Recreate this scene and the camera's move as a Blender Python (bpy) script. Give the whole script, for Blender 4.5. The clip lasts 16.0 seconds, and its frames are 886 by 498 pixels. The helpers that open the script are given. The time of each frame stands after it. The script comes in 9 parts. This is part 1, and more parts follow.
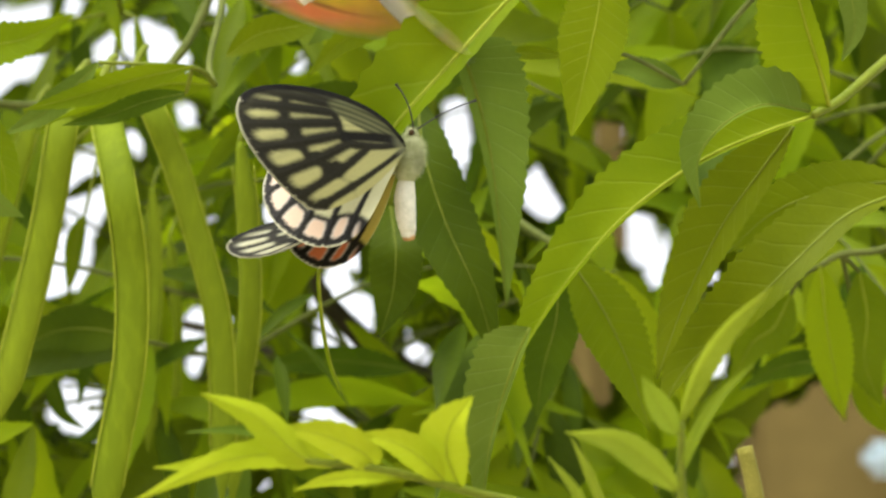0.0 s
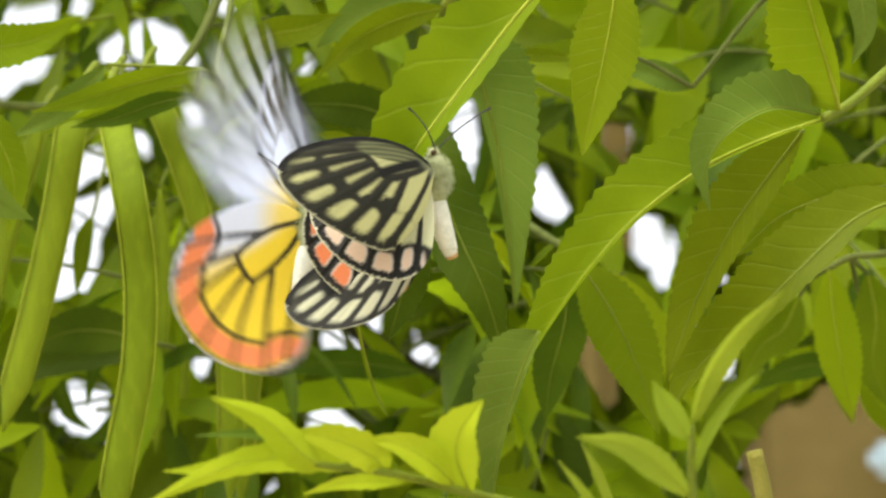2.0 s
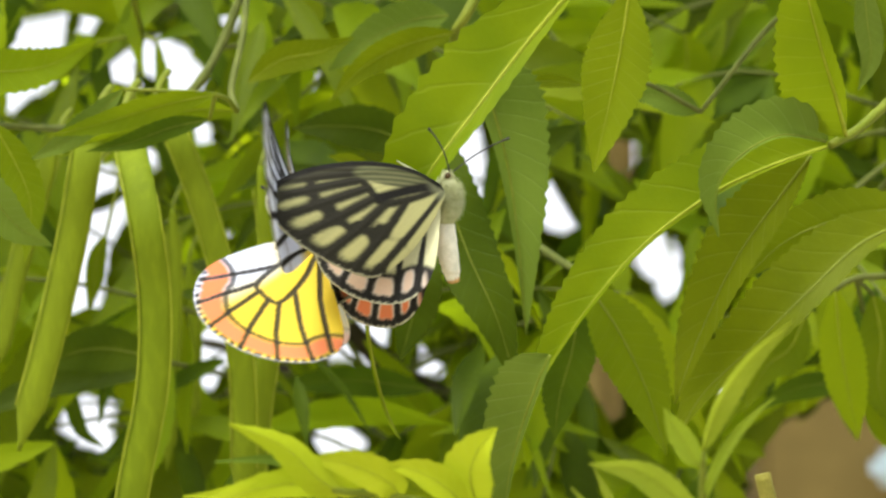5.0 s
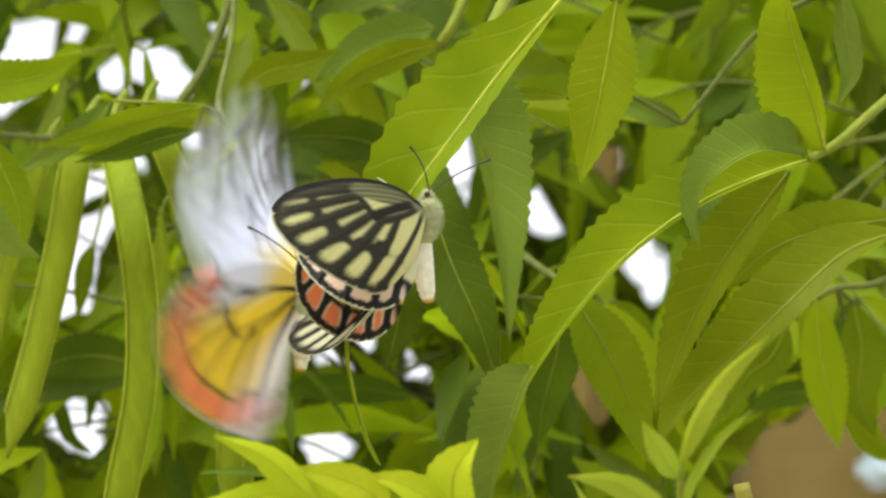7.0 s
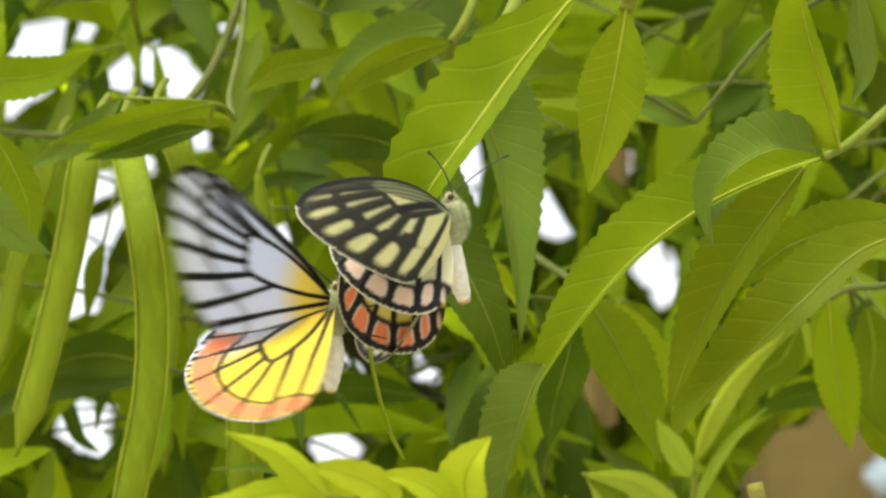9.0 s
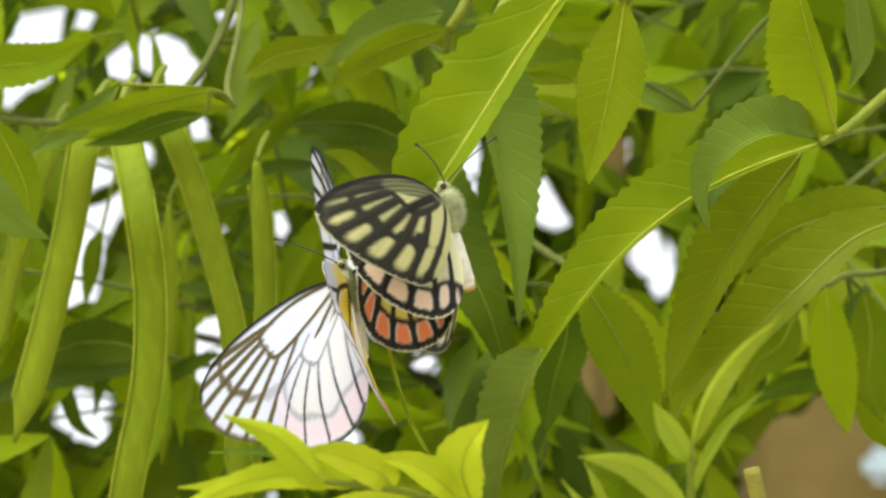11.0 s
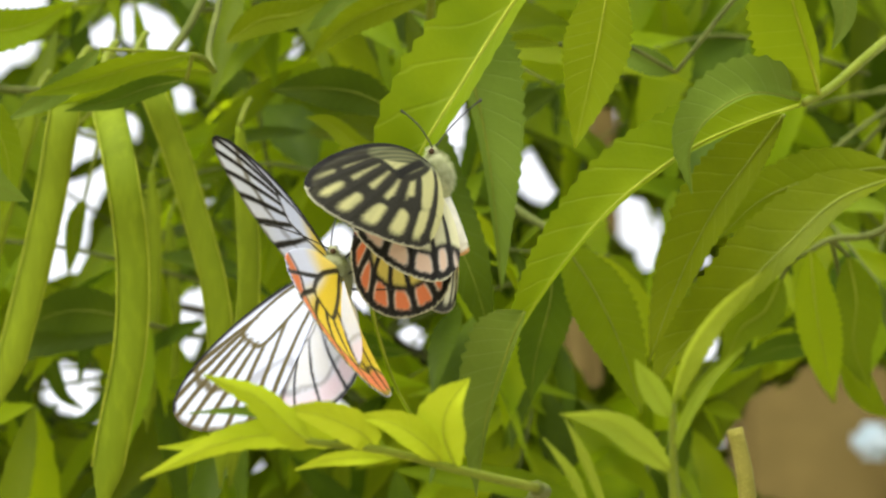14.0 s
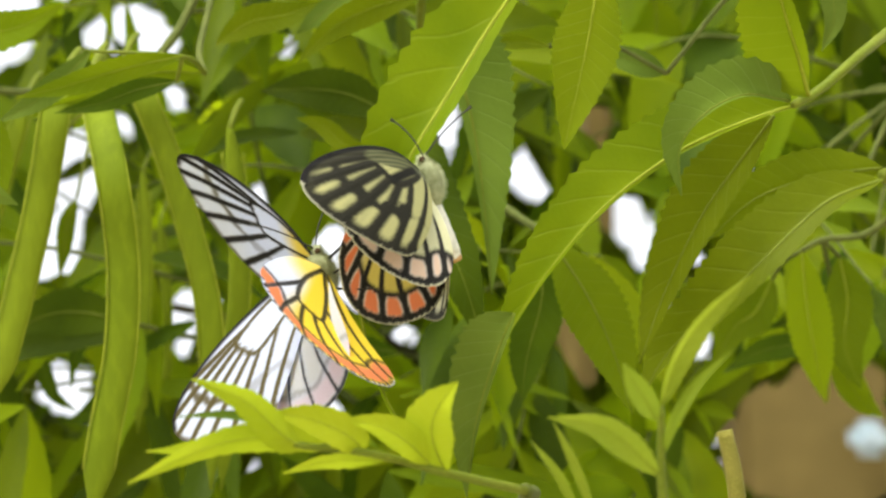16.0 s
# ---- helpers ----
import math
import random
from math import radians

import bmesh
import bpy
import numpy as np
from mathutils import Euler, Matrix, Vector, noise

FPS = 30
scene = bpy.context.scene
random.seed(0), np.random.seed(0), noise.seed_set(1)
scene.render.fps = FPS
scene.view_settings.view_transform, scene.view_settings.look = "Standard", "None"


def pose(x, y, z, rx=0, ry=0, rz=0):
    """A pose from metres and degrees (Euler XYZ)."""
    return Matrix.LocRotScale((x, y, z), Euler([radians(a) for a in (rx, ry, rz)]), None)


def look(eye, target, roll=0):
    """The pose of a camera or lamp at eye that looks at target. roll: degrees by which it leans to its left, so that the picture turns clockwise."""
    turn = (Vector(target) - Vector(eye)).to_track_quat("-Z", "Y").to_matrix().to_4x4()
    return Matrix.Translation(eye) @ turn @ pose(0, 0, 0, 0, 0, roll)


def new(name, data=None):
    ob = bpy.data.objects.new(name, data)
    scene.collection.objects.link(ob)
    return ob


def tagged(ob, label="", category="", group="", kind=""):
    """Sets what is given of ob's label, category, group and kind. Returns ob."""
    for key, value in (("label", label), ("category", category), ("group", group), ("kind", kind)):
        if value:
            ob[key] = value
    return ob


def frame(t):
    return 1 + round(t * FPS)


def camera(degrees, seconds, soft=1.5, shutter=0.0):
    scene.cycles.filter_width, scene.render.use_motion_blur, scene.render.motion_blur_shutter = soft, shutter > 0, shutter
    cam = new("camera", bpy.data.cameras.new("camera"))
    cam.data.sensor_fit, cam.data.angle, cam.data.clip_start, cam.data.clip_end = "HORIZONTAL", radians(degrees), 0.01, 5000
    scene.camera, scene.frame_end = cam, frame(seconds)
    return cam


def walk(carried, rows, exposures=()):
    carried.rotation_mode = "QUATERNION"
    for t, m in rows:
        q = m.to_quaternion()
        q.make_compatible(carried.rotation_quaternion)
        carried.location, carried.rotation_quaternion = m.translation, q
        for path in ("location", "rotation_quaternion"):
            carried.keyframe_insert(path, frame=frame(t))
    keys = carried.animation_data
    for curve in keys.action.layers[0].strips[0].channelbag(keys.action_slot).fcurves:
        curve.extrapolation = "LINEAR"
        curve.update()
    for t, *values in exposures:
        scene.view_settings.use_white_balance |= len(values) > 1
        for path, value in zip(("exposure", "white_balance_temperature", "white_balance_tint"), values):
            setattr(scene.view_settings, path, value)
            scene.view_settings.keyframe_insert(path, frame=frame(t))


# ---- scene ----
cam = camera(18.0, 16.0, soft=2.5, shutter=0.6)
cam.data.dof.use_dof = True
cam.data.dof.focus_distance = 0.525
cam.data.dof.aperture_fstop = 32.0
walk(cam, [
    (0.0, pose(0.00000, 0.00001, 1.60000, 104.00, 0.00, 0.00)),
    (0.5, pose(-0.00034, -0.00034, 1.59963, 103.95, 0.15, 0.03)),
    (1.0, pose(-0.00127, 0.00157, 1.59926, 104.01, 0.06, 0.07)),
    (1.5, pose(-0.00107, 0.00124, 1.60074, 104.11, -0.09, 0.11)),
    (2.0, pose(-0.00073, 0.00035, 1.60075, 103.99, -0.09, 0.09)),
    (2.5, pose(-0.00065, 0.00019, 1.60138, 104.01, -0.14, 0.05)),
    (3.0, pose(-0.00160, -0.00108, 1.60068, 104.08, 0.03, 0.19)),
    (3.5, pose(-0.00231, -0.00061, 1.60108, 104.02, -0.18, 0.15)),
    (4.0, pose(-0.00294, -0.00140, 1.60145, 104.12, -0.11, 0.20)),
    (6.5, pose(-0.00237, -0.01529, 1.60380, 104.07, -0.27, -0.11)),
    (7.0, pose(-0.00172, -0.01438, 1.60338, 104.08, -0.23, -0.14)),
    (7.5, pose(-0.00279, -0.01352, 1.60347, 104.05, -0.48, -0.24)),
    (8.0, pose(-0.00377, -0.01360, 1.60324, 104.17, -0.29, -0.15)),
    (8.5, pose(-0.00280, -0.01112, 1.60285, 104.21, -0.42, -0.04)),
    (11.0, pose(-0.00251, -0.01218, 1.60111, 104.03, -0.40, -0.07)),
    (11.5, pose(-0.00249, -0.01048, 1.60037, 103.94, -0.32, -0.10)),
    (12.0, pose(-0.00230, -0.01101, 1.59970, 103.79, -0.29, -0.11)),
    (12.5, pose(-0.00207, -0.01115, 1.59937, 103.73, -0.15, -0.13)),
    (13.0, pose(-0.00126, -0.01231, 1.59901, 103.64, -0.24, -0.22)),
    (13.5, pose(0.00010, -0.01278, 1.59924, 103.68, -0.26, -0.28)),
    (14.0, pose(-0.00095, -0.00955, 1.59819, 103.63, -0.09, -0.20)),
    (14.5, pose(-0.00168, -0.00698, 1.59851, 103.63, -0.15, -0.07)),
    (15.0, pose(-0.00176, -0.00681, 1.59869, 103.65, -0.15, -0.12)),
    (15.5, pose(0.00011, -0.00860, 1.59940, 103.58, -0.15, -0.25)),
    (16.0, pose(0.00036, -0.00979, 1.59922, 103.56, 0.00, -0.25))])


# ---- light: bright hazy daylight from a high sun behind thin cloud ----
SUN_UP, SUN_TURN = radians(62), radians(215)
world = bpy.data.worlds.new("sky")
scene.world = world
world.use_nodes = True
wn = world.node_tree
sky = wn.nodes.new("ShaderNodeTexSky")
sky.sky_type = "NISHITA"
sky.sun_disc = False
sky.sun_elevation, sky.sun_rotation = SUN_UP, SUN_TURN
sky.air_density, sky.dust_density, sky.ozone_density = 1.0, 4.0, 1.0
veil = wn.nodes.new("ShaderNodeHueSaturation")  # thin white cloud over the whole sky
veil.inputs["Saturation"].default_value = 0.12
wn.links.new(sky.outputs[0], veil.inputs["Color"])
wn.links.new(veil.outputs[0], wn.nodes["Background"].inputs[0])
wn.nodes["Background"].inputs[1].default_value = 0.15
sun = new("sun", bpy.data.lights.new("sun", "SUN"))
sun.data.energy, sun.data.angle, sun.data.color = 1.1, radians(16), (1.0, 0.93, 0.79)
sun.matrix_world = look((0, 0, 0), (-math.sin(SUN_TURN) * math.cos(SUN_UP), -math.cos(SUN_TURN) * math.cos(SUN_UP), -math.sin(SUN_UP)))
scene.view_settings.exposure = 1.28


# ---- materials ----
def material(name):
    m = bpy.data.materials.new(name)
    m.use_nodes = True
    nt = m.node_tree
    b = nt.nodes["Principled BSDF"]
    return m, nt, b, nt.nodes["Material Output"]


def node(nt, kind, **values):
    n = nt.nodes.new(kind)
    for key, v in values.items():
        n.inputs[key.replace("_", " ")].default_value = v
    return n


def blend(nt, fac, a, b, mode="MIX"):
    """A colour mix; fac, a and b are sockets or values."""
    n = nt.nodes.new("ShaderNodeMix")
    n.data_type, n.blend_type = "RGBA", mode
    for i, v in ((0, fac), (6, a), (7, b)):
        if hasattr(v, "links"):
            nt.links.new(v, n.inputs[i])
        elif i == 0:
            n.inputs[i].default_value = v
        else:
            n.inputs[i].default_value = (*v, 1)
    return n.outputs[2]


def calc(nt, op, a, b=0.0, clamp=False):
    n = nt.nodes.new("ShaderNodeMath")
    n.operation, n.use_clamp = op, clamp
    for i, v in ((0, a), (1, b)):
        if hasattr(v, "links"):
            nt.links.new(v, n.inputs[i])
        else:
            n.inputs[i].default_value = v
    return n.outputs[0]


def ramp(nt, src, lo, hi):
    n = nt.nodes.new("ShaderNodeMapRange")
    n.interpolation_type = "SMOOTHSTEP"
    nt.links.new(src, n.inputs[0])
    n.inputs[1].default_value, n.inputs[2].default_value = lo, hi
    return n.outputs[0]


def noise_of(nt, coord, scale, detail=3.0):
    n = node(nt, "ShaderNodeTexNoise", Scale=scale, Detail=detail)
    nt.links.new(coord, n.inputs["Vector"])
    return n.outputs["Fac"]


def leaf_material(name, dark, light, vein, through_colour, thin=0.42, rough=0.5, veins=13.0, spread=0.5):
    """A leaf blade: mottled green, paler side veins along its own length and width, light passing through."""
    m, nt, b, out = material(name)
    geo = nt.nodes.new("ShaderNodeTexCoord")
    info = nt.nodes.new("ShaderNodeObjectInfo")
    fine = noise_of(nt, geo.outputs["Object"], 900.0, 4)
    broad = noise_of(nt, geo.outputs["Object"], 60.0, 2)
    col = blend(nt, ramp(nt, broad, 0.3, 0.7), dark, light)
    hue = nt.nodes.new("ShaderNodeHueSaturation")
    nt.links.new(col, hue.inputs["Color"])
    nt.links.new(calc(nt, "ADD", calc(nt, "MULTIPLY", info.outputs["Random"], 0.018), 0.485), hue.inputs["Hue"])
    nt.links.new(calc(nt, "ADD", calc(nt, "MULTIPLY", info.outputs["Random"], spread), 1 - spread / 2), hue.inputs["Value"])
    col = hue.outputs[0]
    col = blend(nt, calc(nt, "MULTIPLY", ramp(nt, fine, 0.45, 0.75), 0.25), col, light)
    uv = nt.nodes.new("ShaderNodeSeparateXYZ")
    nt.links.new(geo.outputs["UV"], uv.inputs[0])
    side = calc(nt, "ABSOLUTE", calc(nt, "SUBTRACT", uv.outputs[1], 0.5))
    wave = calc(nt, "ADD", calc(nt, "MULTIPLY", uv.outputs[0], veins), calc(nt, "MULTIPLY", side, -2.6))
    wave = calc(nt, "ADD", wave, calc(nt, "MULTIPLY", broad, 0.5))
    tri = calc(nt, "ABSOLUTE", calc(nt, "SUBTRACT", calc(nt, "FRACT", wave), 0.5))
    line = calc(nt, "SUBTRACT", 1.0, ramp(nt, tri, 0.012, 0.07))
    col = blend(nt, calc(nt, "MULTIPLY", line, 0.10), col, vein)
    b.inputs["Roughness"].default_value = rough
    b.inputs["Specular IOR Level"].default_value = 0.07
    nt.links.new(col, b.inputs["Base Color"])
    bump = node(nt, "ShaderNodeBump", Strength=0.5, Distance=0.0004)
    nt.links.new(calc(nt, "SUBTRACT", calc(nt, "MULTIPLY", fine, 0.5), calc(nt, "MULTIPLY", line, 0.45)), bump.inputs["Height"])
    nt.links.new(bump.outputs[0], b.inputs["Normal"])
    tr = nt.nodes.new("ShaderNodeBsdfTranslucent")
    nt.links.new(blend(nt, 0.55, through_colour, col), tr.inputs["Color"])
    mix = node(nt, "ShaderNodeMixShader", Fac=thin)
    nt.links.new(b.outputs[0], mix.inputs[1])
    nt.links.new(tr.outputs[0], mix.inputs[2])
    nt.links.new(mix.outputs[0], out.inputs["Surface"])
    return m


def rough_material(name, a, b_col, scale, rough=0.8, bump_depth=0.001, metal=0.0, stretch=(1, 1, 1)):
    m, nt, b, out = material(name)
    tc = nt.nodes.new("ShaderNodeTexCoord")
    mp = nt.nodes.new("ShaderNodeMapping")
    mp.inputs["Scale"].default_value = stretch
    nt.links.new(tc.outputs["Object"], mp.inputs[0])
    broad, fine = noise_of(nt, mp.outputs[0], scale, 3), noise_of(nt, mp.outputs[0], scale * 9, 4)
    col = blend(nt, ramp(nt, broad, 0.3, 0.7), a, b_col)
    col = blend(nt, calc(nt, "MULTIPLY", ramp(nt, fine, 0.4, 0.8), 0.35), col, [min(1, c * 1.5) for c in b_col])
    nt.links.new(col, b.inputs["Base Color"])
    b.inputs["Roughness"].default_value, b.inputs["Metallic"].default_value = rough, metal
    b.inputs["Specular IOR Level"].default_value = 0.12
    bump = node(nt, "ShaderNodeBump", Strength=0.6, Distance=bump_depth)
    nt.links.new(fine, bump.inputs["Height"])
    nt.links.new(bump.outputs[0], b.inputs["Normal"])
    return m


def wing_material(name, thin):
    """Scaled wing membrane: colours of the pattern stored per vertex, fine dusting, light passing through."""
    m, nt, b, out = material(name)
    at = nt.nodes.new("ShaderNodeAttribute")
    at.attribute_name = "pattern"
    tc = nt.nodes.new("ShaderNodeTexCoord")
    dust = noise_of(nt, tc.outputs["Object"], 2600.0, 2)
    col = blend(nt, calc(nt, "MULTIPLY", ramp(nt, dust, 0.4, 0.8), 0.09), at.outputs["Color"], (0.12, 0.12, 0.09))
    nt.links.new(col, b.inputs["Base Color"])
    b.inputs["Roughness"].default_value = 0.65
    b.inputs["Specular IOR Level"].default_value = 0.25
    bump = node(nt, "ShaderNodeBump", Strength=0.35, Distance=0.0002)
    nt.links.new(dust, bump.inputs["Height"])
    nt.links.new(bump.outputs[0], b.inputs["Normal"])
    tr = nt.nodes.new("ShaderNodeBsdfTranslucent")
    nt.links.new(col, tr.inputs["Color"])
    mix = node(nt, "ShaderNodeMixShader", Fac=thin)
    nt.links.new(b.outputs[0], mix.inputs[1])
    nt.links.new(tr.outputs[0], mix.inputs[2])
    nt.links.new(mix.outputs[0], out.inputs["Surface"])
    return m


LEAF = leaf_material("leaf_green", (0.100, 0.158, 0.002), (0.142, 0.202, 0.003), (0.33, 0.40, 0.06), (0.36, 0.47, 0.005))
LEAF_DULL = leaf_material("leaf_underside", (0.092, 0.150, 0.015), (0.12, 0.185, 0.021), (0.25, 0.32, 0.10), (0.16, 0.28, 0.02), thin=0.25, rough=0.65)
# darker copy of leaf_green: shade on the low right leaves put into the colour
LEAF_SHADED = leaf_material("leaf_shaded_green", (0.092, 0.136, 0.002), (0.126, 0.176, 0.003), (0.22, 0.27, 0.04), (0.28, 0.38, 0.004), thin=0.40)
# shade deep in the crown is put into this darker leaf colour
LEAF_DARK = leaf_material("leaf_deep_shade", (0.035, 0.064, 0.002), (0.058, 0.096, 0.003), (0.13, 0.20, 0.03), (0.13, 0.25, 0.008), thin=0.35)
LEAF_YOUNG = leaf_material("leaf_young", (0.30, 0.40, 0.012), (0.40, 0.48, 0.02), (0.50, 0.58, 0.10), (0.55, 0.65, 0.02), thin=0.45, rough=0.42, veins=9, spread=0.25)
LEAF_FRESH = leaf_material("leaf_fresh", (0.19, 0.27, 0.02), (0.26, 0.34, 0.035), (0.40, 0.46, 0.10), (0.42, 0.52, 0.02), thin=0.45, rough=0.45, veins=9, spread=0.2)
LEAF_BACK = leaf_material("leaf_behind", (0.085, 0.135, 0.003), (0.125, 0.185, 0.005), (0.2, 0.28, 0.04), (0.42, 0.58, 0.005), thin=0.5, spread=1.2)
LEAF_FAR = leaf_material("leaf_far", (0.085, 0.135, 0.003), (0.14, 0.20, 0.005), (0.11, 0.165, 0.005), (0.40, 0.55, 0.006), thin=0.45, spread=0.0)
# each leaf's value falls as low as a tenth, painting shade between leaves
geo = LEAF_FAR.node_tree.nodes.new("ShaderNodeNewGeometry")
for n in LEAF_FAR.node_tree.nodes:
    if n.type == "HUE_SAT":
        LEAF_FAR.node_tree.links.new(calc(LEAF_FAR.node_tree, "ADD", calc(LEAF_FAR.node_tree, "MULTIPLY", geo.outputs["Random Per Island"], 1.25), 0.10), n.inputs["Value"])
# sunlight through the back leaves is put into this brighter leaf colour
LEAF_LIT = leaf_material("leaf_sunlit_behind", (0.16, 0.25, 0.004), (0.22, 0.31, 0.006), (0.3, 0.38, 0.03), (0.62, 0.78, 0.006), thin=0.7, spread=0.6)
RIB = rough_material("leaf_rib", (0.19, 0.235, 0.010), (0.25, 0.295, 0.018), 300.0, 0.5, 0.0002)
# rib copy dimmed to go with blades that carry shade in their colour
RIB_DIM = rough_material("leaf_rib_dim", (0.115, 0.150, 0.010), (0.15, 0.185, 0.016), 300.0, 0.5, 0.0002)
STEM = rough_material("green_stem", (0.12, 0.16, 0.010), (0.16, 0.19, 0.018), 160.0, 0.55, 0.0003)
TWIG = rough_material("olive_twig", (0.075, 0.095, 0.018), (0.11, 0.13, 0.028), 160.0, 0.7, 0.0003)
POD = rough_material("green_pod", (0.112, 0.160, 0.003), (0.145, 0.195, 0.006), 60.0, 0.75, 0.0004, stretch=(1, 1, 0.25))
BARK = rough_material("dark_bark", (0.030, 0.028, 0.016), (0.065, 0.055, 0.030), 120.0, 0.9, 0.002)
# set far darker than beige, with the wall's shade put into the colour
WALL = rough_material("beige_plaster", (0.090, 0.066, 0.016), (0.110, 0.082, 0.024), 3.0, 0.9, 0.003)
# ground out of view, made pale to throw light up onto the wings
GROUND = rough_material("bounce_ground", (0.33, 0.28, 0.19), (0.42, 0.37, 0.27), 6.0, 0.95, 0.02)
PETAL = leaf_material("yellow_petal", (0.75, 0.55, 0.02), (0.80, 0.62, 0.04), (0.7, 0.5, 0.02), (0.8, 0.6, 0.02), spread=0.1)
PLATE = rough_material("pale_blue_paint", (0.30, 0.40, 0.45), (0.38, 0.46, 0.50), 40.0, 0.5, 0.0004)
DRY_STEM = rough_material("dry_stem", (0.17, 0.16, 0.025), (0.22, 0.20, 0.04), 200.0, 0.7, 0.0003)
FUR = rough_material("pale_body_fur", (0.30, 0.33, 0.16), (0.46, 0.49, 0.28), 700.0, 0.9, 0.0006)
BELLY = rough_material("cream_abdomen", (0.60, 0.62, 0.50), (0.76, 0.76, 0.64), 500.0, 0.8, 0.0003)
CHITIN = rough_material("dark_chitin", (0.020, 0.020, 0.016), (0.05, 0.05, 0.04), 600.0, 0.5, 0.0001)
EYE = rough_material("brown_eye", (0.05, 0.03, 0.015), (0.08, 0.05, 0.02), 900.0, 0.25, 0.00005)
TIP = rough_material("tawny_tip", (0.45, 0.25, 0.08), (0.5, 0.3, 0.12), 500.0, 0.7, 0.0002)
WING = wing_material("wing_scales", 0.50)
WING_DENSE = wing_material("dense_wing_scales", 0.22)


# ---- mesh helpers ----
def part(name, bm, mats, parent=None, label="", smooth=True):
    """Links a bmesh as one mesh object, under its thing or part."""
    me = bpy.data.meshes.new(name)
    bm.to_mesh(me)
    bm.free()
    for m in mats if isinstance(mats, (list, tuple)) else [mats]:
        me.materials.append(m)
    if smooth:
        me.polygons.foreach_set("use_smooth", [True] * len(me.polygons))
    ob = new(name, me)
    if parent:
        ob.parent = parent
    if label:
        ob["label"] = label
    return ob


def thing(name, place, label, category, group="", kind=""):
    ob = new(name)
    ob.location = place
    ob.empty_display_size = 0.01
    return tagged(ob, label, category, group, kind)


def spline(points, n):
    """n + 1 places on a smooth curve through the points."""
    p = [Vector(q) for q in points]
    p = [p[0] * 2 - p[1]] + p + [p[-1] * 2 - p[-2]]
    seg = len(p) - 3
    res = []
    for i in range(n + 1):
        u = i / n * seg
        k = min(int(u), seg - 1)
        s = u - k
        a, b, c, d = p[k:k + 4]
        res.append(0.5 * (2 * b + (c - a) * s + (2 * a - 5 * b + 4 * c - d) * s * s + (3 * b - a - 3 * c + d) * s ** 3))
    return res


def tube(bm, points, radius, sides=7, slot=0, flat=1.0):
    """A tapered round bar along the places; radius is a function of 0 to 1 or a number."""
    rings = []
    side = None
    for i, q in enumerate(points):
        t = (points[min(i + 1, len(points) - 1)] - points[max(i - 1, 0)]).normalized()
        if side is None:
            side = t.orthogonal().normalized()
        side = (side - t * side.dot(t)).normalized()
        up = t.cross(side)
        r = radius(i / (len(points) - 1)) if callable(radius) else radius
        rings.append([bm.verts.new(q + (side * math.cos(a) + up * math.sin(a) * flat) * r) for a in (j * 2 * math.pi / sides for j in range(sides))])
    for a, b in zip(rings, rings[1:]):
        for j in range(sides):
            bm.faces.new((a[j], a[(j + 1) % sides], b[(j + 1) % sides], b[j])).material_index = slot
    for ring in (rings[0][::-1], rings[-1]):
        bm.faces.new(ring).material_index = slot


def leaflet(spray, points, width, roll=0.0, fold=12.0, mat=None, teeth=18, full=0.45, fold2=None, half1=1.0, half2=1.0, toward=(0.0, -0.97, -0.24), stations=None, tail=0.0):
    """One leaf blade with a toothed edge and a raised midrib, its spine on a curve from stalk to tip. roll turns the face
    about the spine, fold lifts the two halves (fold2 one of them by itself, half1 and half2 narrow either one), full is where it is widest, tail the share that is a thin drawn-out tip."""
    base = spray.location
    n = stations or teeth * 2
    mid = [q - base for q in spline(points, n)]
    bm = bmesh.new()
    uv = bm.loops.layers.uv.new()
    face = Vector(toward)
    grid = []
    rnd = random.Random(int(abs(points[0][0] * 1e5)) + int(abs(points[-1][2] * 1e5)))
    waves = rnd.uniform(0, 6.28)
    bite = [rnd.uniform(0.02, 0.10) for _ in range(n + 1)]
    for i, q in enumerate(mid):
        u = i / n
        t = (mid[min(i + 1, n)] - mid[max(i - 1, 0)]).normalized()
        across = t.cross(face).normalized()
        nor = across.cross(t).normalized()
        turn = Matrix.Rotation(radians(roll), 3, t)
        across, nor = turn @ across, turn @ nor
        v = min(1.0, u / (1 - tail)) if tail else u
        p = math.log(0.5) / math.log(full)
        w = width / 2 * max(0.0, math.sin(math.pi * v ** p)) ** 0.85 * (1 - 0.25 * v ** 3)
        w = max(w, 0.0006 if tail and u < 0.985 else 0.00015)
        tooth = (1 + bite[i] * (0.7 if i % 2 else -0.7)) if 0.06 < v < 0.97 else 1.0
        row = []
        for s in (-1, -0.66, -0.33, 0, 0.33, 0.66, 1):
            ww = w * s * (tooth if abs(s) == 1 else 1) * (half2 if s < 0 else half1)
            a = radians(fold if s > 0 or fold2 is None else fold2)
            wob = 0.035 * width * math.sin(u * 9 + waves + s) * abs(s)
            row.append(bm.verts.new(q + across * ww * math.cos(a) + nor * (abs(ww) * math.sin(a) + wob)))
        grid.append(row)
    for i in range(n):
        for j in range(6):
            fc = bm.faces.new((grid[i][j], grid[i][j + 1], grid[i + 1][j + 1], grid[i + 1][j]))
            for lp, (di, dj) in zip(fc.loops, ((0, 0), (0, 1), (1, 1), (1, 0))):
                lp[uv].uv = ((i + di) / n, (j + dj) / 6)
    blade = part("leaflet", bm, mat or LEAF, spray)
    rib = bmesh.new()
    r0 = min(0.0006, width * 0.024)
    tube(rib, mid[::2], lambda u: r0 * (1.05 - 0.85 * u), 6, flat=0.8)
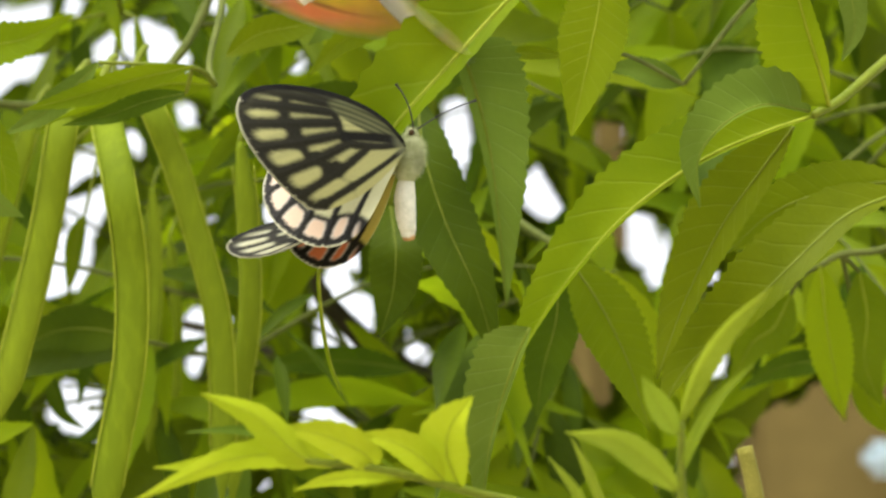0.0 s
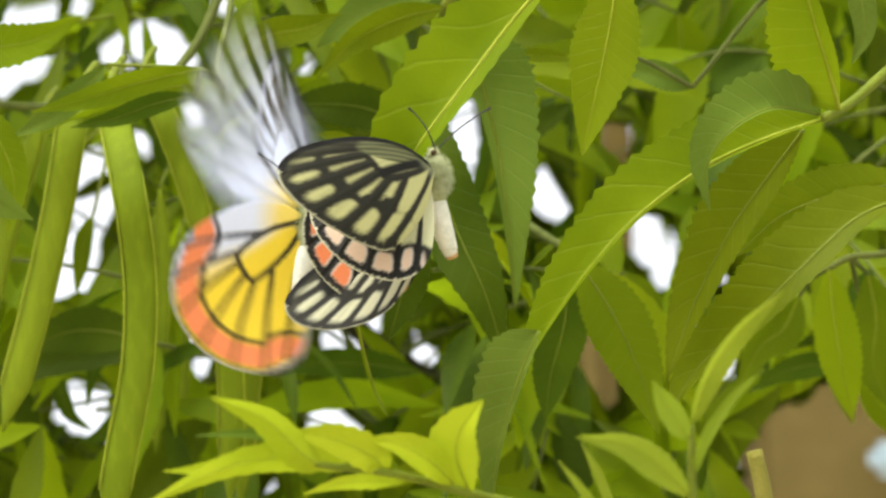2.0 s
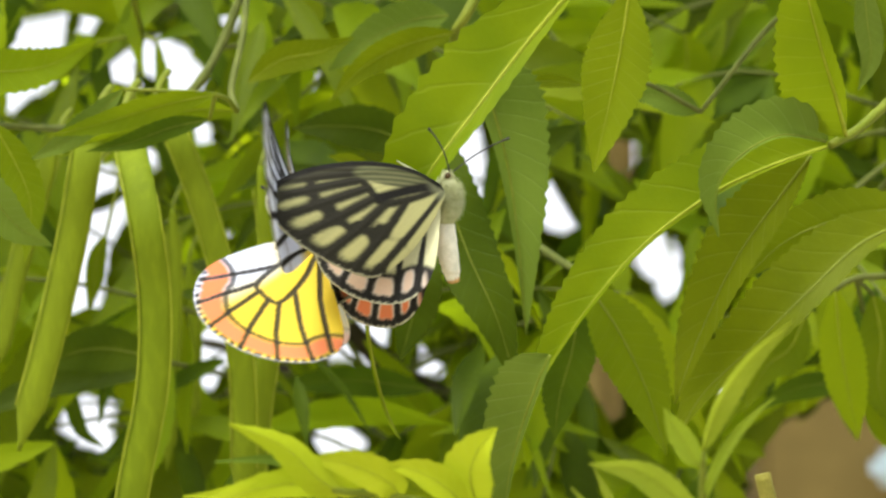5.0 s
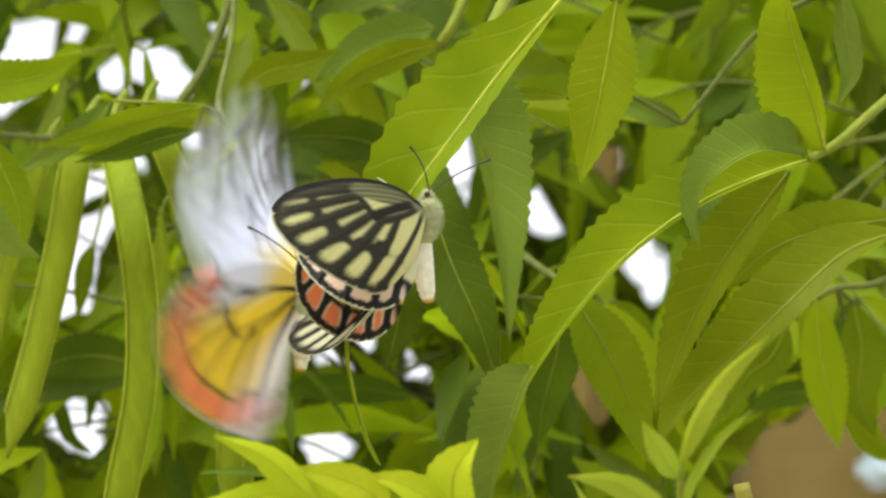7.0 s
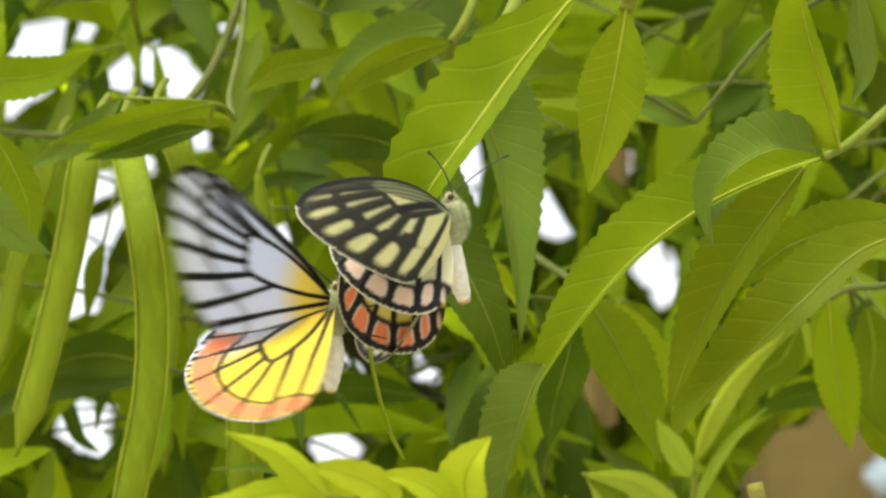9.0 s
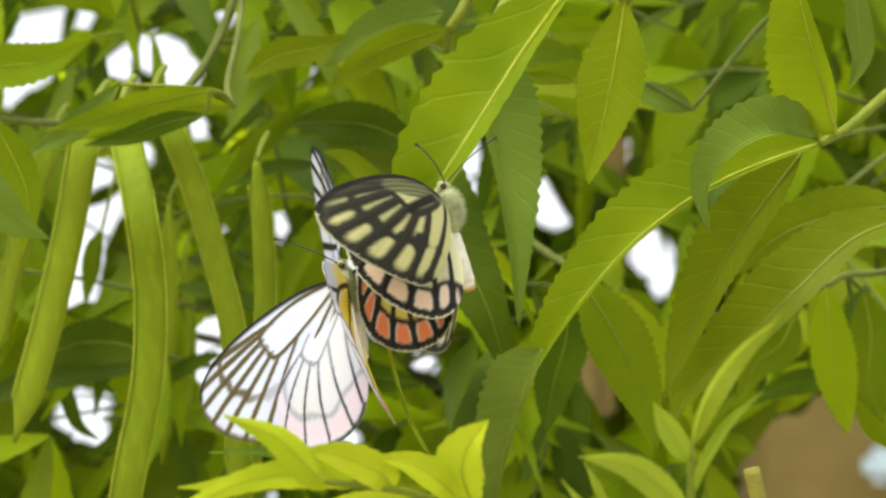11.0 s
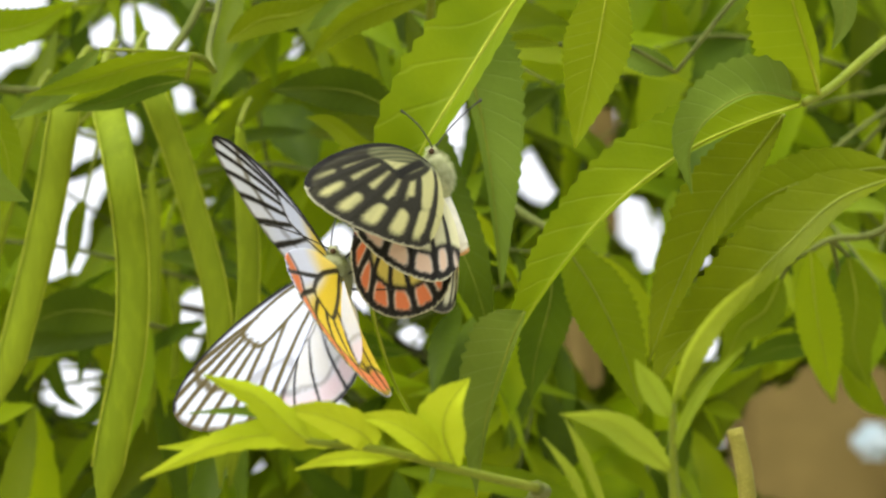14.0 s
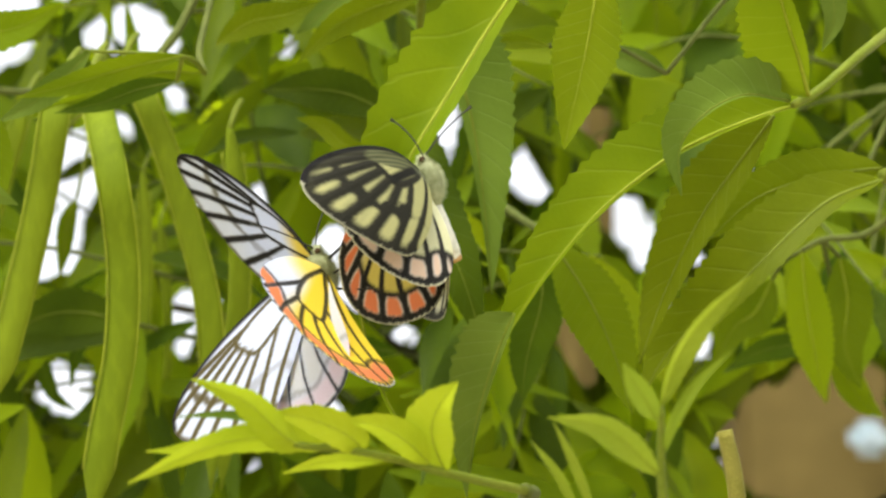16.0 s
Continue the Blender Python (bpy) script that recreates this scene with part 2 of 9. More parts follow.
    part("midrib", rib, RIB_DIM if mat in (LEAF_DARK, LEAF_DULL, LEAF_SHADED) else RIB, blade, "pale raised midrib")
    return blade


def stalk(spray, points, r0, r1, mat=None, name="stalk"):
    bm = bmesh.new()
    pts = [q - spray.location for q in spline(points, 6 * (len(points) - 1))]
    tube(bm, pts, lambda u: r0 + (r1 - r0) * u, 8)
    return part(name, bm, mat or STEM, spray)


# ---- setting ----
def slab(name, size, place, mat, label, category, turn=0.0):
    bm = bmesh.new()
    bmesh.ops.create_cube(bm, size=1.0)
    bmesh.ops.scale(bm, vec=size, verts=bm.verts)
    bmesh.ops.bevel(bm, geom=bm.edges[:], offset=0.012, segments=2, affect="EDGES")
    ob = part(name, bm, mat, None, label, smooth=False)
    ob.matrix_world = pose(*place, 0, 0, turn)
    return tagged(ob, label, category, kind="structure")


bm = bmesh.new()
bmesh.ops.create_grid(bm, x_segments=60, y_segments=60, size=1.0)
for v in bm.verts:
    far = v.co.length
    v.co.x, v.co.y = v.co.x * (6 + 900 * far ** 4), v.co.y * (6 + 900 * far ** 4)
    v.co.z = 0.03 * noise.noise(Vector((v.co.x * 0.6, v.co.y * 0.6, 0)))
tagged(part("ground", bm, GROUND), "unseen ground, coloured pale to bounce light upward", "ground", kind="structure")
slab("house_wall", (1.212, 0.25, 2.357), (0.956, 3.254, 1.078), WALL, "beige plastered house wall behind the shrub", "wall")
# both piers placed and sized to fit brown patches in the camera's view
slab("wall_pier", (0.043, 0.25, 2.403), (0.161, 3.243, 1.101), WALL, "beige plastered pier behind the shrub", "pier")
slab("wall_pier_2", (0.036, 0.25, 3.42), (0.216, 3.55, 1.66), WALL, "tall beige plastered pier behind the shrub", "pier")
slab("wall_plate", (0.05, 0.03, 0.04), (0.493, 3.093, 2.129), PLATE, "pale blue-white painted plate on the beige wall", "plate", 20)



# ---- shrub: trunk and limbs that carry the leaves ----
def limb(parent, points, r0, r1, mat=BARK, name="branch"):
    bm = bmesh.new()
    pts = [q - parent.location for q in spline(points, 8 * (len(points) - 1))]
    for i, q in enumerate(pts):
        q += Vector((noise.noise(q * 60), noise.noise(q * 60 + Vector((5, 0, 0))), 0)) * 0.0015
    tube(bm, pts, lambda u: (r0 + (r1 - r0) * u) * (1 + 0.12 * math.sin(u * 37) * math.sin(u * 91)), 10)
    return part(name, bm, mat, parent)


shrub = thing("shrub", (0.0723, 1.0366, 0.0), "tall shrub with dark woody trunk and limbs", "shrub")
limb(shrub, [(0.0723, 1.0366, -0.0200), (0.0523, 1.0166, 0.7000), (0.0523, 0.9766, 1.3500), (0.0223, 0.9366, 1.7704)], 0.028, 0.012, name="trunk")
limb(shrub, [(0.0223, 0.9366, 1.7704), (0.0028, 0.8650, 1.7682), (-0.0156, 0.8036, 1.7664), (-0.0322, 0.7801, 1.7780), (-0.0386, 0.7774, 1.7890)], 0.0060, 0.0015)
limb(shrub, [(0.0223, 0.9366, 1.7704), (0.0702, 0.9445, 1.7388), (0.1302, 0.8979, 1.7191), (0.1831, 0.8355, 1.7625), (0.1691, 0.7189, 1.8169), (0.1262, 0.6053, 1.8177), (0.0882, 0.5722, 1.8266), (0.0419, 0.5605, 1.8323)], 0.0080, 0.0030)
limb(shrub, [(0.1691, 0.7189, 1.8169), (0.1395, 0.6326, 1.7908), (0.1222, 0.5943, 1.7793), (0.1050, 0.5509, 1.7882)], 0.0040, 0.0020)
limb(shrub, [(0.0419, 0.5605, 1.8323), (0.0208, 0.5828, 1.8255), (0.0084, 0.5923, 1.8285), (-0.0186, 0.6010, 1.8352), (-0.0504, 0.6138, 1.8249), (-0.0898, 0.6122, 1.8313), (-0.1266, 0.6127, 1.8294)], 0.0030, 0.0020)
limb(shrub, [(-0.0156, 0.8036, 1.7664), (-0.0380, 0.8241, 1.7672), (-0.0667, 0.8407, 1.7829), (-0.1062, 0.8787, 1.7959), (-0.1620, 0.9282, 1.8039)], 0.0018, 0.0010)
limb(shrub, [(-0.0504, 0.6138, 1.8249), (-0.0587, 0.6097, 1.8001), (-0.0680, 0.6026, 1.7871), (-0.0794, 0.5940, 1.7805), (-0.0965, 0.6322, 1.7928), (-0.1142, 0.6416, 1.7964)], 0.0011, 0.0008, TWIG, "twig")
limb(shrub, [(0.0234, 0.9957, 1.7402), (0.0213, 0.5962, 1.6888), (0.0156, 0.4368, 1.6669)], 0.0022, 0.0012, TWIG, "twig")
limb(shrub, [(0.0234, 0.9957, 1.7402), (0.0444, 0.6000, 1.6735), (0.0567, 0.4978, 1.6701), (0.0441, 0.4390, 1.6582), (0.0359, 0.4132, 1.6582)], 0.0022, 0.0012, TWIG, "twig")



# ---- leaf sprays near the camera ----
perch_spray = thing("compound_leaf", (0.0251, 0.5189, 1.7925), "long toothed green leaf with a drawn-out tip, bent by the butterfly", "leaf")
leaflet(perch_spray, [(0.0240, 0.5191, 1.7914), (0.0106, 0.5186, 1.7771), (0.0007, 0.5155, 1.7646), (-0.0085, 0.5132, 1.7531), (-0.0156, 0.5186, 1.7440), (-0.0217, 0.5234, 1.7329), (-0.0238, 0.5250, 1.7265), (-0.0233, 0.5271, 1.7180), (-0.0217, 0.5292, 1.7096), (-0.0192, 0.5288, 1.7031)], 0.0246, roll=0, fold=8, fold2=55, half2=0.35, mat=LEAF, teeth=30, full=0.4, tail=0.42)
stalk(perch_spray, [(0.0251, 0.5189, 1.7925), (0.0315, 0.5308, 1.8066), (0.0419, 0.5605, 1.8323)], 0.0014, 0.0020)

right_spray = thing("compound_leaf", (0.0702, 0.5081, 1.7529), "arching stem with long drooping toothed green leaves", "leaf")
leaflet(right_spray, [(0.0701, 0.5101, 1.7532), (0.0585, 0.5091, 1.7488), (0.0468, 0.5056, 1.7423), (0.0337, 0.5031, 1.7318), (0.0237, 0.5058, 1.7208), (0.0170, 0.5102, 1.7115), (0.0123, 0.5153, 1.7032)], 0.0186, roll=0, fold=-8, fold2=50, half2=0.13, teeth=34, full=0.4)
leaflet(right_spray, [(0.0161, 0.5061, 1.7112), (0.0127, 0.5080, 1.7036), (0.0088, 0.5132, 1.6912), (0.0072, 0.5196, 1.6779)], 0.0158, fold=6, fold2=50, half2=0.2, mat=LEAF_DULL, teeth=18, full=0.36)
leaflet(right_spray, [(0.0694, 0.5080, 1.7535), (0.0595, 0.4981, 1.7518), (0.0514, 0.4942, 1.7467), (0.0470, 0.4957, 1.7406), (0.0474, 0.4979, 1.7320)], 0.0150, roll=0, fold=5, fold2=60, half2=0.14, mat=LEAF_DULL, teeth=18, full=0.32)
leaflet(right_spray, [(0.0671, 0.5135, 1.7521), (0.0612, 0.5204, 1.7450), (0.0541, 0.5279, 1.7357), (0.0473, 0.5363, 1.7224), (0.0421, 0.5399, 1.7082)], 0.0165, roll=8, fold=-6, fold2=40, half2=0.6, teeth=26, mat=LEAF_SHADED)
leaflet(right_spray, [(0.0732, 0.5077, 1.7545), (0.0706, 0.5012, 1.7600), (0.0673, 0.4944, 1.7667), (0.0639, 0.4871, 1.7752), (0.0624, 0.4809, 1.7795)], 0.0205, roll=0, fold=10, fold2=8, half1=0.22, teeth=24)
stalk(right_spray, [(0.0702, 0.5081, 1.7528), (0.0763, 0.5122, 1.7573), (0.0863, 0.5200, 1.7674), (0.1050, 0.5509, 1.7882)], 0.0008, 0.0012)

right_low_spray = thing("compound_leaf", (0.0940, 0.5501, 1.7497), "drooping toothed green leaves hanging in shade", "leaf")
leaflet(right_low_spray, [(0.0931, 0.5454, 1.7479), (0.0810, 0.5417, 1.7422), (0.0691, 0.5393, 1.7311), (0.0590, 0.5418, 1.7213), (0.0488, 0.5491, 1.7125), (0.0431, 0.5514, 1.7032)], 0.0186, roll=5, fold=-8, fold2=45, half2=0.5, teeth=28, mat=LEAF_SHADED)
leaflet(right_low_spray, [(0.0964, 0.5641, 1.7556), (0.0823, 0.5646, 1.7537), (0.0693, 0.5657, 1.7491), (0.0597, 0.5727, 1.7417)], 0.0130, roll=-10, fold=-12, teeth=18, mat=LEAF_SHADED)
stalk(right_low_spray, [(0.0940, 0.5501, 1.7497), (0.1050, 0.5588, 1.7563), (0.1222, 0.5943, 1.7793)], 0.0016, 0.0024)

top_spray = thing("compound_leaf", (0.0294, 0.4722, 1.7730), "pointed toothed green leaf hanging from above", "leaf")
leaflet(top_spray, [(0.0294, 0.4722, 1.7730), (0.0279, 0.4746, 1.7632), (0.0259, 0.4771, 1.7534), (0.0229, 0.4803, 1.7404)], 0.0131, roll=8, fold=14, teeth=20, full=0.5)
stalk(top_spray, [(0.0294, 0.4722, 1.7730), (0.0315, 0.4801, 1.7825), (0.0419, 0.5605, 1.8323)], 0.0013, 0.0018)

middle_spray = thing("compound_leaf", (0.0032, 0.5335, 1.7751), "dull green leaves hanging behind the butterfly", "leaf")
leaflet(middle_spray, [(0.0032, 0.5383, 1.7767), (0.0062, 0.5402, 1.7689), (0.0093, 0.5413, 1.7562), (0.0113, 0.5423, 1.7400), (0.0127, 0.5463, 1.7237)], 0.0216, fold=45, fold2=6, half1=0.3, mat=LEAF_DULL, teeth=24, full=0.22)
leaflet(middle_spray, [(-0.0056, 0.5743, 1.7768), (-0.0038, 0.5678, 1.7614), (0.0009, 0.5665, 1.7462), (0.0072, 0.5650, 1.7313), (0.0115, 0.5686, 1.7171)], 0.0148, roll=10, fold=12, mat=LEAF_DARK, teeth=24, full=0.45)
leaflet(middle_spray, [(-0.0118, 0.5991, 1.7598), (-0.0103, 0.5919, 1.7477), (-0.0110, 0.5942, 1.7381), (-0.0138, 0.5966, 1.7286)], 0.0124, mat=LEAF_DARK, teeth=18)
stalk(middle_spray, [(0.0032, 0.5335, 1.7751), (-0.0017, 0.5641, 1.7764), (-0.0056, 0.5743, 1.7768)], 0.0011, 0.0009)
stalk(middle_spray, [(0.0032, 0.5335, 1.7751), (0.0088, 0.5402, 1.7894), (0.0177, 0.5646, 1.8158)], 0.0013, 0.0017)
stalk(middle_spray, [(-0.0056, 0.5743, 1.7768), (-0.0098, 0.5916, 1.7694), (-0.0118, 0.5992, 1.7596)], 0.0009, 0.0008)

upper_left_spray = thing("compound_leaf", (-0.0049, 0.5888, 1.8012), "slender toothed green leaves arching in the crown", "leaf")
leaflet(upper_left_spray, [(-0.0018, 0.5885, 1.8024), (-0.0118, 0.5891, 1.7999), (-0.0218, 0.5904, 1.7951), (-0.0299, 0.5923, 1.7872)], 0.0075, roll=-10, teeth=18)
leaflet(upper_left_spray, [(-0.0031, 0.5971, 1.8093), (-0.0120, 0.5974, 1.8081), (-0.0221, 0.5986, 1.8032), (-0.0304, 0.6002, 1.7970)], 0.0102, teeth=18, mat=LEAF_DULL)
leaflet(upper_left_spray, [(-0.0085, 0.6336, 1.7870), (-0.0192, 0.6323, 1.7921), (-0.0299, 0.6320, 1.7934), (-0.0405, 0.6322, 1.7928)], 0.0113, mat=LEAF_DARK, teeth=18)
leaflet(upper_left_spray, [(-0.0109, 0.6166, 1.7725), (-0.0186, 0.6161, 1.7744), (-0.0251, 0.6149, 1.7794), (-0.0309, 0.6145, 1.7810)], 0.0052, teeth=14)
stalk(upper_left_spray, [(-0.0018, 0.5885, 1.8024), (0.0020, 0.5870, 1.8084), (0.0084, 0.5925, 1.8279)], 0.0011, 0.0014)
stalk(upper_left_spray, [(-0.0085, 0.6336, 1.7870), (-0.0031, 0.6205, 1.7981), (-0.0018, 0.5885, 1.8024)], 0.0010, 0.0010)
stalk(upper_left_spray, [(-0.0109, 0.6166, 1.7725), (-0.0091, 0.6251, 1.7797), (-0.0085, 0.6336, 1.7870)], 0.0008, 0.0008)

left_spray = thing("compound_leaf", (-0.0490, 0.5737, 1.7794), "long slender green leaf on a thin stalk above the pods", "leaf")
leaflet(left_spray, [(-0.0496, 0.5737, 1.7794), (-0.0599, 0.5737, 1.7794), (-0.0720, 0.5747, 1.7753), (-0.0878, 0.5761, 1.7694)], 0.0075, roll=-20, teeth=20)
leaflet(left_spray, [(-0.0516, 0.5489, 1.7755), (-0.0632, 0.5495, 1.7730), (-0.0748, 0.5503, 1.7696), (-0.0864, 0.5510, 1.7668)], 0.0060, teeth=18, roll=-10)
leaflet(left_spray, [(-0.0714, 0.5534, 1.7779), (-0.0778, 0.5550, 1.7717), (-0.0837, 0.5561, 1.7671), (-0.0913, 0.5571, 1.7632)], 0.0059, teeth=16, mat=LEAF_DULL)
leaflet(left_spray, [(-0.0537, 0.5597, 1.7732), (-0.0619, 0.5602, 1.7715), (-0.0702, 0.5609, 1.7686), (-0.0797, 0.5614, 1.7666)], 0.0050, teeth=16, mat=LEAF_DARK)
leaflet(left_spray, [(-0.0481, 0.5913, 1.7914), (-0.0406, 0.5901, 1.7963), (-0.0318, 0.5896, 1.7981), (-0.0243, 0.5888, 1.8012)], 0.0075, teeth=16)
stalk(left_spray, [(-0.0490, 0.5737, 1.7794), (-0.0520, 0.5537, 1.7768), (-0.0714, 0.5534, 1.7779)], 0.0006, 0.0004)
stalk(left_spray, [(-0.0520, 0.5537, 1.7768), (-0.0537, 0.5597, 1.7732)], 0.0005, 0.0004)
stalk(left_spray, [(-0.0490, 0.5737, 1.7794), (-0.0514, 0.5868, 1.7887), (-0.0501, 0.5983, 1.8044), (-0.0504, 0.6142, 1.8236)], 0.0007, 0.0008, TWIG)

left_edge_spray = thing("compound_leaf", (-0.0895, 0.4704, 1.7388), "drooping dull green leaf tip", "leaf")
leaflet(left_edge_spray, [(-0.0895, 0.4704, 1.7388), (-0.0837, 0.4670, 1.7317), (-0.0788, 0.4684, 1.7260), (-0.0727, 0.4693, 1.7227)], 0.0079, mat=LEAF_DULL, teeth=16, roll=15)
leaflet(left_edge_spray, [(-0.1120, 0.5710, 1.7900), (-0.1023, 0.5716, 1.7876), (-0.0902, 0.5713, 1.7888), (-0.0793, 0.5700, 1.7941)], 0.0103, teeth=18)
leaflet(left_edge_spray, [(-0.0989, 0.5551, 1.7711), (-0.0942, 0.5571, 1.7632), (-0.0907, 0.5594, 1.7541), (-0.0919, 0.5622, 1.7427)], 0.0082, teeth=16)
stalk(left_edge_spray, [(-0.0895, 0.4704, 1.7388), (-0.1120, 0.5710, 1.7900), (-0.1266, 0.6129, 1.8287)], 0.0012, 0.0015)

left_back_spray = thing("compound_leaf", (-0.0828, 0.6838, 1.8336), "small pointed green leaves against the sky", "leaf")
leaflet(left_back_spray, [(-0.0909, 0.6868, 1.7803), (-0.0931, 0.6882, 1.7747), (-0.0941, 0.6899, 1.7677), (-0.0952, 0.6917, 1.7608)], 0.0049, teeth=12, mat=LEAF_BACK)
leaflet(left_back_spray, [(-0.1038, 0.6882, 1.7747), (-0.1017, 0.6896, 1.7691), (-0.1021, 0.6913, 1.7622), (-0.1038, 0.6931, 1.7552)], 0.0049, teeth=12, mat=LEAF_BACK)
leaflet(left_back_spray, [(-0.0769, 0.6652, 1.8257), (-0.0755, 0.6676, 1.8161), (-0.0761, 0.6689, 1.8106), (-0.0776, 0.6706, 1.8038)], 0.0037, teeth=12, mat=LEAF_BACK)
leaflet(left_back_spray, [(-0.0967, 0.6655, 1.8244), (-0.0996, 0.6665, 1.8203), (-0.1052, 0.6670, 1.8182), (-0.1123, 0.6672, 1.8175)], 0.0062, teeth=12, mat=LEAF_BACK)
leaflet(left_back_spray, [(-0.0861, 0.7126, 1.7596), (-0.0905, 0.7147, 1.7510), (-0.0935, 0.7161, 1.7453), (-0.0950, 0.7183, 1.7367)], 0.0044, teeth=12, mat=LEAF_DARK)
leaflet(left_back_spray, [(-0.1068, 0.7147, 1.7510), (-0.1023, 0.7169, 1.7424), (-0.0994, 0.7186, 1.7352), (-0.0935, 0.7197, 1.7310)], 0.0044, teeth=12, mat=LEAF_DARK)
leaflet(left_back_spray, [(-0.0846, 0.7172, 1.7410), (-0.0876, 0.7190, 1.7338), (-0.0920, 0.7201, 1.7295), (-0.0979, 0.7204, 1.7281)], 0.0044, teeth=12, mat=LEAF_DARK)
stalk(left_back_spray, [(-0.0828, 0.6838, 1.8336), (-0.0769, 0.6652, 1.8257)], 0.0006, 0.0004)
stalk(left_back_spray, [(-0.0828, 0.6838, 1.8336), (-0.0967, 0.6655, 1.8244)], 0.0006, 0.0004)
stalk(left_back_spray, [(-0.0828, 0.6838, 1.8336), (-0.0852, 0.6806, 1.8053), (-0.0909, 0.6868, 1.7803)], 0.0007, 0.0004)
stalk(left_back_spray, [(-0.0852, 0.6806, 1.8053), (-0.0995, 0.6840, 1.7914), (-0.1038, 0.6882, 1.7747)], 0.0005, 0.0004)
stalk(left_back_spray, [(-0.0852, 0.6806, 1.8053), (-0.0824, 0.7069, 1.7825), (-0.0861, 0.7126, 1.7596)], 0.0006, 0.0004)
stalk(left_back_spray, [(-0.1038, 0.6882, 1.7747), (-0.1082, 0.7014, 1.7630), (-0.1068, 0.7147, 1.7510)], 0.0004, 0.0004)
stalk(left_back_spray, [(-0.0861, 0.7126, 1.7596), (-0.0839, 0.7147, 1.7510), (-0.0846, 0.7172, 1.7410)], 0.0004, 0.0004)
stalk(left_back_spray, [(-0.0828, 0.6838, 1.8336), (-0.0802, 0.6432, 1.8313), (-0.0701, 0.6129, 1.8287)], 0.0007, 0.0009)

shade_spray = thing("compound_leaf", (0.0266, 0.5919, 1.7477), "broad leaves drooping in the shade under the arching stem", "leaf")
leaflet(shade_spray, [(0.0268, 0.5826, 1.7435), (0.0341, 0.5852, 1.7329), (0.0401, 0.5883, 1.7206), (0.0444, 0.5917, 1.7070)], 0.0139, mat=LEAF_SHADED, teeth=22, fold=8)
leaflet(shade_spray, [(0.0252, 0.6025, 1.7465), (0.0252, 0.6052, 1.7355), (0.0220, 0.6082, 1.7234), (0.0208, 0.6107, 1.7137)], 0.0113, mat=LEAF_DARK, teeth=20)
stalk(shade_spray, [(0.0266, 0.5919, 1.7477), (0.0228, 0.6203, 1.7575), (0.0164, 0.6771, 1.7777)], 0.0008, 0.0010, TWIG)

right_back_spray = thing("compound_leaf", (0.0888, 0.6404, 1.7598), "soft green leaves hanging by the wall", "leaf")
leaflet(right_back_spray, [(0.0891, 0.6413, 1.7559), (0.0904, 0.6446, 1.7430), (0.0925, 0.6475, 1.7313), (0.0947, 0.6500, 1.7212)], 0.0113, mat=LEAF_LIT, teeth=20)
leaflet(right_back_spray, [(0.0996, 0.6514, 1.7570), (0.1017, 0.6540, 1.7465), (0.1010, 0.6566, 1.7360), (0.1050, 0.6592, 1.7254)], 0.0129, mat=LEAF_BACK, teeth=20)
leaflet(right_back_spray, [(0.0846, 0.6624, 1.7540), (0.0805, 0.6644, 1.7460), (0.0750, 0.6654, 1.7420), (0.0695, 0.6681, 1.7313)], 0.0110, mat=LEAF_BACK, teeth=20)
leaflet(right_back_spray, [(0.0998, 0.6860, 1.7420), (0.0914, 0.6860, 1.7420), (0.0829, 0.6865, 1.7400), (0.0744, 0.6877, 1.7352)], 0.0071, mat=LEAF_DARK, teeth=18)
leaflet(right_back_spray, [(0.1078, 0.7053, 1.7475), (0.1085, 0.7074, 1.7390), (0.1129, 0.7091, 1.7320), (0.1187, 0.7102, 1.7277)], 0.0081, mat=LEAF_LIT, teeth=18)
stalk(right_back_spray, [(0.0891, 0.6413, 1.7559), (0.0941, 0.6407, 1.7585), (0.1088, 0.6397, 1.7624), (0.1222, 0.5943, 1.7793)], 0.0007, 0.0010, TWIG)
stalk(right_back_spray, [(0.0941, 0.6407, 1.7585), (0.0996, 0.6514, 1.7570)], 0.0006, 0.0005, TWIG)
stalk(right_back_spray, [(0.0891, 0.6413, 1.7559), (0.0861, 0.6517, 1.7557), (0.0846, 0.6624, 1.7540)], 0.0006, 0.0005, TWIG)
stalk(right_back_spray, [(0.0941, 0.6407, 1.7585), (0.1012, 0.6735, 1.7508), (0.0998, 0.6860, 1.7420)], 0.0006, 0.0005, TWIG)
stalk(right_back_spray, [(0.0998, 0.6860, 1.7420), (0.1078, 0.7053, 1.7475)], 0.0005, 0.0004, TWIG)

top_right_spray = thing("compound_leaf", (0.0839, 0.5472, 1.8030), "slender dull green leaves at the top of the crown", "leaf")
leaflet(top_right_spray, [(0.0808, 0.5286, 1.7949), (0.0816, 0.5308, 1.7861), (0.0824, 0.5327, 1.7784), (0.0799, 0.5343, 1.7720)], 0.0059, mat=LEAF_DULL, teeth=14)
leaflet(top_right_spray, [(0.0516, 0.5737, 1.7794), (0.0468, 0.5732, 1.7811), (0.0407, 0.5728, 1.7829), (0.0335, 0.5729, 1.7823)], 0.0061, mat=LEAF_DULL, teeth=14)
leaflet(top_right_spray, [(0.0249, 0.5436, 1.7760), (0.0191, 0.5434, 1.7767), (0.0134, 0.5434, 1.7766), (0.0082, 0.5436, 1.7758)], 0.0030, teeth=14)
stalk(top_right_spray, [(0.0839, 0.5472, 1.8030), (0.0686, 0.5687, 1.7994), (0.0516, 0.5737, 1.7794)], 0.0008, 0.0005, TWIG)
stalk(top_right_spray, [(0.0839, 0.5472, 1.8030), (0.0882, 0.5722, 1.8266)], 0.0008, 0.0010, TWIG)
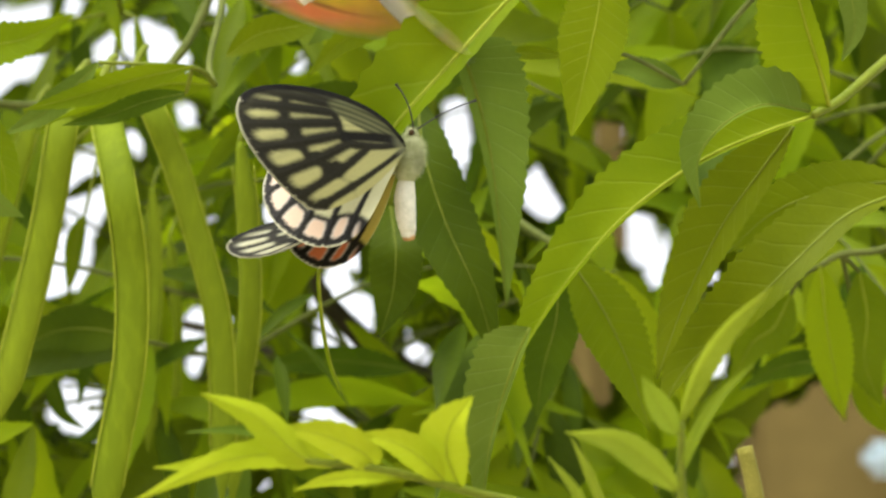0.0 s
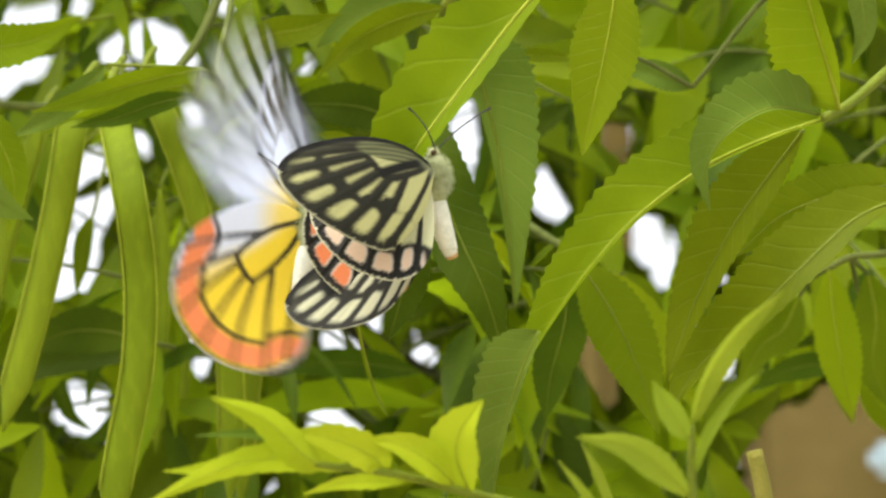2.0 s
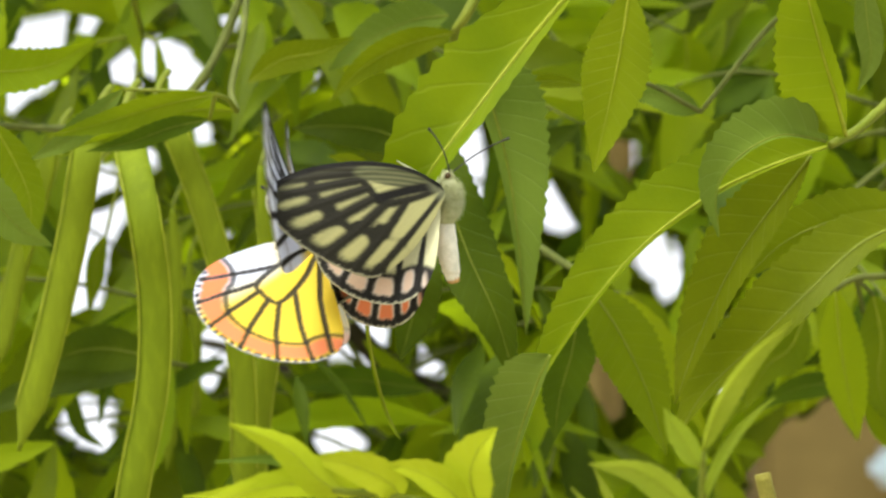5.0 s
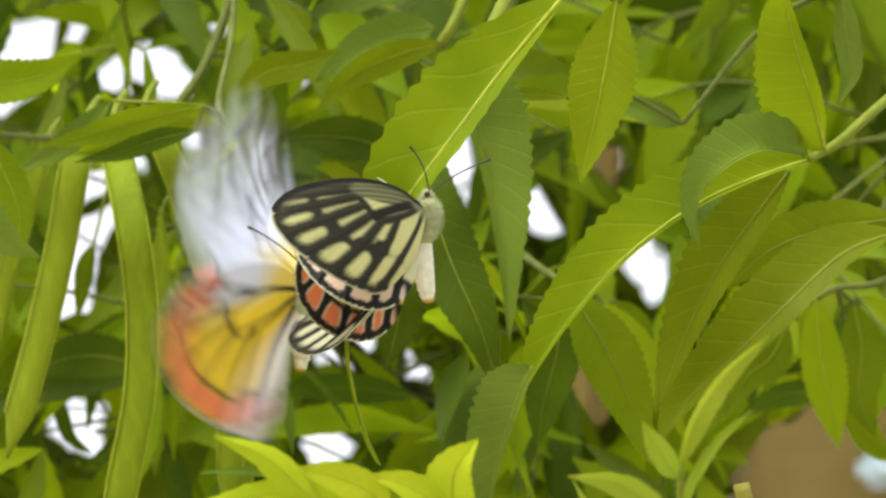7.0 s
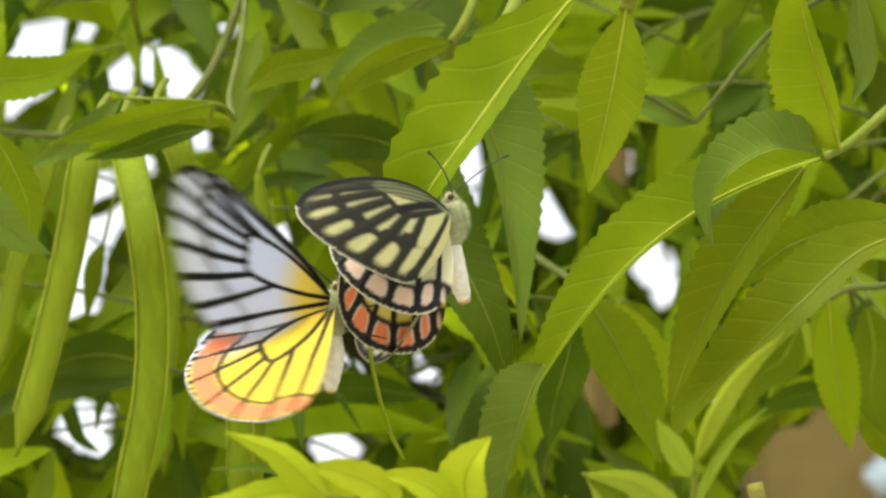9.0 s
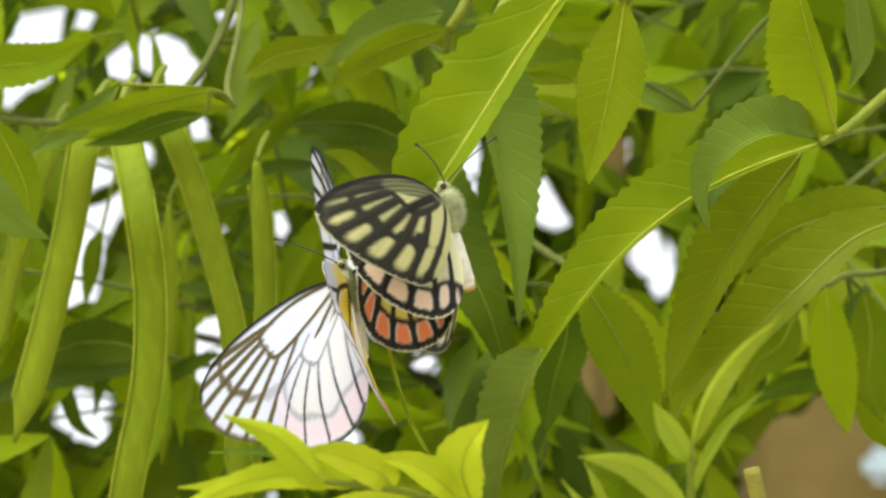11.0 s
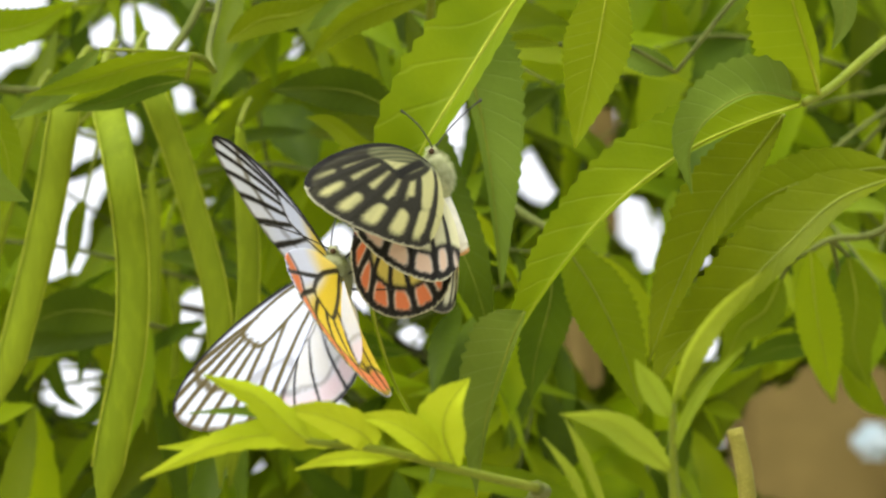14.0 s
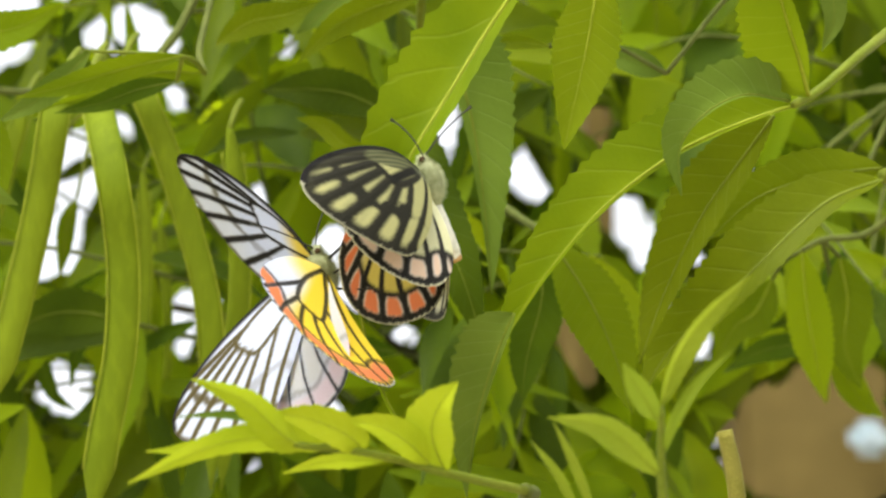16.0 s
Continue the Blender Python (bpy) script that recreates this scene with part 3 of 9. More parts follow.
stalk(top_right_spray, [(0.0516, 0.5737, 1.7794), (0.0377, 0.5625, 1.7827), (0.0249, 0.5436, 1.7760)], 0.0005, 0.0005, TWIG)

low_back_spray = thing("compound_leaf", (-0.0233, 0.7848, 1.7592), "blurred dark and sunlit leaves low in the crown", "leaf")
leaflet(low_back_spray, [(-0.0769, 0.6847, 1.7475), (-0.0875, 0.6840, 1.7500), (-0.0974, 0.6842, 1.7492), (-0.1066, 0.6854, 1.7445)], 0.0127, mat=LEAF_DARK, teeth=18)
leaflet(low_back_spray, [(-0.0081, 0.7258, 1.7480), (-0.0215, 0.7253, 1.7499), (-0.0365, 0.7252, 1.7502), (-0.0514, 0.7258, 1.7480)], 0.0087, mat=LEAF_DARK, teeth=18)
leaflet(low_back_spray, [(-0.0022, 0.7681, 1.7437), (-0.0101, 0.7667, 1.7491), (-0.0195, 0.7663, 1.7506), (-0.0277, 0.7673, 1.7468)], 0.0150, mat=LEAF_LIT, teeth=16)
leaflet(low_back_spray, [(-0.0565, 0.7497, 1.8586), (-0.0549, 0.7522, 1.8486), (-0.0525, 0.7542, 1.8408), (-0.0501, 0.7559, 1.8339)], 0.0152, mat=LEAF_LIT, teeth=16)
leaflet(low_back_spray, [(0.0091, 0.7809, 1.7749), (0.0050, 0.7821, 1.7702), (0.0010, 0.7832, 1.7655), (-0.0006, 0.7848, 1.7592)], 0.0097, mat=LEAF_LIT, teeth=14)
stalk(low_back_spray, [(-0.0233, 0.7848, 1.7592), (-0.0081, 0.7258, 1.7480)], 0.0009, 0.0006, TWIG)
stalk(low_back_spray, [(-0.0233, 0.7848, 1.7592), (-0.0543, 0.7448, 1.7542), (-0.0769, 0.6847, 1.7475)], 0.0009, 0.0006, TWIG)
stalk(low_back_spray, [(-0.0233, 0.7848, 1.7592), (-0.0022, 0.7681, 1.7437)], 0.0008, 0.0005, TWIG)
stalk(low_back_spray, [(-0.0233, 0.7848, 1.7592), (-0.0071, 0.7825, 1.7686), (0.0091, 0.7809, 1.7749)], 0.0008, 0.0005, TWIG)
stalk(low_back_spray, [(-0.0233, 0.7848, 1.7592), (-0.0459, 0.7746, 1.8000), (-0.0565, 0.7497, 1.8586)], 0.0009, 0.0005, TWIG)

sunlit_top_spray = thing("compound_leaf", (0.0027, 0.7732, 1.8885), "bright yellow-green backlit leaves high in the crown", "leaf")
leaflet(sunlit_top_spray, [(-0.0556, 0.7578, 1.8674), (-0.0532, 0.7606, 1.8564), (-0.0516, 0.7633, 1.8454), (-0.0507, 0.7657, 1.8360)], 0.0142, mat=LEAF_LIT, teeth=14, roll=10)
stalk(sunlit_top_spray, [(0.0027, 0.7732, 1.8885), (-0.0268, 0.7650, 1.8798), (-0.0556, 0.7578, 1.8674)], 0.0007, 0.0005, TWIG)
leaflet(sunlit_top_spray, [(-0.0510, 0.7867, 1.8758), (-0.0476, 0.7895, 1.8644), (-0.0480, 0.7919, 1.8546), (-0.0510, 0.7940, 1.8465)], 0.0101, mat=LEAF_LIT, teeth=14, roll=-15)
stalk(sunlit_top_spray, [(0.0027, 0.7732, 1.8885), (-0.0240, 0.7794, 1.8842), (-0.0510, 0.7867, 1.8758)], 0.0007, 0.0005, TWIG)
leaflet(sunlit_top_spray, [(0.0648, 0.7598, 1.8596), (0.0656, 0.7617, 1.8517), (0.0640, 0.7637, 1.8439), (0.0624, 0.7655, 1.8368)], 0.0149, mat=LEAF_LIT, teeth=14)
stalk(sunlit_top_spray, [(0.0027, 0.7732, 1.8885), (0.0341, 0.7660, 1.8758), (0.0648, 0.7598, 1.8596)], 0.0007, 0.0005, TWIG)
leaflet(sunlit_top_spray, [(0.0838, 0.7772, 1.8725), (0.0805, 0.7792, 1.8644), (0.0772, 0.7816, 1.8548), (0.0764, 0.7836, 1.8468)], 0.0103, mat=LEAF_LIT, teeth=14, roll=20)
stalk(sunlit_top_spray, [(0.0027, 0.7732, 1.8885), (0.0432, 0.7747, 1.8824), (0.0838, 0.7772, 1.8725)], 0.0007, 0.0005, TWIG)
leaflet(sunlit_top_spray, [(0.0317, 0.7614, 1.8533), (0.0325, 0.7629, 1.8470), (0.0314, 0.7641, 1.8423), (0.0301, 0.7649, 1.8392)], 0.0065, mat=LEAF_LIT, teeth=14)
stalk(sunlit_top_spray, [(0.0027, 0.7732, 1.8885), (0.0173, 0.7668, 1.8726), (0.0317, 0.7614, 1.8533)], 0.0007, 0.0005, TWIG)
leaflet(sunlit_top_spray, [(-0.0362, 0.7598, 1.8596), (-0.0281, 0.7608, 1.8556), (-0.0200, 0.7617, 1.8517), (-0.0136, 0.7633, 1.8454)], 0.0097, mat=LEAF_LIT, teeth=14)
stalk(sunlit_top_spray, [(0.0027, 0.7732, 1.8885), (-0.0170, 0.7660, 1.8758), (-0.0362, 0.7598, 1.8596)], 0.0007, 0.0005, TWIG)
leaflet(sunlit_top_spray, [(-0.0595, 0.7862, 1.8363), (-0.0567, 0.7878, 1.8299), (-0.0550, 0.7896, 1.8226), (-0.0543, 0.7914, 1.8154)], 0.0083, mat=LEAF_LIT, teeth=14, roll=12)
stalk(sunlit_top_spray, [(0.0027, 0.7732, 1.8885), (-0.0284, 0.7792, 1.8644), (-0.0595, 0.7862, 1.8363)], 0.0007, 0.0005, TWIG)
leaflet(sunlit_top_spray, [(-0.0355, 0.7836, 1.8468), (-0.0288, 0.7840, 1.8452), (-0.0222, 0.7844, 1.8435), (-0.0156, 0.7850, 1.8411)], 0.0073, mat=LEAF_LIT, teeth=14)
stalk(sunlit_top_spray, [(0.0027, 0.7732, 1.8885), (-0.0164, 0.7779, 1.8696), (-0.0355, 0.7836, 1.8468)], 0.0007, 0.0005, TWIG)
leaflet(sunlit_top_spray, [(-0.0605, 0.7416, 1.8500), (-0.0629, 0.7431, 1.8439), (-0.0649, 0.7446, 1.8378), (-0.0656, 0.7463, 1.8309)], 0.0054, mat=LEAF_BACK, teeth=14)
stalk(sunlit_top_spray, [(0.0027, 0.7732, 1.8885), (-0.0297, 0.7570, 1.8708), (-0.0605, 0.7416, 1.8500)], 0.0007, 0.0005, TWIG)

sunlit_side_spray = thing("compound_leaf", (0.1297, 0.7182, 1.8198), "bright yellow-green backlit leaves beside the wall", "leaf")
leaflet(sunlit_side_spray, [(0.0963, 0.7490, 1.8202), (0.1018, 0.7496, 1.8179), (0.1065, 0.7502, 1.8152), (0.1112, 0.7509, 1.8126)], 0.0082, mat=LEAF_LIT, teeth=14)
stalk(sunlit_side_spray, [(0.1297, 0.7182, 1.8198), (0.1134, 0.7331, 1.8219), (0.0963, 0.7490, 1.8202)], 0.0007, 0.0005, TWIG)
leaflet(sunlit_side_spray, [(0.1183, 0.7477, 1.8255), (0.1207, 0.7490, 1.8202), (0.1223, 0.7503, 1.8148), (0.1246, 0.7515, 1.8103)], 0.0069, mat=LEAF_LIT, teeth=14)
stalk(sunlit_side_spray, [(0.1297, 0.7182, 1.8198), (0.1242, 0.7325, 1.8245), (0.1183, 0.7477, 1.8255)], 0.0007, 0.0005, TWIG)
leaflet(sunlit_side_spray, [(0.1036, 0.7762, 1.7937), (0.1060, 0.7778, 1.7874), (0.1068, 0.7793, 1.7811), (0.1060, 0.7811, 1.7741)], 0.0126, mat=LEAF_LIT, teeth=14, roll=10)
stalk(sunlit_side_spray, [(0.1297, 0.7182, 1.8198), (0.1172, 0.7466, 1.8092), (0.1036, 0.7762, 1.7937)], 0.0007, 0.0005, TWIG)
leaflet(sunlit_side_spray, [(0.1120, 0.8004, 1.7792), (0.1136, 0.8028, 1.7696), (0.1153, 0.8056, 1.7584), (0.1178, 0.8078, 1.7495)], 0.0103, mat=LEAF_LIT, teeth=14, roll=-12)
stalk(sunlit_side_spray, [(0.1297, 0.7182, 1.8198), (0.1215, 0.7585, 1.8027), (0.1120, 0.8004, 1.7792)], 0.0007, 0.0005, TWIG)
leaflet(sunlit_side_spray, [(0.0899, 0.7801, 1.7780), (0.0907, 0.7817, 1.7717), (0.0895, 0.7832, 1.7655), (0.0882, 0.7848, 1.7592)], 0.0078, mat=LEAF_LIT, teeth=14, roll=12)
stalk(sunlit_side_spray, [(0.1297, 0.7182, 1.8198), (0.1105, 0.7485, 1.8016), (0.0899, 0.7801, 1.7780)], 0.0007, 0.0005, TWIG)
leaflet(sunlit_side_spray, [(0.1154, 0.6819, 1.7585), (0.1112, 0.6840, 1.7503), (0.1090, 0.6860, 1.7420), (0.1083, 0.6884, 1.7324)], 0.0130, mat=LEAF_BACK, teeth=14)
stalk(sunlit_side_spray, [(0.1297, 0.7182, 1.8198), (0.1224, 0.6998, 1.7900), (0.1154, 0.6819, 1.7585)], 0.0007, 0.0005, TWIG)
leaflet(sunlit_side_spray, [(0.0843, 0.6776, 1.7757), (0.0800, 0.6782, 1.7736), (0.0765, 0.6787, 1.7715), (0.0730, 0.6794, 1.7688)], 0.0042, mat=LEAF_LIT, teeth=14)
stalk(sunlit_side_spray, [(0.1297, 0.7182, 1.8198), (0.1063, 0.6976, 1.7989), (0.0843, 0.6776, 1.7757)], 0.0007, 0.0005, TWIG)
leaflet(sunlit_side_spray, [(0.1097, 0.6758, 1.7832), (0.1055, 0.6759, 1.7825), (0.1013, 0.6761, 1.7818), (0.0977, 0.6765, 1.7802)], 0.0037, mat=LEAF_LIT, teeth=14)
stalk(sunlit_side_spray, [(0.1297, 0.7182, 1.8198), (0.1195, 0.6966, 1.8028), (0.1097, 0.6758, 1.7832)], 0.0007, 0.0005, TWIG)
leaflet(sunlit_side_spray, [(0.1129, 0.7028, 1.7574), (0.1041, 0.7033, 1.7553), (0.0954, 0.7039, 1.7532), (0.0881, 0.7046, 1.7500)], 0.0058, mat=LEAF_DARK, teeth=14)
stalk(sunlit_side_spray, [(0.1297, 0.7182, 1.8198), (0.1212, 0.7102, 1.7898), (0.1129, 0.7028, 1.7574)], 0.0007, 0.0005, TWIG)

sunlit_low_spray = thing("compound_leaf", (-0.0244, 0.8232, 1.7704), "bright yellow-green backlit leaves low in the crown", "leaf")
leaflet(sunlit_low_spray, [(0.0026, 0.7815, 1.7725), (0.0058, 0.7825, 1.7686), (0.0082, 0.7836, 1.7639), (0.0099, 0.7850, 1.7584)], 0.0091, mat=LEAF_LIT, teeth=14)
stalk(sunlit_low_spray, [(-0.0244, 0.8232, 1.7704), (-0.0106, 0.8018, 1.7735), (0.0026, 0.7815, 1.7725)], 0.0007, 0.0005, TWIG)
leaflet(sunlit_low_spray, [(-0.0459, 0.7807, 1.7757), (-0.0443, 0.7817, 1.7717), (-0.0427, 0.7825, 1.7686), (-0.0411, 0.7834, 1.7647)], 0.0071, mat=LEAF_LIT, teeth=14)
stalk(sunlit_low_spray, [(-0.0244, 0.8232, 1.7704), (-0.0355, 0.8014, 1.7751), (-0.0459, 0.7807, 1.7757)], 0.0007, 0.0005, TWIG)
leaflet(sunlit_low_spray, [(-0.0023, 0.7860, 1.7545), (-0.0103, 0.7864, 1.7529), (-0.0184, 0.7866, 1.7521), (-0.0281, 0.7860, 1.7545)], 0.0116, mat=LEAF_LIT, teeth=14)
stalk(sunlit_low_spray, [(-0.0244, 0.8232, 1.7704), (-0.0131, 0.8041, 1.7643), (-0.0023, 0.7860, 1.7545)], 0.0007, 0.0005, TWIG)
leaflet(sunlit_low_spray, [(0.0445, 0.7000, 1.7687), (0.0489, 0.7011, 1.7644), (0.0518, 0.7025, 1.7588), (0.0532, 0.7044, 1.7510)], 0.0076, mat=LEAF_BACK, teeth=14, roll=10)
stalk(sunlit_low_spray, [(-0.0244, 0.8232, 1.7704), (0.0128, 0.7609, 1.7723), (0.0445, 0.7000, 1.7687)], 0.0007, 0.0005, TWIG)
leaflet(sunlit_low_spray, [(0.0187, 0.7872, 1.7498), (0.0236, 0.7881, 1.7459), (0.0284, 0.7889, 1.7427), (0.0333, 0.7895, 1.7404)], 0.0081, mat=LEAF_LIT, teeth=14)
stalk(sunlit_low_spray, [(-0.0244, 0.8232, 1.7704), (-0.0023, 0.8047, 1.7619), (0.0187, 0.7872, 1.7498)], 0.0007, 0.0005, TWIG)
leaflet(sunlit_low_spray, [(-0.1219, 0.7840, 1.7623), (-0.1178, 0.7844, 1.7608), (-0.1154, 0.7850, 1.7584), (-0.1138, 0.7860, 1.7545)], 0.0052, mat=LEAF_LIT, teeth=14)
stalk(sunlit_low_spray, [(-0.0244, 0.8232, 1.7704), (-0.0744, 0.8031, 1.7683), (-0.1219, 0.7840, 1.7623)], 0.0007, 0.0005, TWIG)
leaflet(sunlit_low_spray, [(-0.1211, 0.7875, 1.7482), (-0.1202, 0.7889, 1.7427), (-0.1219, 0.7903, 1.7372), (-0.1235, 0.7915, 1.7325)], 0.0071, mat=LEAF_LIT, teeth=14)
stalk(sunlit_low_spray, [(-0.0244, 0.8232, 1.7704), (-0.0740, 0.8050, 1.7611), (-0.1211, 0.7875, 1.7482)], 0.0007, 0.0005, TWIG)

young_sprig = thing("leafy_shoot", (0.0156, 0.4368, 1.6669), "fresh yellow-green shoot with small pointed leaves", "shoot")
leaflet(young_sprig, [(-0.0191, 0.4173, 1.6709), (-0.0224, 0.4149, 1.6721), (-0.0282, 0.4116, 1.6770), (-0.0361, 0.4088, 1.6799)], 0.0058, mat=LEAF_YOUNG, teeth=10, fold=-20, roll=18)
leaflet(young_sprig, [(-0.0158, 0.4194, 1.6707), (-0.0225, 0.4170, 1.6720), (-0.0326, 0.4152, 1.6708), (-0.0457, 0.4127, 1.6644)], 0.0053, mat=LEAF_YOUNG, teeth=12, fold=-15, roll=-14)
leaflet(young_sprig, [(-0.0102, 0.4215, 1.6706), (-0.0123, 0.4189, 1.6727), (-0.0182, 0.4163, 1.6749), (-0.0246, 0.4150, 1.6757)], 0.0062, mat=LEAF_YOUNG, teeth=10, fold=16, roll=15)
leaflet(young_sprig, [(-0.0192, 0.4193, 1.6750), (-0.0261, 0.4192, 1.6756), (-0.0321, 0.4190, 1.6762), (-0.0389, 0.4181, 1.6756)], 0.0017, mat=LEAF_DULL, teeth=8)
leaflet(young_sprig, [(0.0001, 0.4239, 1.6692), (-0.0029, 0.4211, 1.6718), (-0.0072, 0.4195, 1.6742), (-0.0132, 0.4182, 1.6754)], 0.0057, mat=LEAF_YOUNG, teeth=10, fold=18, roll=22)
leaflet(young_sprig, [(0.0027, 0.4262, 1.6680), (0.0005, 0.4228, 1.6734), (0.0014, 0.4198, 1.6773), (0.0046, 0.4168, 1.6809)], 0.0091, mat=LEAF_YOUNG, teeth=10, fold=18, roll=-20)
leaflet(young_sprig, [(-0.0073, 0.4277, 1.6703), (-0.0126, 0.4277, 1.6703), (-0.0179, 0.4298, 1.6702), (-0.0232, 0.4312, 1.6688)], 0.0026, mat=LEAF_YOUNG, teeth=8)
leaflet(young_sprig, [(-0.0312, 0.4191, 1.6717), (-0.0355, 0.4192, 1.6715), (-0.0396, 0.4184, 1.6705), (-0.0436, 0.4175, 1.6701)], 0.0017, mat=LEAF_YOUNG, teeth=6)
stalk(young_sprig, [(0.0156, 0.4368, 1.6669), (0.0027, 0.4262, 1.6682), (-0.0089, 0.4215, 1.6704), (-0.0191, 0.4173, 1.6709), (-0.0242, 0.4160, 1.6717)], 0.0008, 0.0005)

right_sprig = thing("leafy_shoot", (0.0359, 0.4132, 1.6582), "young green shoot with small upright leaves", "shoot")
leaflet(right_sprig, [(0.0351, 0.4059, 1.6751), (0.0374, 0.4022, 1.6816), (0.0417, 0.3987, 1.6876), (0.0478, 0.3962, 1.6932)], 0.0048, mat=LEAF_FRESH, teeth=14, fold=24, roll=35)
leaflet(right_sprig, [(0.0344, 0.4064, 1.6731), (0.0329, 0.4048, 1.6753), (0.0307, 0.4030, 1.6784), (0.0291, 0.4014, 1.6809)], 0.0040, mat=LEAF_FRESH, teeth=8, fold=18)
leaflet(right_sprig, [(0.0350, 0.4104, 1.6652), (0.0305, 0.4074, 1.6691), (0.0254, 0.4056, 1.6721), (0.0179, 0.4043, 1.6731)], 0.0052, mat=LEAF_FRESH, teeth=12, fold=16, roll=-12)
leaflet(right_sprig, [(0.0354, 0.4098, 1.6678), (0.0370, 0.4054, 1.6729), (0.0407, 0.4030, 1.6784), (0.0455, 0.4009, 1.6826)], 0.0022, mat=LEAF_FRESH, teeth=10, fold=30)
leaflet(right_sprig, [(0.0257, 0.4132, 1.6582), (0.0231, 0.4106, 1.6645), (0.0209, 0.4084, 1.6692), (0.0189, 0.4075, 1.6729)], 0.0018, mat=LEAF_FRESH, teeth=8, fold=25)
leaflet(right_sprig, [(0.0231, 0.4132, 1.6582), (0.0206, 0.4108, 1.6637), (0.0184, 0.4090, 1.6668), (0.0155, 0.4082, 1.6702)], 0.0018, mat=LEAF_FRESH, teeth=8, fold=25)
stalk(right_sprig, [(0.0359, 0.4132, 1.6582), (0.0353, 0.4102, 1.6662), (0.0351, 0.4059, 1.6751)], 0.0009, 0.0005)
stalk(right_sprig, [(0.0359, 0.4132, 1.6582), (0.0307, 0.4138, 1.6557), (0.0257, 0.4131, 1.6586)], 0.0008, 0.0006)
stalk(right_sprig, [(0.0307, 0.4138, 1.6557), (0.0265, 0.4138, 1.6557), (0.0231, 0.4132, 1.6583)], 0.0007, 0.0006)

stub_shoot = thing("stem_stub", (0.0567, 0.4978, 1.6701), "cut yellowish stem end among the leaves", "stem")
stalk(stub_shoot, [(0.0567, 0.4978, 1.6701), (0.0557, 0.4956, 1.6789), (0.0539, 0.4937, 1.6866)], 0.0017, 0.0015, DRY_STEM)

flower = thing("flower", (0.1335, 0.8846, 1.8135), "yellow trumpet flower half hidden in the leaves", "flower")
leaflet(flower, [(0.1335, 0.8846, 1.8135), (0.1368, 0.8795, 1.8134), (0.1396, 0.8793, 1.8142)], 0.009, mat=PETAL, teeth=6, full=0.6)
leaflet(flower, [(0.1335, 0.8846, 1.8135), (0.1291, 0.8794, 1.8138), (0.1265, 0.8792, 1.8148)], 0.009, mat=PETAL, teeth=6, full=0.6)
leaflet(flower, [(0.1335, 0.8846, 1.8135), (0.1338, 0.8805, 1.8095), (0.1346, 0.8810, 1.8075)], 0.009, mat=PETAL, teeth=6, full=0.6)
leaflet(flower, [(0.1335, 0.8846, 1.8135), (0.1305, 0.8804, 1.8099), (0.1290, 0.8808, 1.8082)], 0.009, mat=PETAL, teeth=6, full=0.6)
leaflet(flower, [(0.1335, 0.8846, 1.8135), (0.1353, 0.8803, 1.8102), (0.1371, 0.8807, 1.8088)], 0.009, mat=PETAL, teeth=6, full=0.6)
stalk(flower, [(0.1335, 0.8846, 1.8135), (0.1402, 0.9014, 1.8288)], 0.0012, 0.0018)



# ---- hanging seed pods ----
def pod(points, width, label):
    """A long flat bean-like capsule with a seam along each edge, hanging from a short stalk."""
    p = thing("seed_pod", points[0], label, "seed pod", group="hanging seed pods")
    mid = [q - p.location for q in spline(points, 40)]
    bm = bmesh.new()

    def rr(u):
        return width / 2 * (1.0 if 0.16 < u < 0.9 else (0.3 + 0.7 * (u / 0.16) ** 0.8 if u <= 0.16 else max(0.12, (1 - u) / 0.1))) * (1 + 0.012 * math.sin(u * 75))
    rings = []
    tilt = radians(random.Random(int(width * 1e6)).uniform(-25, 25))
    for i, q in enumerate(mid):
        t = (mid[min(i + 1, 40)] - mid[max(i - 1, 0)]).normalized()
        across = t.cross(Vector((math.sin(tilt), -math.cos(tilt), 0))).normalized()
        nor = across.cross(t)
        r = rr(i / 40)
        rings.append([bm.verts.new(q + across * r * math.cos(a) + nor * r * 0.38 * math.sin(a)) for a in (k * math.pi / 8 for k in range(16))])
    for a, c in zip(rings, rings[1:]):
        for k in range(16):
            bm.faces.new((a[k], a[(k + 1) % 16], c[(k + 1) % 16], c[k]))
    bm.faces.new(rings[0][::-1])
    bm.faces.new(rings[-1])
    hull = part("pod_hull", bm, POD, p)
    for s in (-1, 1):
        bm = bmesh.new()
        tube(bm, [q + Vector((s * 0.48 * width, -0.10 * width, 0)) for q in mid[3:-4]], width * 0.035, 5)
        part("seam", bm, RIB, hull, "pale seam ridge")
    bm = bmesh.new()
    top = mid[0]
    tube(bm, spline([top, top + Vector((0.001, 0.003, 0.005)), top + Vector((0.002, 0.008, 0.009))], 6), width * 0.13, 7)
    part("stalk", bm, STEM, p)
    return p


pod([(-0.0808, 0.5835, 1.7812), (-0.0815, 0.5759, 1.7706), (-0.0847, 0.5804, 1.7523), (-0.0896, 0.5857, 1.7312), (-0.0962, 0.5915, 1.7076)], 0.0069, "long slender green seed pod hanging vertically")
pod([(-0.0747, 0.5832, 1.7824), (-0.0722, 0.5756, 1.7717), (-0.0676, 0.5645, 1.7543), (-0.0652, 0.5688, 1.7371), (-0.0655, 0.5733, 1.7187), (-0.0690, 0.5779, 1.7004), (-0.0720, 0.5825, 1.6820)], 0.0071, "long slender green seed pod hanging vertically")
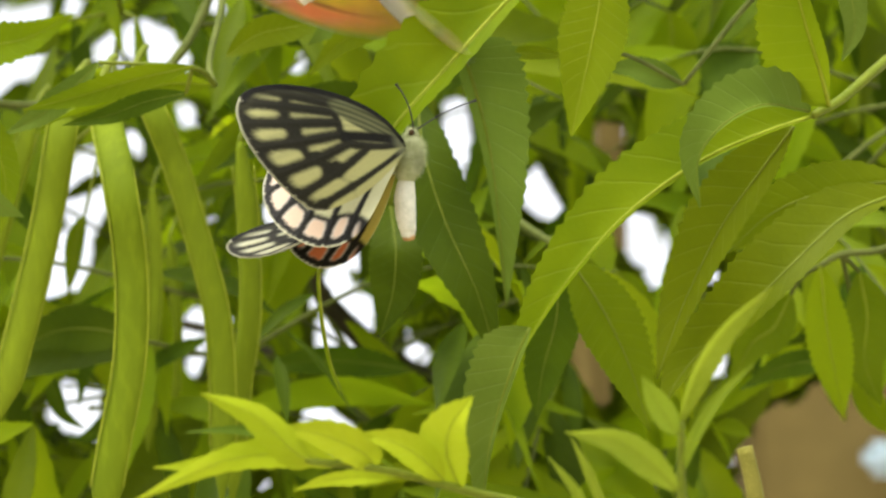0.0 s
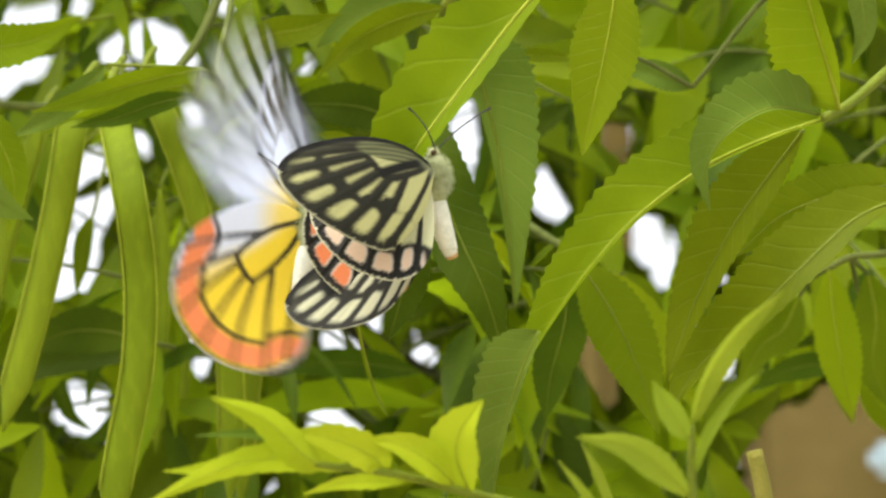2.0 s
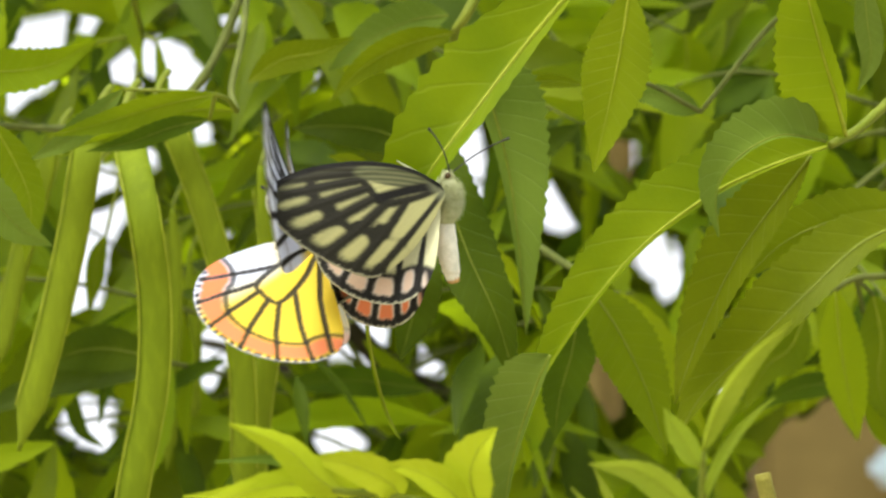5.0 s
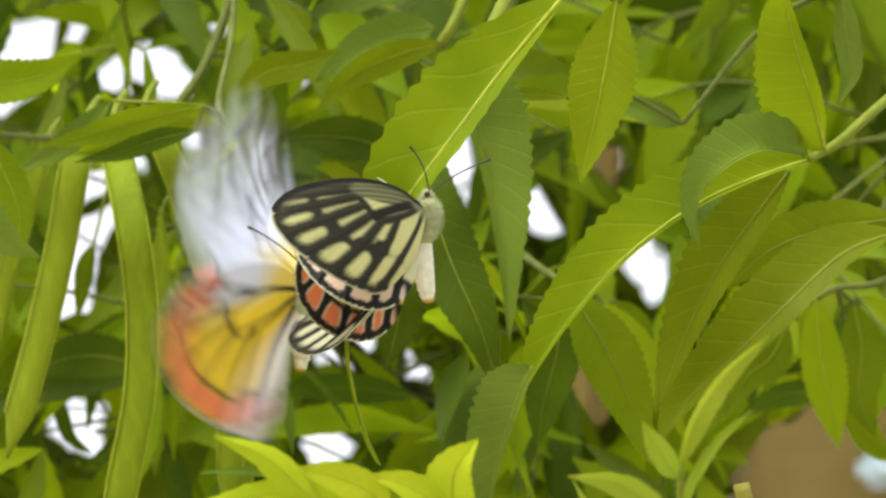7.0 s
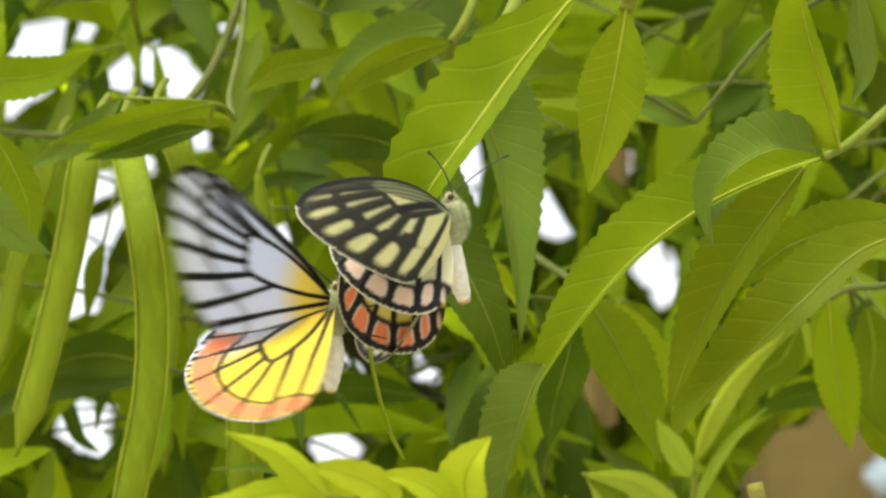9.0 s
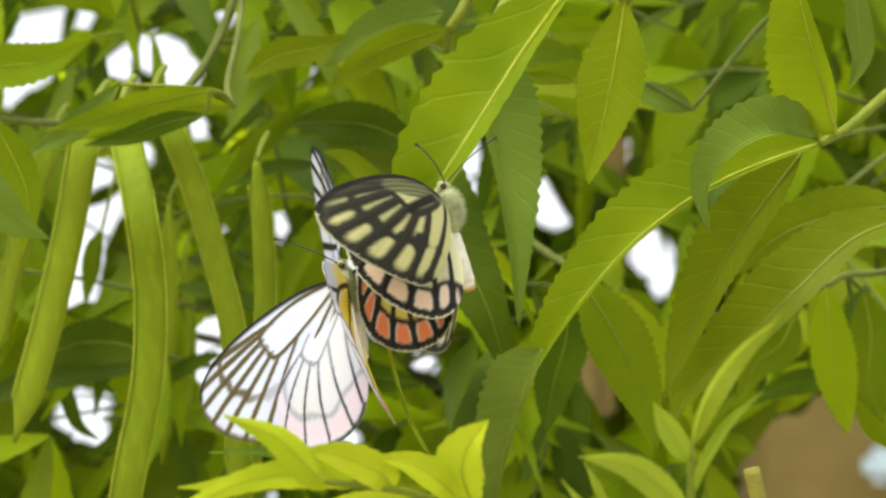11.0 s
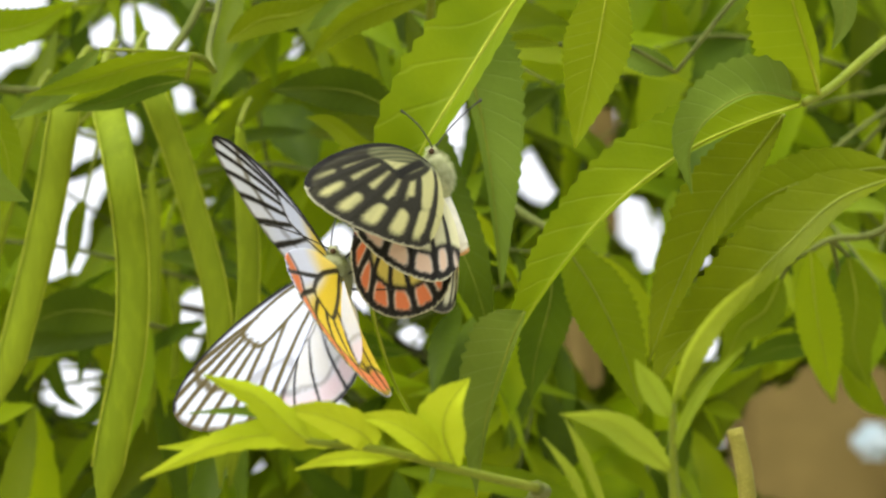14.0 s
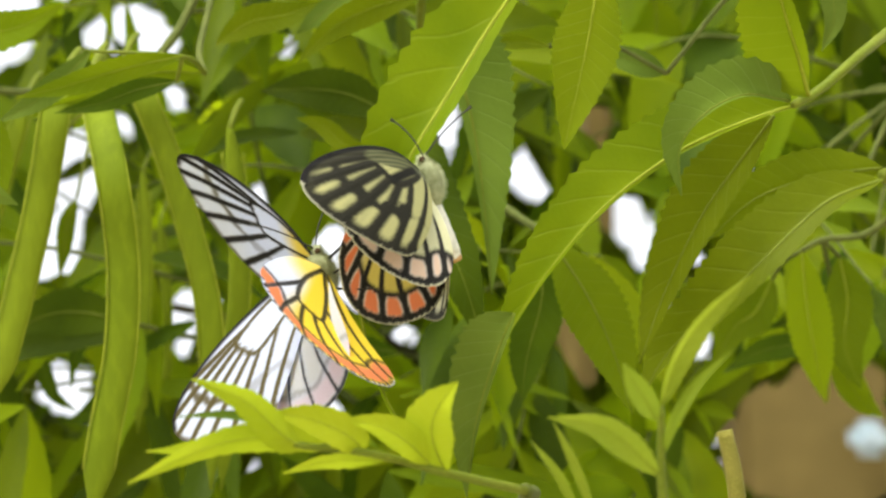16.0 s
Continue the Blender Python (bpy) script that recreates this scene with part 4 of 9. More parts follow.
pod([(-0.0699, 0.6017, 1.7908), (-0.0646, 0.5940, 1.7805), (-0.0594, 0.5970, 1.7683), (-0.0544, 0.6010, 1.7525), (-0.0500, 0.6052, 1.7355), (-0.0487, 0.6101, 1.7161), (-0.0491, 0.6155, 1.6942)], 0.0061, "long slender green seed pod hanging vertically")
pod([(-0.0464, 0.6150, 1.7788), (-0.0445, 0.6197, 1.7600), (-0.0441, 0.6247, 1.7399), (-0.0464, 0.6291, 1.7223), (-0.0484, 0.6354, 1.6972)], 0.0052, "long slender green seed pod hanging vertically")
pod([(-0.0965, 0.6326, 1.7908), (-0.1019, 0.6368, 1.7740), (-0.1072, 0.6417, 1.7546), (-0.1112, 0.6462, 1.7365)], 0.0053, "long slender green seed pod hanging vertically")
pod([(-0.0748, 0.6947, 1.7898), (-0.0740, 0.7000, 1.7687), (-0.0748, 0.7056, 1.7461), (-0.0759, 0.7113, 1.7235)], 0.0038, "long slender green seed pod hanging vertically")
pod([(-0.0733, 0.7270, 1.7845), (-0.0715, 0.7321, 1.7639), (-0.0718, 0.7380, 1.7404)], 0.0033, "long slender green seed pod hanging vertically")



# ---- the crown behind: drooping feathered leaves, openings to the sky cut along camera sight lines ----
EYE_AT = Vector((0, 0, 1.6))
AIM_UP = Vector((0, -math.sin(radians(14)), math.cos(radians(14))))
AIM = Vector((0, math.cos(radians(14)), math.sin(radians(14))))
# openings placed to fit the camera's view, as across, up and radius in hundredths of the distance
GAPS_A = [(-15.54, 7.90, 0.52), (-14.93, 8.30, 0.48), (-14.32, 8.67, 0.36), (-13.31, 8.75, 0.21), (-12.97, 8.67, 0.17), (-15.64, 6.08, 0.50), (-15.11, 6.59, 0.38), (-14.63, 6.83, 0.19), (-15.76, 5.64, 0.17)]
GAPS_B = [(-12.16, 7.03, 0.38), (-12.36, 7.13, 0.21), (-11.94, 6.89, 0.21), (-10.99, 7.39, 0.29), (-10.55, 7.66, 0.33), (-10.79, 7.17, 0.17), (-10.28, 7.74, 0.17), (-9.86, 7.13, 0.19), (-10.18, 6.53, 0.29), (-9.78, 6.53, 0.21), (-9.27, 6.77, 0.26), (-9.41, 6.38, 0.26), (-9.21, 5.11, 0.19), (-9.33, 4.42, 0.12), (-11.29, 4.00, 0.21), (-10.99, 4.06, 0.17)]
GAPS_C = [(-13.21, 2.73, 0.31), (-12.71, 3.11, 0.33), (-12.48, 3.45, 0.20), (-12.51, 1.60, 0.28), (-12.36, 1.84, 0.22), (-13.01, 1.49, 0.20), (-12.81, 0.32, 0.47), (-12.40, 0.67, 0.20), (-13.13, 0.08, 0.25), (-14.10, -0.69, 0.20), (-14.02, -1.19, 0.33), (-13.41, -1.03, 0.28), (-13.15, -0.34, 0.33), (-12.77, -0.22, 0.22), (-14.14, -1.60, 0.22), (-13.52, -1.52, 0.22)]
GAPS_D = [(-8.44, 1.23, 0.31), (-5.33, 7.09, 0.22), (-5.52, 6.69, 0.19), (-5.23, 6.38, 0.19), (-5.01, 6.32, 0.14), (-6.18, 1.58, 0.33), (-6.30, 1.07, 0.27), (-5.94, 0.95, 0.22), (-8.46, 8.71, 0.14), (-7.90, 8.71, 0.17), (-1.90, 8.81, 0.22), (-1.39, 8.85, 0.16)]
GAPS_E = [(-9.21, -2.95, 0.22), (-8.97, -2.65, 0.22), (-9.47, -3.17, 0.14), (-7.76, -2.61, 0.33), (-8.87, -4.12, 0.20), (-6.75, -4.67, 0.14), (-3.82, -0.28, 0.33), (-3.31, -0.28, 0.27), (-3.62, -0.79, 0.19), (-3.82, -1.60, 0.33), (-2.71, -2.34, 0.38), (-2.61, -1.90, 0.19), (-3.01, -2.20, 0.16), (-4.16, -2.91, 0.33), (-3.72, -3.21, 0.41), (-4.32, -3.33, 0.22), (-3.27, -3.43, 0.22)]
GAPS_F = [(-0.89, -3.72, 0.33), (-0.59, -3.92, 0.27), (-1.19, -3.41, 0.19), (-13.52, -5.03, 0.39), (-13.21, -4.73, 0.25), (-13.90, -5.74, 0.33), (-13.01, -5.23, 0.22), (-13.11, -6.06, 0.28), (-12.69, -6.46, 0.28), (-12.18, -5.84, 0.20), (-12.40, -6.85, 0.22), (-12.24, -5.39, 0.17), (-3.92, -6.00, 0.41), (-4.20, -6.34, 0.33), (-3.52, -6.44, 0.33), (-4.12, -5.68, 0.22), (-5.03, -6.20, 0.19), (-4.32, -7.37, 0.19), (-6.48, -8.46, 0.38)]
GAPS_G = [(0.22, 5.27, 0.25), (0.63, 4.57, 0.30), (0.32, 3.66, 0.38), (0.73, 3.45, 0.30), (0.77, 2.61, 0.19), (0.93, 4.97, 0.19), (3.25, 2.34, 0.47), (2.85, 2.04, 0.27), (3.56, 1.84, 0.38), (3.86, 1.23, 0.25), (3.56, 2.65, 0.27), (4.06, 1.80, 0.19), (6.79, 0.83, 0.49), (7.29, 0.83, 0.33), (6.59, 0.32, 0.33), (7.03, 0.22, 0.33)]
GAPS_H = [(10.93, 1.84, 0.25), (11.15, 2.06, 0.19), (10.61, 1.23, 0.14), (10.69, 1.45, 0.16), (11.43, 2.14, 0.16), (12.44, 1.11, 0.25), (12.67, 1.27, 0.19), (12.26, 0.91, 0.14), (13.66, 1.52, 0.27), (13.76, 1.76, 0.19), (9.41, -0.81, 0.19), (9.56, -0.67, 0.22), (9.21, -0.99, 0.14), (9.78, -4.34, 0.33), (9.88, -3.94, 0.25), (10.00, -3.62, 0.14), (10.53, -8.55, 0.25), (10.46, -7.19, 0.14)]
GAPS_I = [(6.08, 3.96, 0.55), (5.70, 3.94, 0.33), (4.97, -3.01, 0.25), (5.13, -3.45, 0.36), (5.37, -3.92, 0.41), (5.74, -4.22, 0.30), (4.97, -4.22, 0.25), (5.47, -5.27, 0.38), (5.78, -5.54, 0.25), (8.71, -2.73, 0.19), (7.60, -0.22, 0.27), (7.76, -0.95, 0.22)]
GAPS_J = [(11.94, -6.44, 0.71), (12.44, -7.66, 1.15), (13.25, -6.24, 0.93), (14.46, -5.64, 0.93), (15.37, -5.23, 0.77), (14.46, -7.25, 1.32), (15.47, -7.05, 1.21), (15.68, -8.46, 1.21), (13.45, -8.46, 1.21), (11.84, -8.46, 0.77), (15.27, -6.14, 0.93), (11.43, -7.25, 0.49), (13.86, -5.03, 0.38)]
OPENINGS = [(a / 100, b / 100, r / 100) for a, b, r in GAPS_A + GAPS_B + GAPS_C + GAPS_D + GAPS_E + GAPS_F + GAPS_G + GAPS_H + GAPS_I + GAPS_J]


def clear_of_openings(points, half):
    """True where a blade along the points leaves the openings free as seen from EYE_AT."""
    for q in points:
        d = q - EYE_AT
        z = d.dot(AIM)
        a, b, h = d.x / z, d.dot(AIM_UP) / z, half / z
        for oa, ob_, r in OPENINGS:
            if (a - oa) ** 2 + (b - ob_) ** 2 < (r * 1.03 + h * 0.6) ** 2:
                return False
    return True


def back_leaflet(spray, points, width, face, mat):
    n = 16
    mid = [q - spray.location for q in spline(points, n)]
    bm = bmesh.new()
    uv = bm.loops.layers.uv.new()
    grid = []
    for i, q in enumerate(mid):
        u = i / n
        t = (mid[min(i + 1, n)] - mid[max(i - 1, 0)]).normalized()
        across = t.cross(face).normalized()
        nor = across.cross(t)
        w = max(0.0002, width / 2 * math.sin(math.pi * u ** 0.85) ** 0.9 * (1 - 0.3 * u ** 3)) * (1.04 if i % 2 else 0.95)
        grid.append([bm.verts.new(q + across * w * s + nor * abs(w * s) * 0.25) for s in (-1, -0.5, 0, 0.5, 1)])
    for i in range(n):
        for j in range(4):
            fc = bm.faces.new((grid[i][j], grid[i][j + 1], grid[i + 1][j + 1], grid[i + 1][j]))
            for lp, (di, dj) in zip(fc.loops, ((0, 0), (0, 1), (1, 1), (1, 0))):
                lp[uv].uv = ((i + di) / n, (j + dj) / 4)
    return part("leaflet", bm, mat, spray)


def crown(count, near, far, seed, mat_of, wide=1.25, big=1.0):
    """Feathered leaves hung at random through a layer of the crown; a blade that would close an opening in the camera's
    view is made smaller or left out.
    """
    rnd = random.Random(seed)
    for k in range(count):
        d = near + (far - near) * (k + rnd.random()) / count
        a, b = rnd.uniform(-0.175, 0.165) * wide, rnd.uniform(-0.10, 0.105) * wide
        start = EYE_AT + AIM * d + Vector((a * d, 0, 0)) + AIM_UP * b * d
        lean = rnd.uniform(-1, 1)
        out = Vector((lean, rnd.uniform(-0.6, 0.6), rnd.uniform(-0.35, 0.3))).normalized()
        length = rnd.uniform(0.08, 0.14) * (0.5 + big / 2)
        rachis = [start, start + out * length * 0.5 + Vector((0, 0, 0.004)), start + out * length + Vector((0, 0, -0.018))]
        s = thing("compound_leaf", start, "feathered green leaf with toothed leaflets in the shaded crown", "leaf", group="leaves of the crown behind")
        made = 0
        line = spline(rachis, 10)
        for i, at in enumerate((2, 2, 4, 4, 6, 6, 8, 8, 10)):
            side = (-1 if i % 2 else 1) if at < 10 else 0
            cross = out.cross(Vector((0, -1, 0.2))).normalized() * side
            for trial in range(9):
                droop = Vector((0, 0, -1)) * rnd.uniform(0.25, 1.1)
                way = (out * rnd.uniform(0.35, 0.9) + cross * rnd.uniform(0.4, 0.9) + droop).normalized()
                size = 1 - 0.09 * trial
                ln, wd = rnd.uniform(0.05, 0.095) * size * big, rnd.uniform(0.010, 0.021) * size * big
                p0 = line[at]
                pts = [p0, p0 + way * ln * 0.5, p0 + way * ln * 0.95 + Vector((0, 0, -0.14 * ln))]
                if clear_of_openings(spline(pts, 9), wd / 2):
                    face = Vector((rnd.gauss(0, 0.45), -1, rnd.gauss(0.25, 0.5))).normalized()
                    back_leaflet(s, pts, wd, face, mat_of(rnd))
                    made += 1
                    break
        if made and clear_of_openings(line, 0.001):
            bm = bmesh.new()
            tube(bm, [q - s.location for q in line], lambda u: 0.0007 - 0.0004 * u, 6)
            part("stalk", bm, TWIG, s)
        if not made:
            bpy.data.objects.remove(s)


# plain, shade-coloured and light-coloured blades mixed at random
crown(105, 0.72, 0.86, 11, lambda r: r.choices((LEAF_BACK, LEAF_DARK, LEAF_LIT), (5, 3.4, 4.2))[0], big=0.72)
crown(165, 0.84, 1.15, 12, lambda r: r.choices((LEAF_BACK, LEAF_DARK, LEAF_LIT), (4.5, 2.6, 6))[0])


def far_foliage(count, near, far, seed, size=1.0):
    """The depth of the crown: many small leaves in one mesh."""
    rnd = random.Random(seed)
    verts, faces = [], []
    for _ in range(count):
        d = rnd.uniform(near, far)
        p = EYE_AT + AIM * d + Vector((rnd.uniform(-0.24, 0.24) * d, 0, 0)) + AIM_UP * rnd.uniform(-0.145, 0.145) * d
        if p.x < -0.05 * d and rnd.random() < 0.3:
            continue
        ln, wd = rnd.uniform(0.03, 0.075) * size, rnd.uniform(0.012, 0.021) * size
        way = Vector((rnd.uniform(-1, 1), rnd.uniform(-0.5, 0.5), rnd.uniform(-1.2, 0.2))).normalized()
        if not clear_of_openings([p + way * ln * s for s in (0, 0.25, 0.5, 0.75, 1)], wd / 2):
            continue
        face = Vector((rnd.gauss(0, 0.5), -1, rnd.gauss(0.3, 0.6))).normalized()
        across = way.cross(face).normalized()
        nor = across.cross(way)
        n = len(verts)
        verts.append(p)
        for s, w in ((0.22, 0.8), (0.5, 1.0), (0.78, 0.55)):
            q = p + way * ln * s + Vector((0, 0, -0.1 * ln * s * s))
            verts += [q - across * wd * w / 2 + nor * wd * 0.12, q, q + across * wd * w / 2 + nor * wd * 0.12]
        verts.append(p + way * ln + Vector((0, 0, -0.1 * ln)))
        faces += [(n, n + 1, n + 2), (n, n + 2, n + 3)]
        for r in (n + 1, n + 4):
            faces += [(r, r + 3, r + 4, r + 1), (r + 1, r + 4, r + 5, r + 2)]
        faces += [(n + 7, n + 10, n + 8), (n + 8, n + 10, n + 9)]
    me = bpy.data.meshes.new("far_foliage")
    me.from_pydata([tuple(v) for v in verts], [], faces)
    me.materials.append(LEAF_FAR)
    return tagged(new("far_foliage", me), "dense small green leaves deep in the shaded crown", "foliage", kind="stuff")


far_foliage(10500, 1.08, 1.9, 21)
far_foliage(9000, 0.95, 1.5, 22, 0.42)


# ---- butterflies ----
def outline(points, n=30):
    """A closed smooth outline through the points, as an array."""
    p = np.array(points, float)
    m = len(p)
    res = []
    for k in range(m - 1):
        a, b, c, d = p[max(k - 1, 0)], p[k], p[k + 1], p[min(k + 2, m - 1)]
        for s in np.linspace(0, 1, n, endpoint=False):
            res.append(0.5 * (2 * b + (c - a) * s + (2 * a - 5 * b + 4 * c - d) * s * s + (3 * b - a - 3 * c + d) * s ** 3))
    return np.array(res + [p[-1]])


def seg_dist(p, a, b):
    ab = b - a
    t = np.clip(((p - a) @ ab) / (ab @ ab + 1e-9), 0, 1)
    return np.linalg.norm(p - (a + t[:, None] * ab), axis=1)


def line_dist(p, pts):
    return np.min([seg_dist(p, pts[i], pts[i + 1]) for i in range(len(pts) - 1)], axis=0)


def step(x, lo, hi):
    t = np.clip((x - lo) / (hi - lo), 0, 1)
    return t * t * (3 - 2 * t)


def over(base, colour, a):
    return base * (1 - a[:, None]) + np.array(colour) * a[:, None]


FORE = [(0, 0), (8, 6.5), (20, 12.6), (31, 16.8), (37.5, 17.8), (41, 16), (42.2, 11.5), (41.2, 4.5), (38.2, -2.5), (33.8, -8.3), (28.5, -11.3), (19, -9.6), (9, -5.5), (0, -1.5)]
FORE_FULL = [(0, 0), (7.2, 5.6), (18.0, 11.0), (28.0, 14.4), (34.6, 15.2), (39.0, 13.4), (41.0, 9.0), (40.4, 2.8), (37.6, -3.4), (33.4, -8.6), (28.5, -11.3), (19, -9.6), (9, -5.5), (0, -1.5)]
HIND = [(0, 0), (7, 4.2), (17, 3.6), (24, 0.2), (28.0, -6), (29.0, -13), (26.5, -20), (21.5, -25.5), (14.5, -28.6), (8.5, -27.5), (4.2, -22), (1.4, -10), (0, -1)]


def veins_of(kind):
    """Vein lines of a wing: the closed cell and the branches from it to the outer margin."""
    if kind == "fore":
        cell = outline([(1, 0.5), (11, 6.2), (20.5, 8.6), (21.5, 5.0), (20.5, 1.2), (11, -0.4), (1, -0.3)], 8)
        ends = [(34, 17.5), (39.5, 17), (41.8, 13.5), (42, 8.5), (40.6, 3), (37.8, -3), (33.8, -8)]
        starts = [(17, 7.9), (20.2, 8.6), (21.2, 7.4), (21.5, 5.4), (21.2, 3.0), (20.0, 1.0), (14.5, -0.2)]
        lines = [np.array([s, ((s[0] * 0.55 + e[0] * 0.45), (s[1] * 0.55 + e[1] * 0.45) - 0.3), e]) for s, e in zip(starts, ends)]
        lines.append(np.array([(0, -0.8), (14, -5.2), (28.5, -10.2)]))
        return [cell] + lines
    cell = outline([(1, -0.5), (8, -1.2), (14.5, -4.5), (14.8, -7.5), (12.5, -10.5), (6, -6.5), (1, -1)], 8)
    ends = [(25.6, -1.6), (28.7, -8), (28.6, -15), (25.2, -22), (19.5, -26.8), (13.2, -28.6)]
    starts = [(9.5, -1.6), (14.4, -4.6), (14.9, -6.6), (14.0, -9.0), (12.4, -10.4), (8.5, -8.3)]
    lines = [np.array([s, ((s[0] * 0.5 + e[0] * 0.5) + 0.3, (s[1] * 0.5 + e[1] * 0.5) + 0.4), e]) for s, e in zip(starts, ends)]
    lines.append(np.array([(0.5, -1), (4.8, -12), (8.6, -26.5)]))
    return [cell] + lines


def wing_colours(kind, sex, top, p, lines, edge, rim):
    """Colour of each place of the wing: ground, veins, dark bands and the row of spots along the margin."""
    dv = np.min([line_dist(p, v) for v in lines], axis=0)
    dm = line_dist(p, edge)
    dr = line_dist(p, rim)
    r = np.linalg.norm(p, axis=1)
    rs = np.random.RandomState(3)
    jit = rs.normal(0, 0.06, len(p))
    dv, dm = dv + jit, dm + jit * 2
    black = (0.012, 0.011, 0.008)
    cream, white = (0.60, 0.60, 0.32), (0.69, 0.745, 0.87)
    yellow, orange, pink = (0.82, 0.62, 0.04), (0.78, 0.24, 0.09), (0.76, 0.60, 0.44)
    col = np.tile(np.array(white), (len(p), 1))
    if kind == "fore":
        in_cell = step(line_dist(p, lines[0]), 0, 0.2) * (p[:, 0] < 21.3)
        if sex == "female":
            col = over(col, (0.55, 0.54, 0.22) if top else (0.66, 0.66, 0.46), np.ones(len(p)) * 0.95)
            streak = 0.5 + 0.5 * np.sin(np.degrees(np.arctan2(p[:, 1], p[:, 0] + 0.01)) * 1.9 + 2 * np.sin(r * 0.35))
            col = over(col, (0.36, 0.37, 0.17), streak * 0.45 * step(p[:, 1], -6, 4))
            inner = step(p[:, 1] + 0.22 * p[:, 0], -2.0, 3.0)
            wob = 0.5 * np.sin(p[:, 1] * 0.8) + 0.35 * np.sin(p[:, 0] * 1.3 + p[:, 1] * 0.6)
            wide = (1.4 + 0.95 * step(r, 8, 30)) * (0.72 + 0.28 * inner) * (1.0 if top else 0.75)
            by_vein = np.clip(1 - dv / wide, 0, 1)
            by_band = np.clip(1 - np.abs(dm - 8.4 + wob) / 2.1, 0, 1) * (0.35 + 0.65 * inner)
            by_edge = np.clip(1 - dm / 3.5, 0, 1)
            col = over(col, black, step(np.sqrt(by_vein ** 2 + by_band ** 2 + by_edge ** 2), 0.22, 0.72) * 0.97)
            costa = (1 - step(dr, 1.2, 3.2)) * step(r, 4, 12)
            col = over(col, (0.06, 0.06, 0.03), costa * (0.55 + 0.3 * streak))
            cell = 1 - step(((p[:, 0] - 11.5) / 11.0) ** 2 + ((p[:, 1] - 0.40 * p[:, 0] - 0.3) / 3.3) ** 2, 0.75, 1.1)
            lanes = 0.5 + 0.5 * np.sin((p[:, 1] - 0.40 * p[:, 0]) * 5.0)
            col = over(col, (0.21, 0.225, 0.10), cell * 0.95)
            col = over(col, black, cell * lanes * 0.6)
            col = over(col, black, 1 - step(seg_dist(p, np.array((0.5, 0.2)), np.array((21.0, 2.6))), 0.6, 1.5))
            col = over(col, (0.36, 0.38, 0.22), (1 - step(r, 2.5, 7)) * 0.6)
        else:
            col = over(col, yellow, (1 - step(r, 7, 15)) * (0.0 if top else 0.95))
            vw = (0.48 if top else 0.45) + (0.36 if top else 0.42) * step(r, 12, 36)
            dark = (0.13, 0.105, 0.035) if top else black
            col = over(col, dark, 1 - step(dv, vw * 0.6, vw * 1.25))
            col = over(col, dark, (1 - step(np.abs(dm - 8.6 + 0.4 * np.sin(p[:, 1] * 1.1)), 0.4, 1.3)) * (0.35 + 0.6 * step(p[:, 1], -4, 4)))
            col = over(col, dark, (1 - step(dm, 0.5, 1.3)) * (0.9 if top else 1))
            col = over(col, (0.72, 0.72, 0.55), (step(p[:, 0], 26, 36) * (0.0 if top else 0.35)) * step(dv, 0.5, 1.0))
        col = over(col, black, 1 - step(dr, 0.5 if sex == "male" else 0.9, 1.6))
        if sex == "female":
            col = over(col, (0.62, 0.62, 0.42), 1 - step(dm, 0.18, 0.34))
    else:
        inner = step(np.degrees(np.arctan2(-p[:, 1], p[:, 0] + 1e-6)), 8, 26)
        spot = step(dm, 0.9, 1.5) * (1 - step(dm, 4.8, 5.8))
        if sex == "female":
            col = over(col, cream if top else (0.66, 0.55, 0.06), np.ones(len(p)) * 0.92)
            if not top:
                col = over(col, (0.74, 0.74, 0.52), 1 - inner)
            vw = 0.42 + 0.5 * step(r, 8, 26)
            col = over(col, black, 1 - step(dm, 6.2, 7.4))
            size = step(dm, 1.5, 2.2) * (1 - step(dm, 5.2, 6.0)) * (step(p[:, 0], 5.5, 7.5))
            pinch = 0.75 * (1 - step(dm, 1.0, 2.4)) + 0.35 * step(dm, 4.0, 5.5)
            col = over(col, (0.80, 0.72, 0.60), size * 0.9 * step(dv, vw * 0.6 + pinch, vw + 0.25 + pinch))
            col = over(col, pink if top else orange, size * step(dv, vw * 0.7 + 0.3 + pinch, vw + 0.7 + pinch))
            col = over(col, black, (1 - step(dv, vw * 0.5, vw * 1.1)) * (step(r, 10, 16) if top else 1))
            col = over(col, (0.66, 0.66, 0.46), 1 - step(dm, 0.2, 0.4))
        elif top:
            col = over(col, (0.86, 0.76, 0.84), spot * 0.35)
            col = over(col, black, (1 - step(dv, 0.2, 0.46)) * (0.5 + 0.45 * step(r, 14, 24)))
            col = over(col, black, (1 - step(np.abs(dm - 6.2 + 0.5 * np.sin(p[:, 0] * 0.9)), 0.2, 0.9)) * 0.35)
            col = over(col, black, (1 - step(dm, 0.5, 1.1)) * 0.9)
        else:
            col = over(col, yellow, inner)
            col = over(col, yellow, (1 - step(r, 5, 12)) * 0.9)
            col = over(col, black, (1 - step(dv, 0.34, 0.72)) * 0.95)
            col = over(col, black, (1 - step(np.abs(dm - 6.0), 0.25, 0.8)) * 0.85)
            col = over(col, orange, spot * step(dv, 0.25, 0.7))
            col = over(col, black, (1 - step(dm, 0.7, 1.5)) * step(np.sin(dv * 4 + 1), -1, 0.4))
            col = over(col, white, (1 - step(dm, 0.15, 0.45)) * 0.6)
    return np.clip(col, 0, 1)


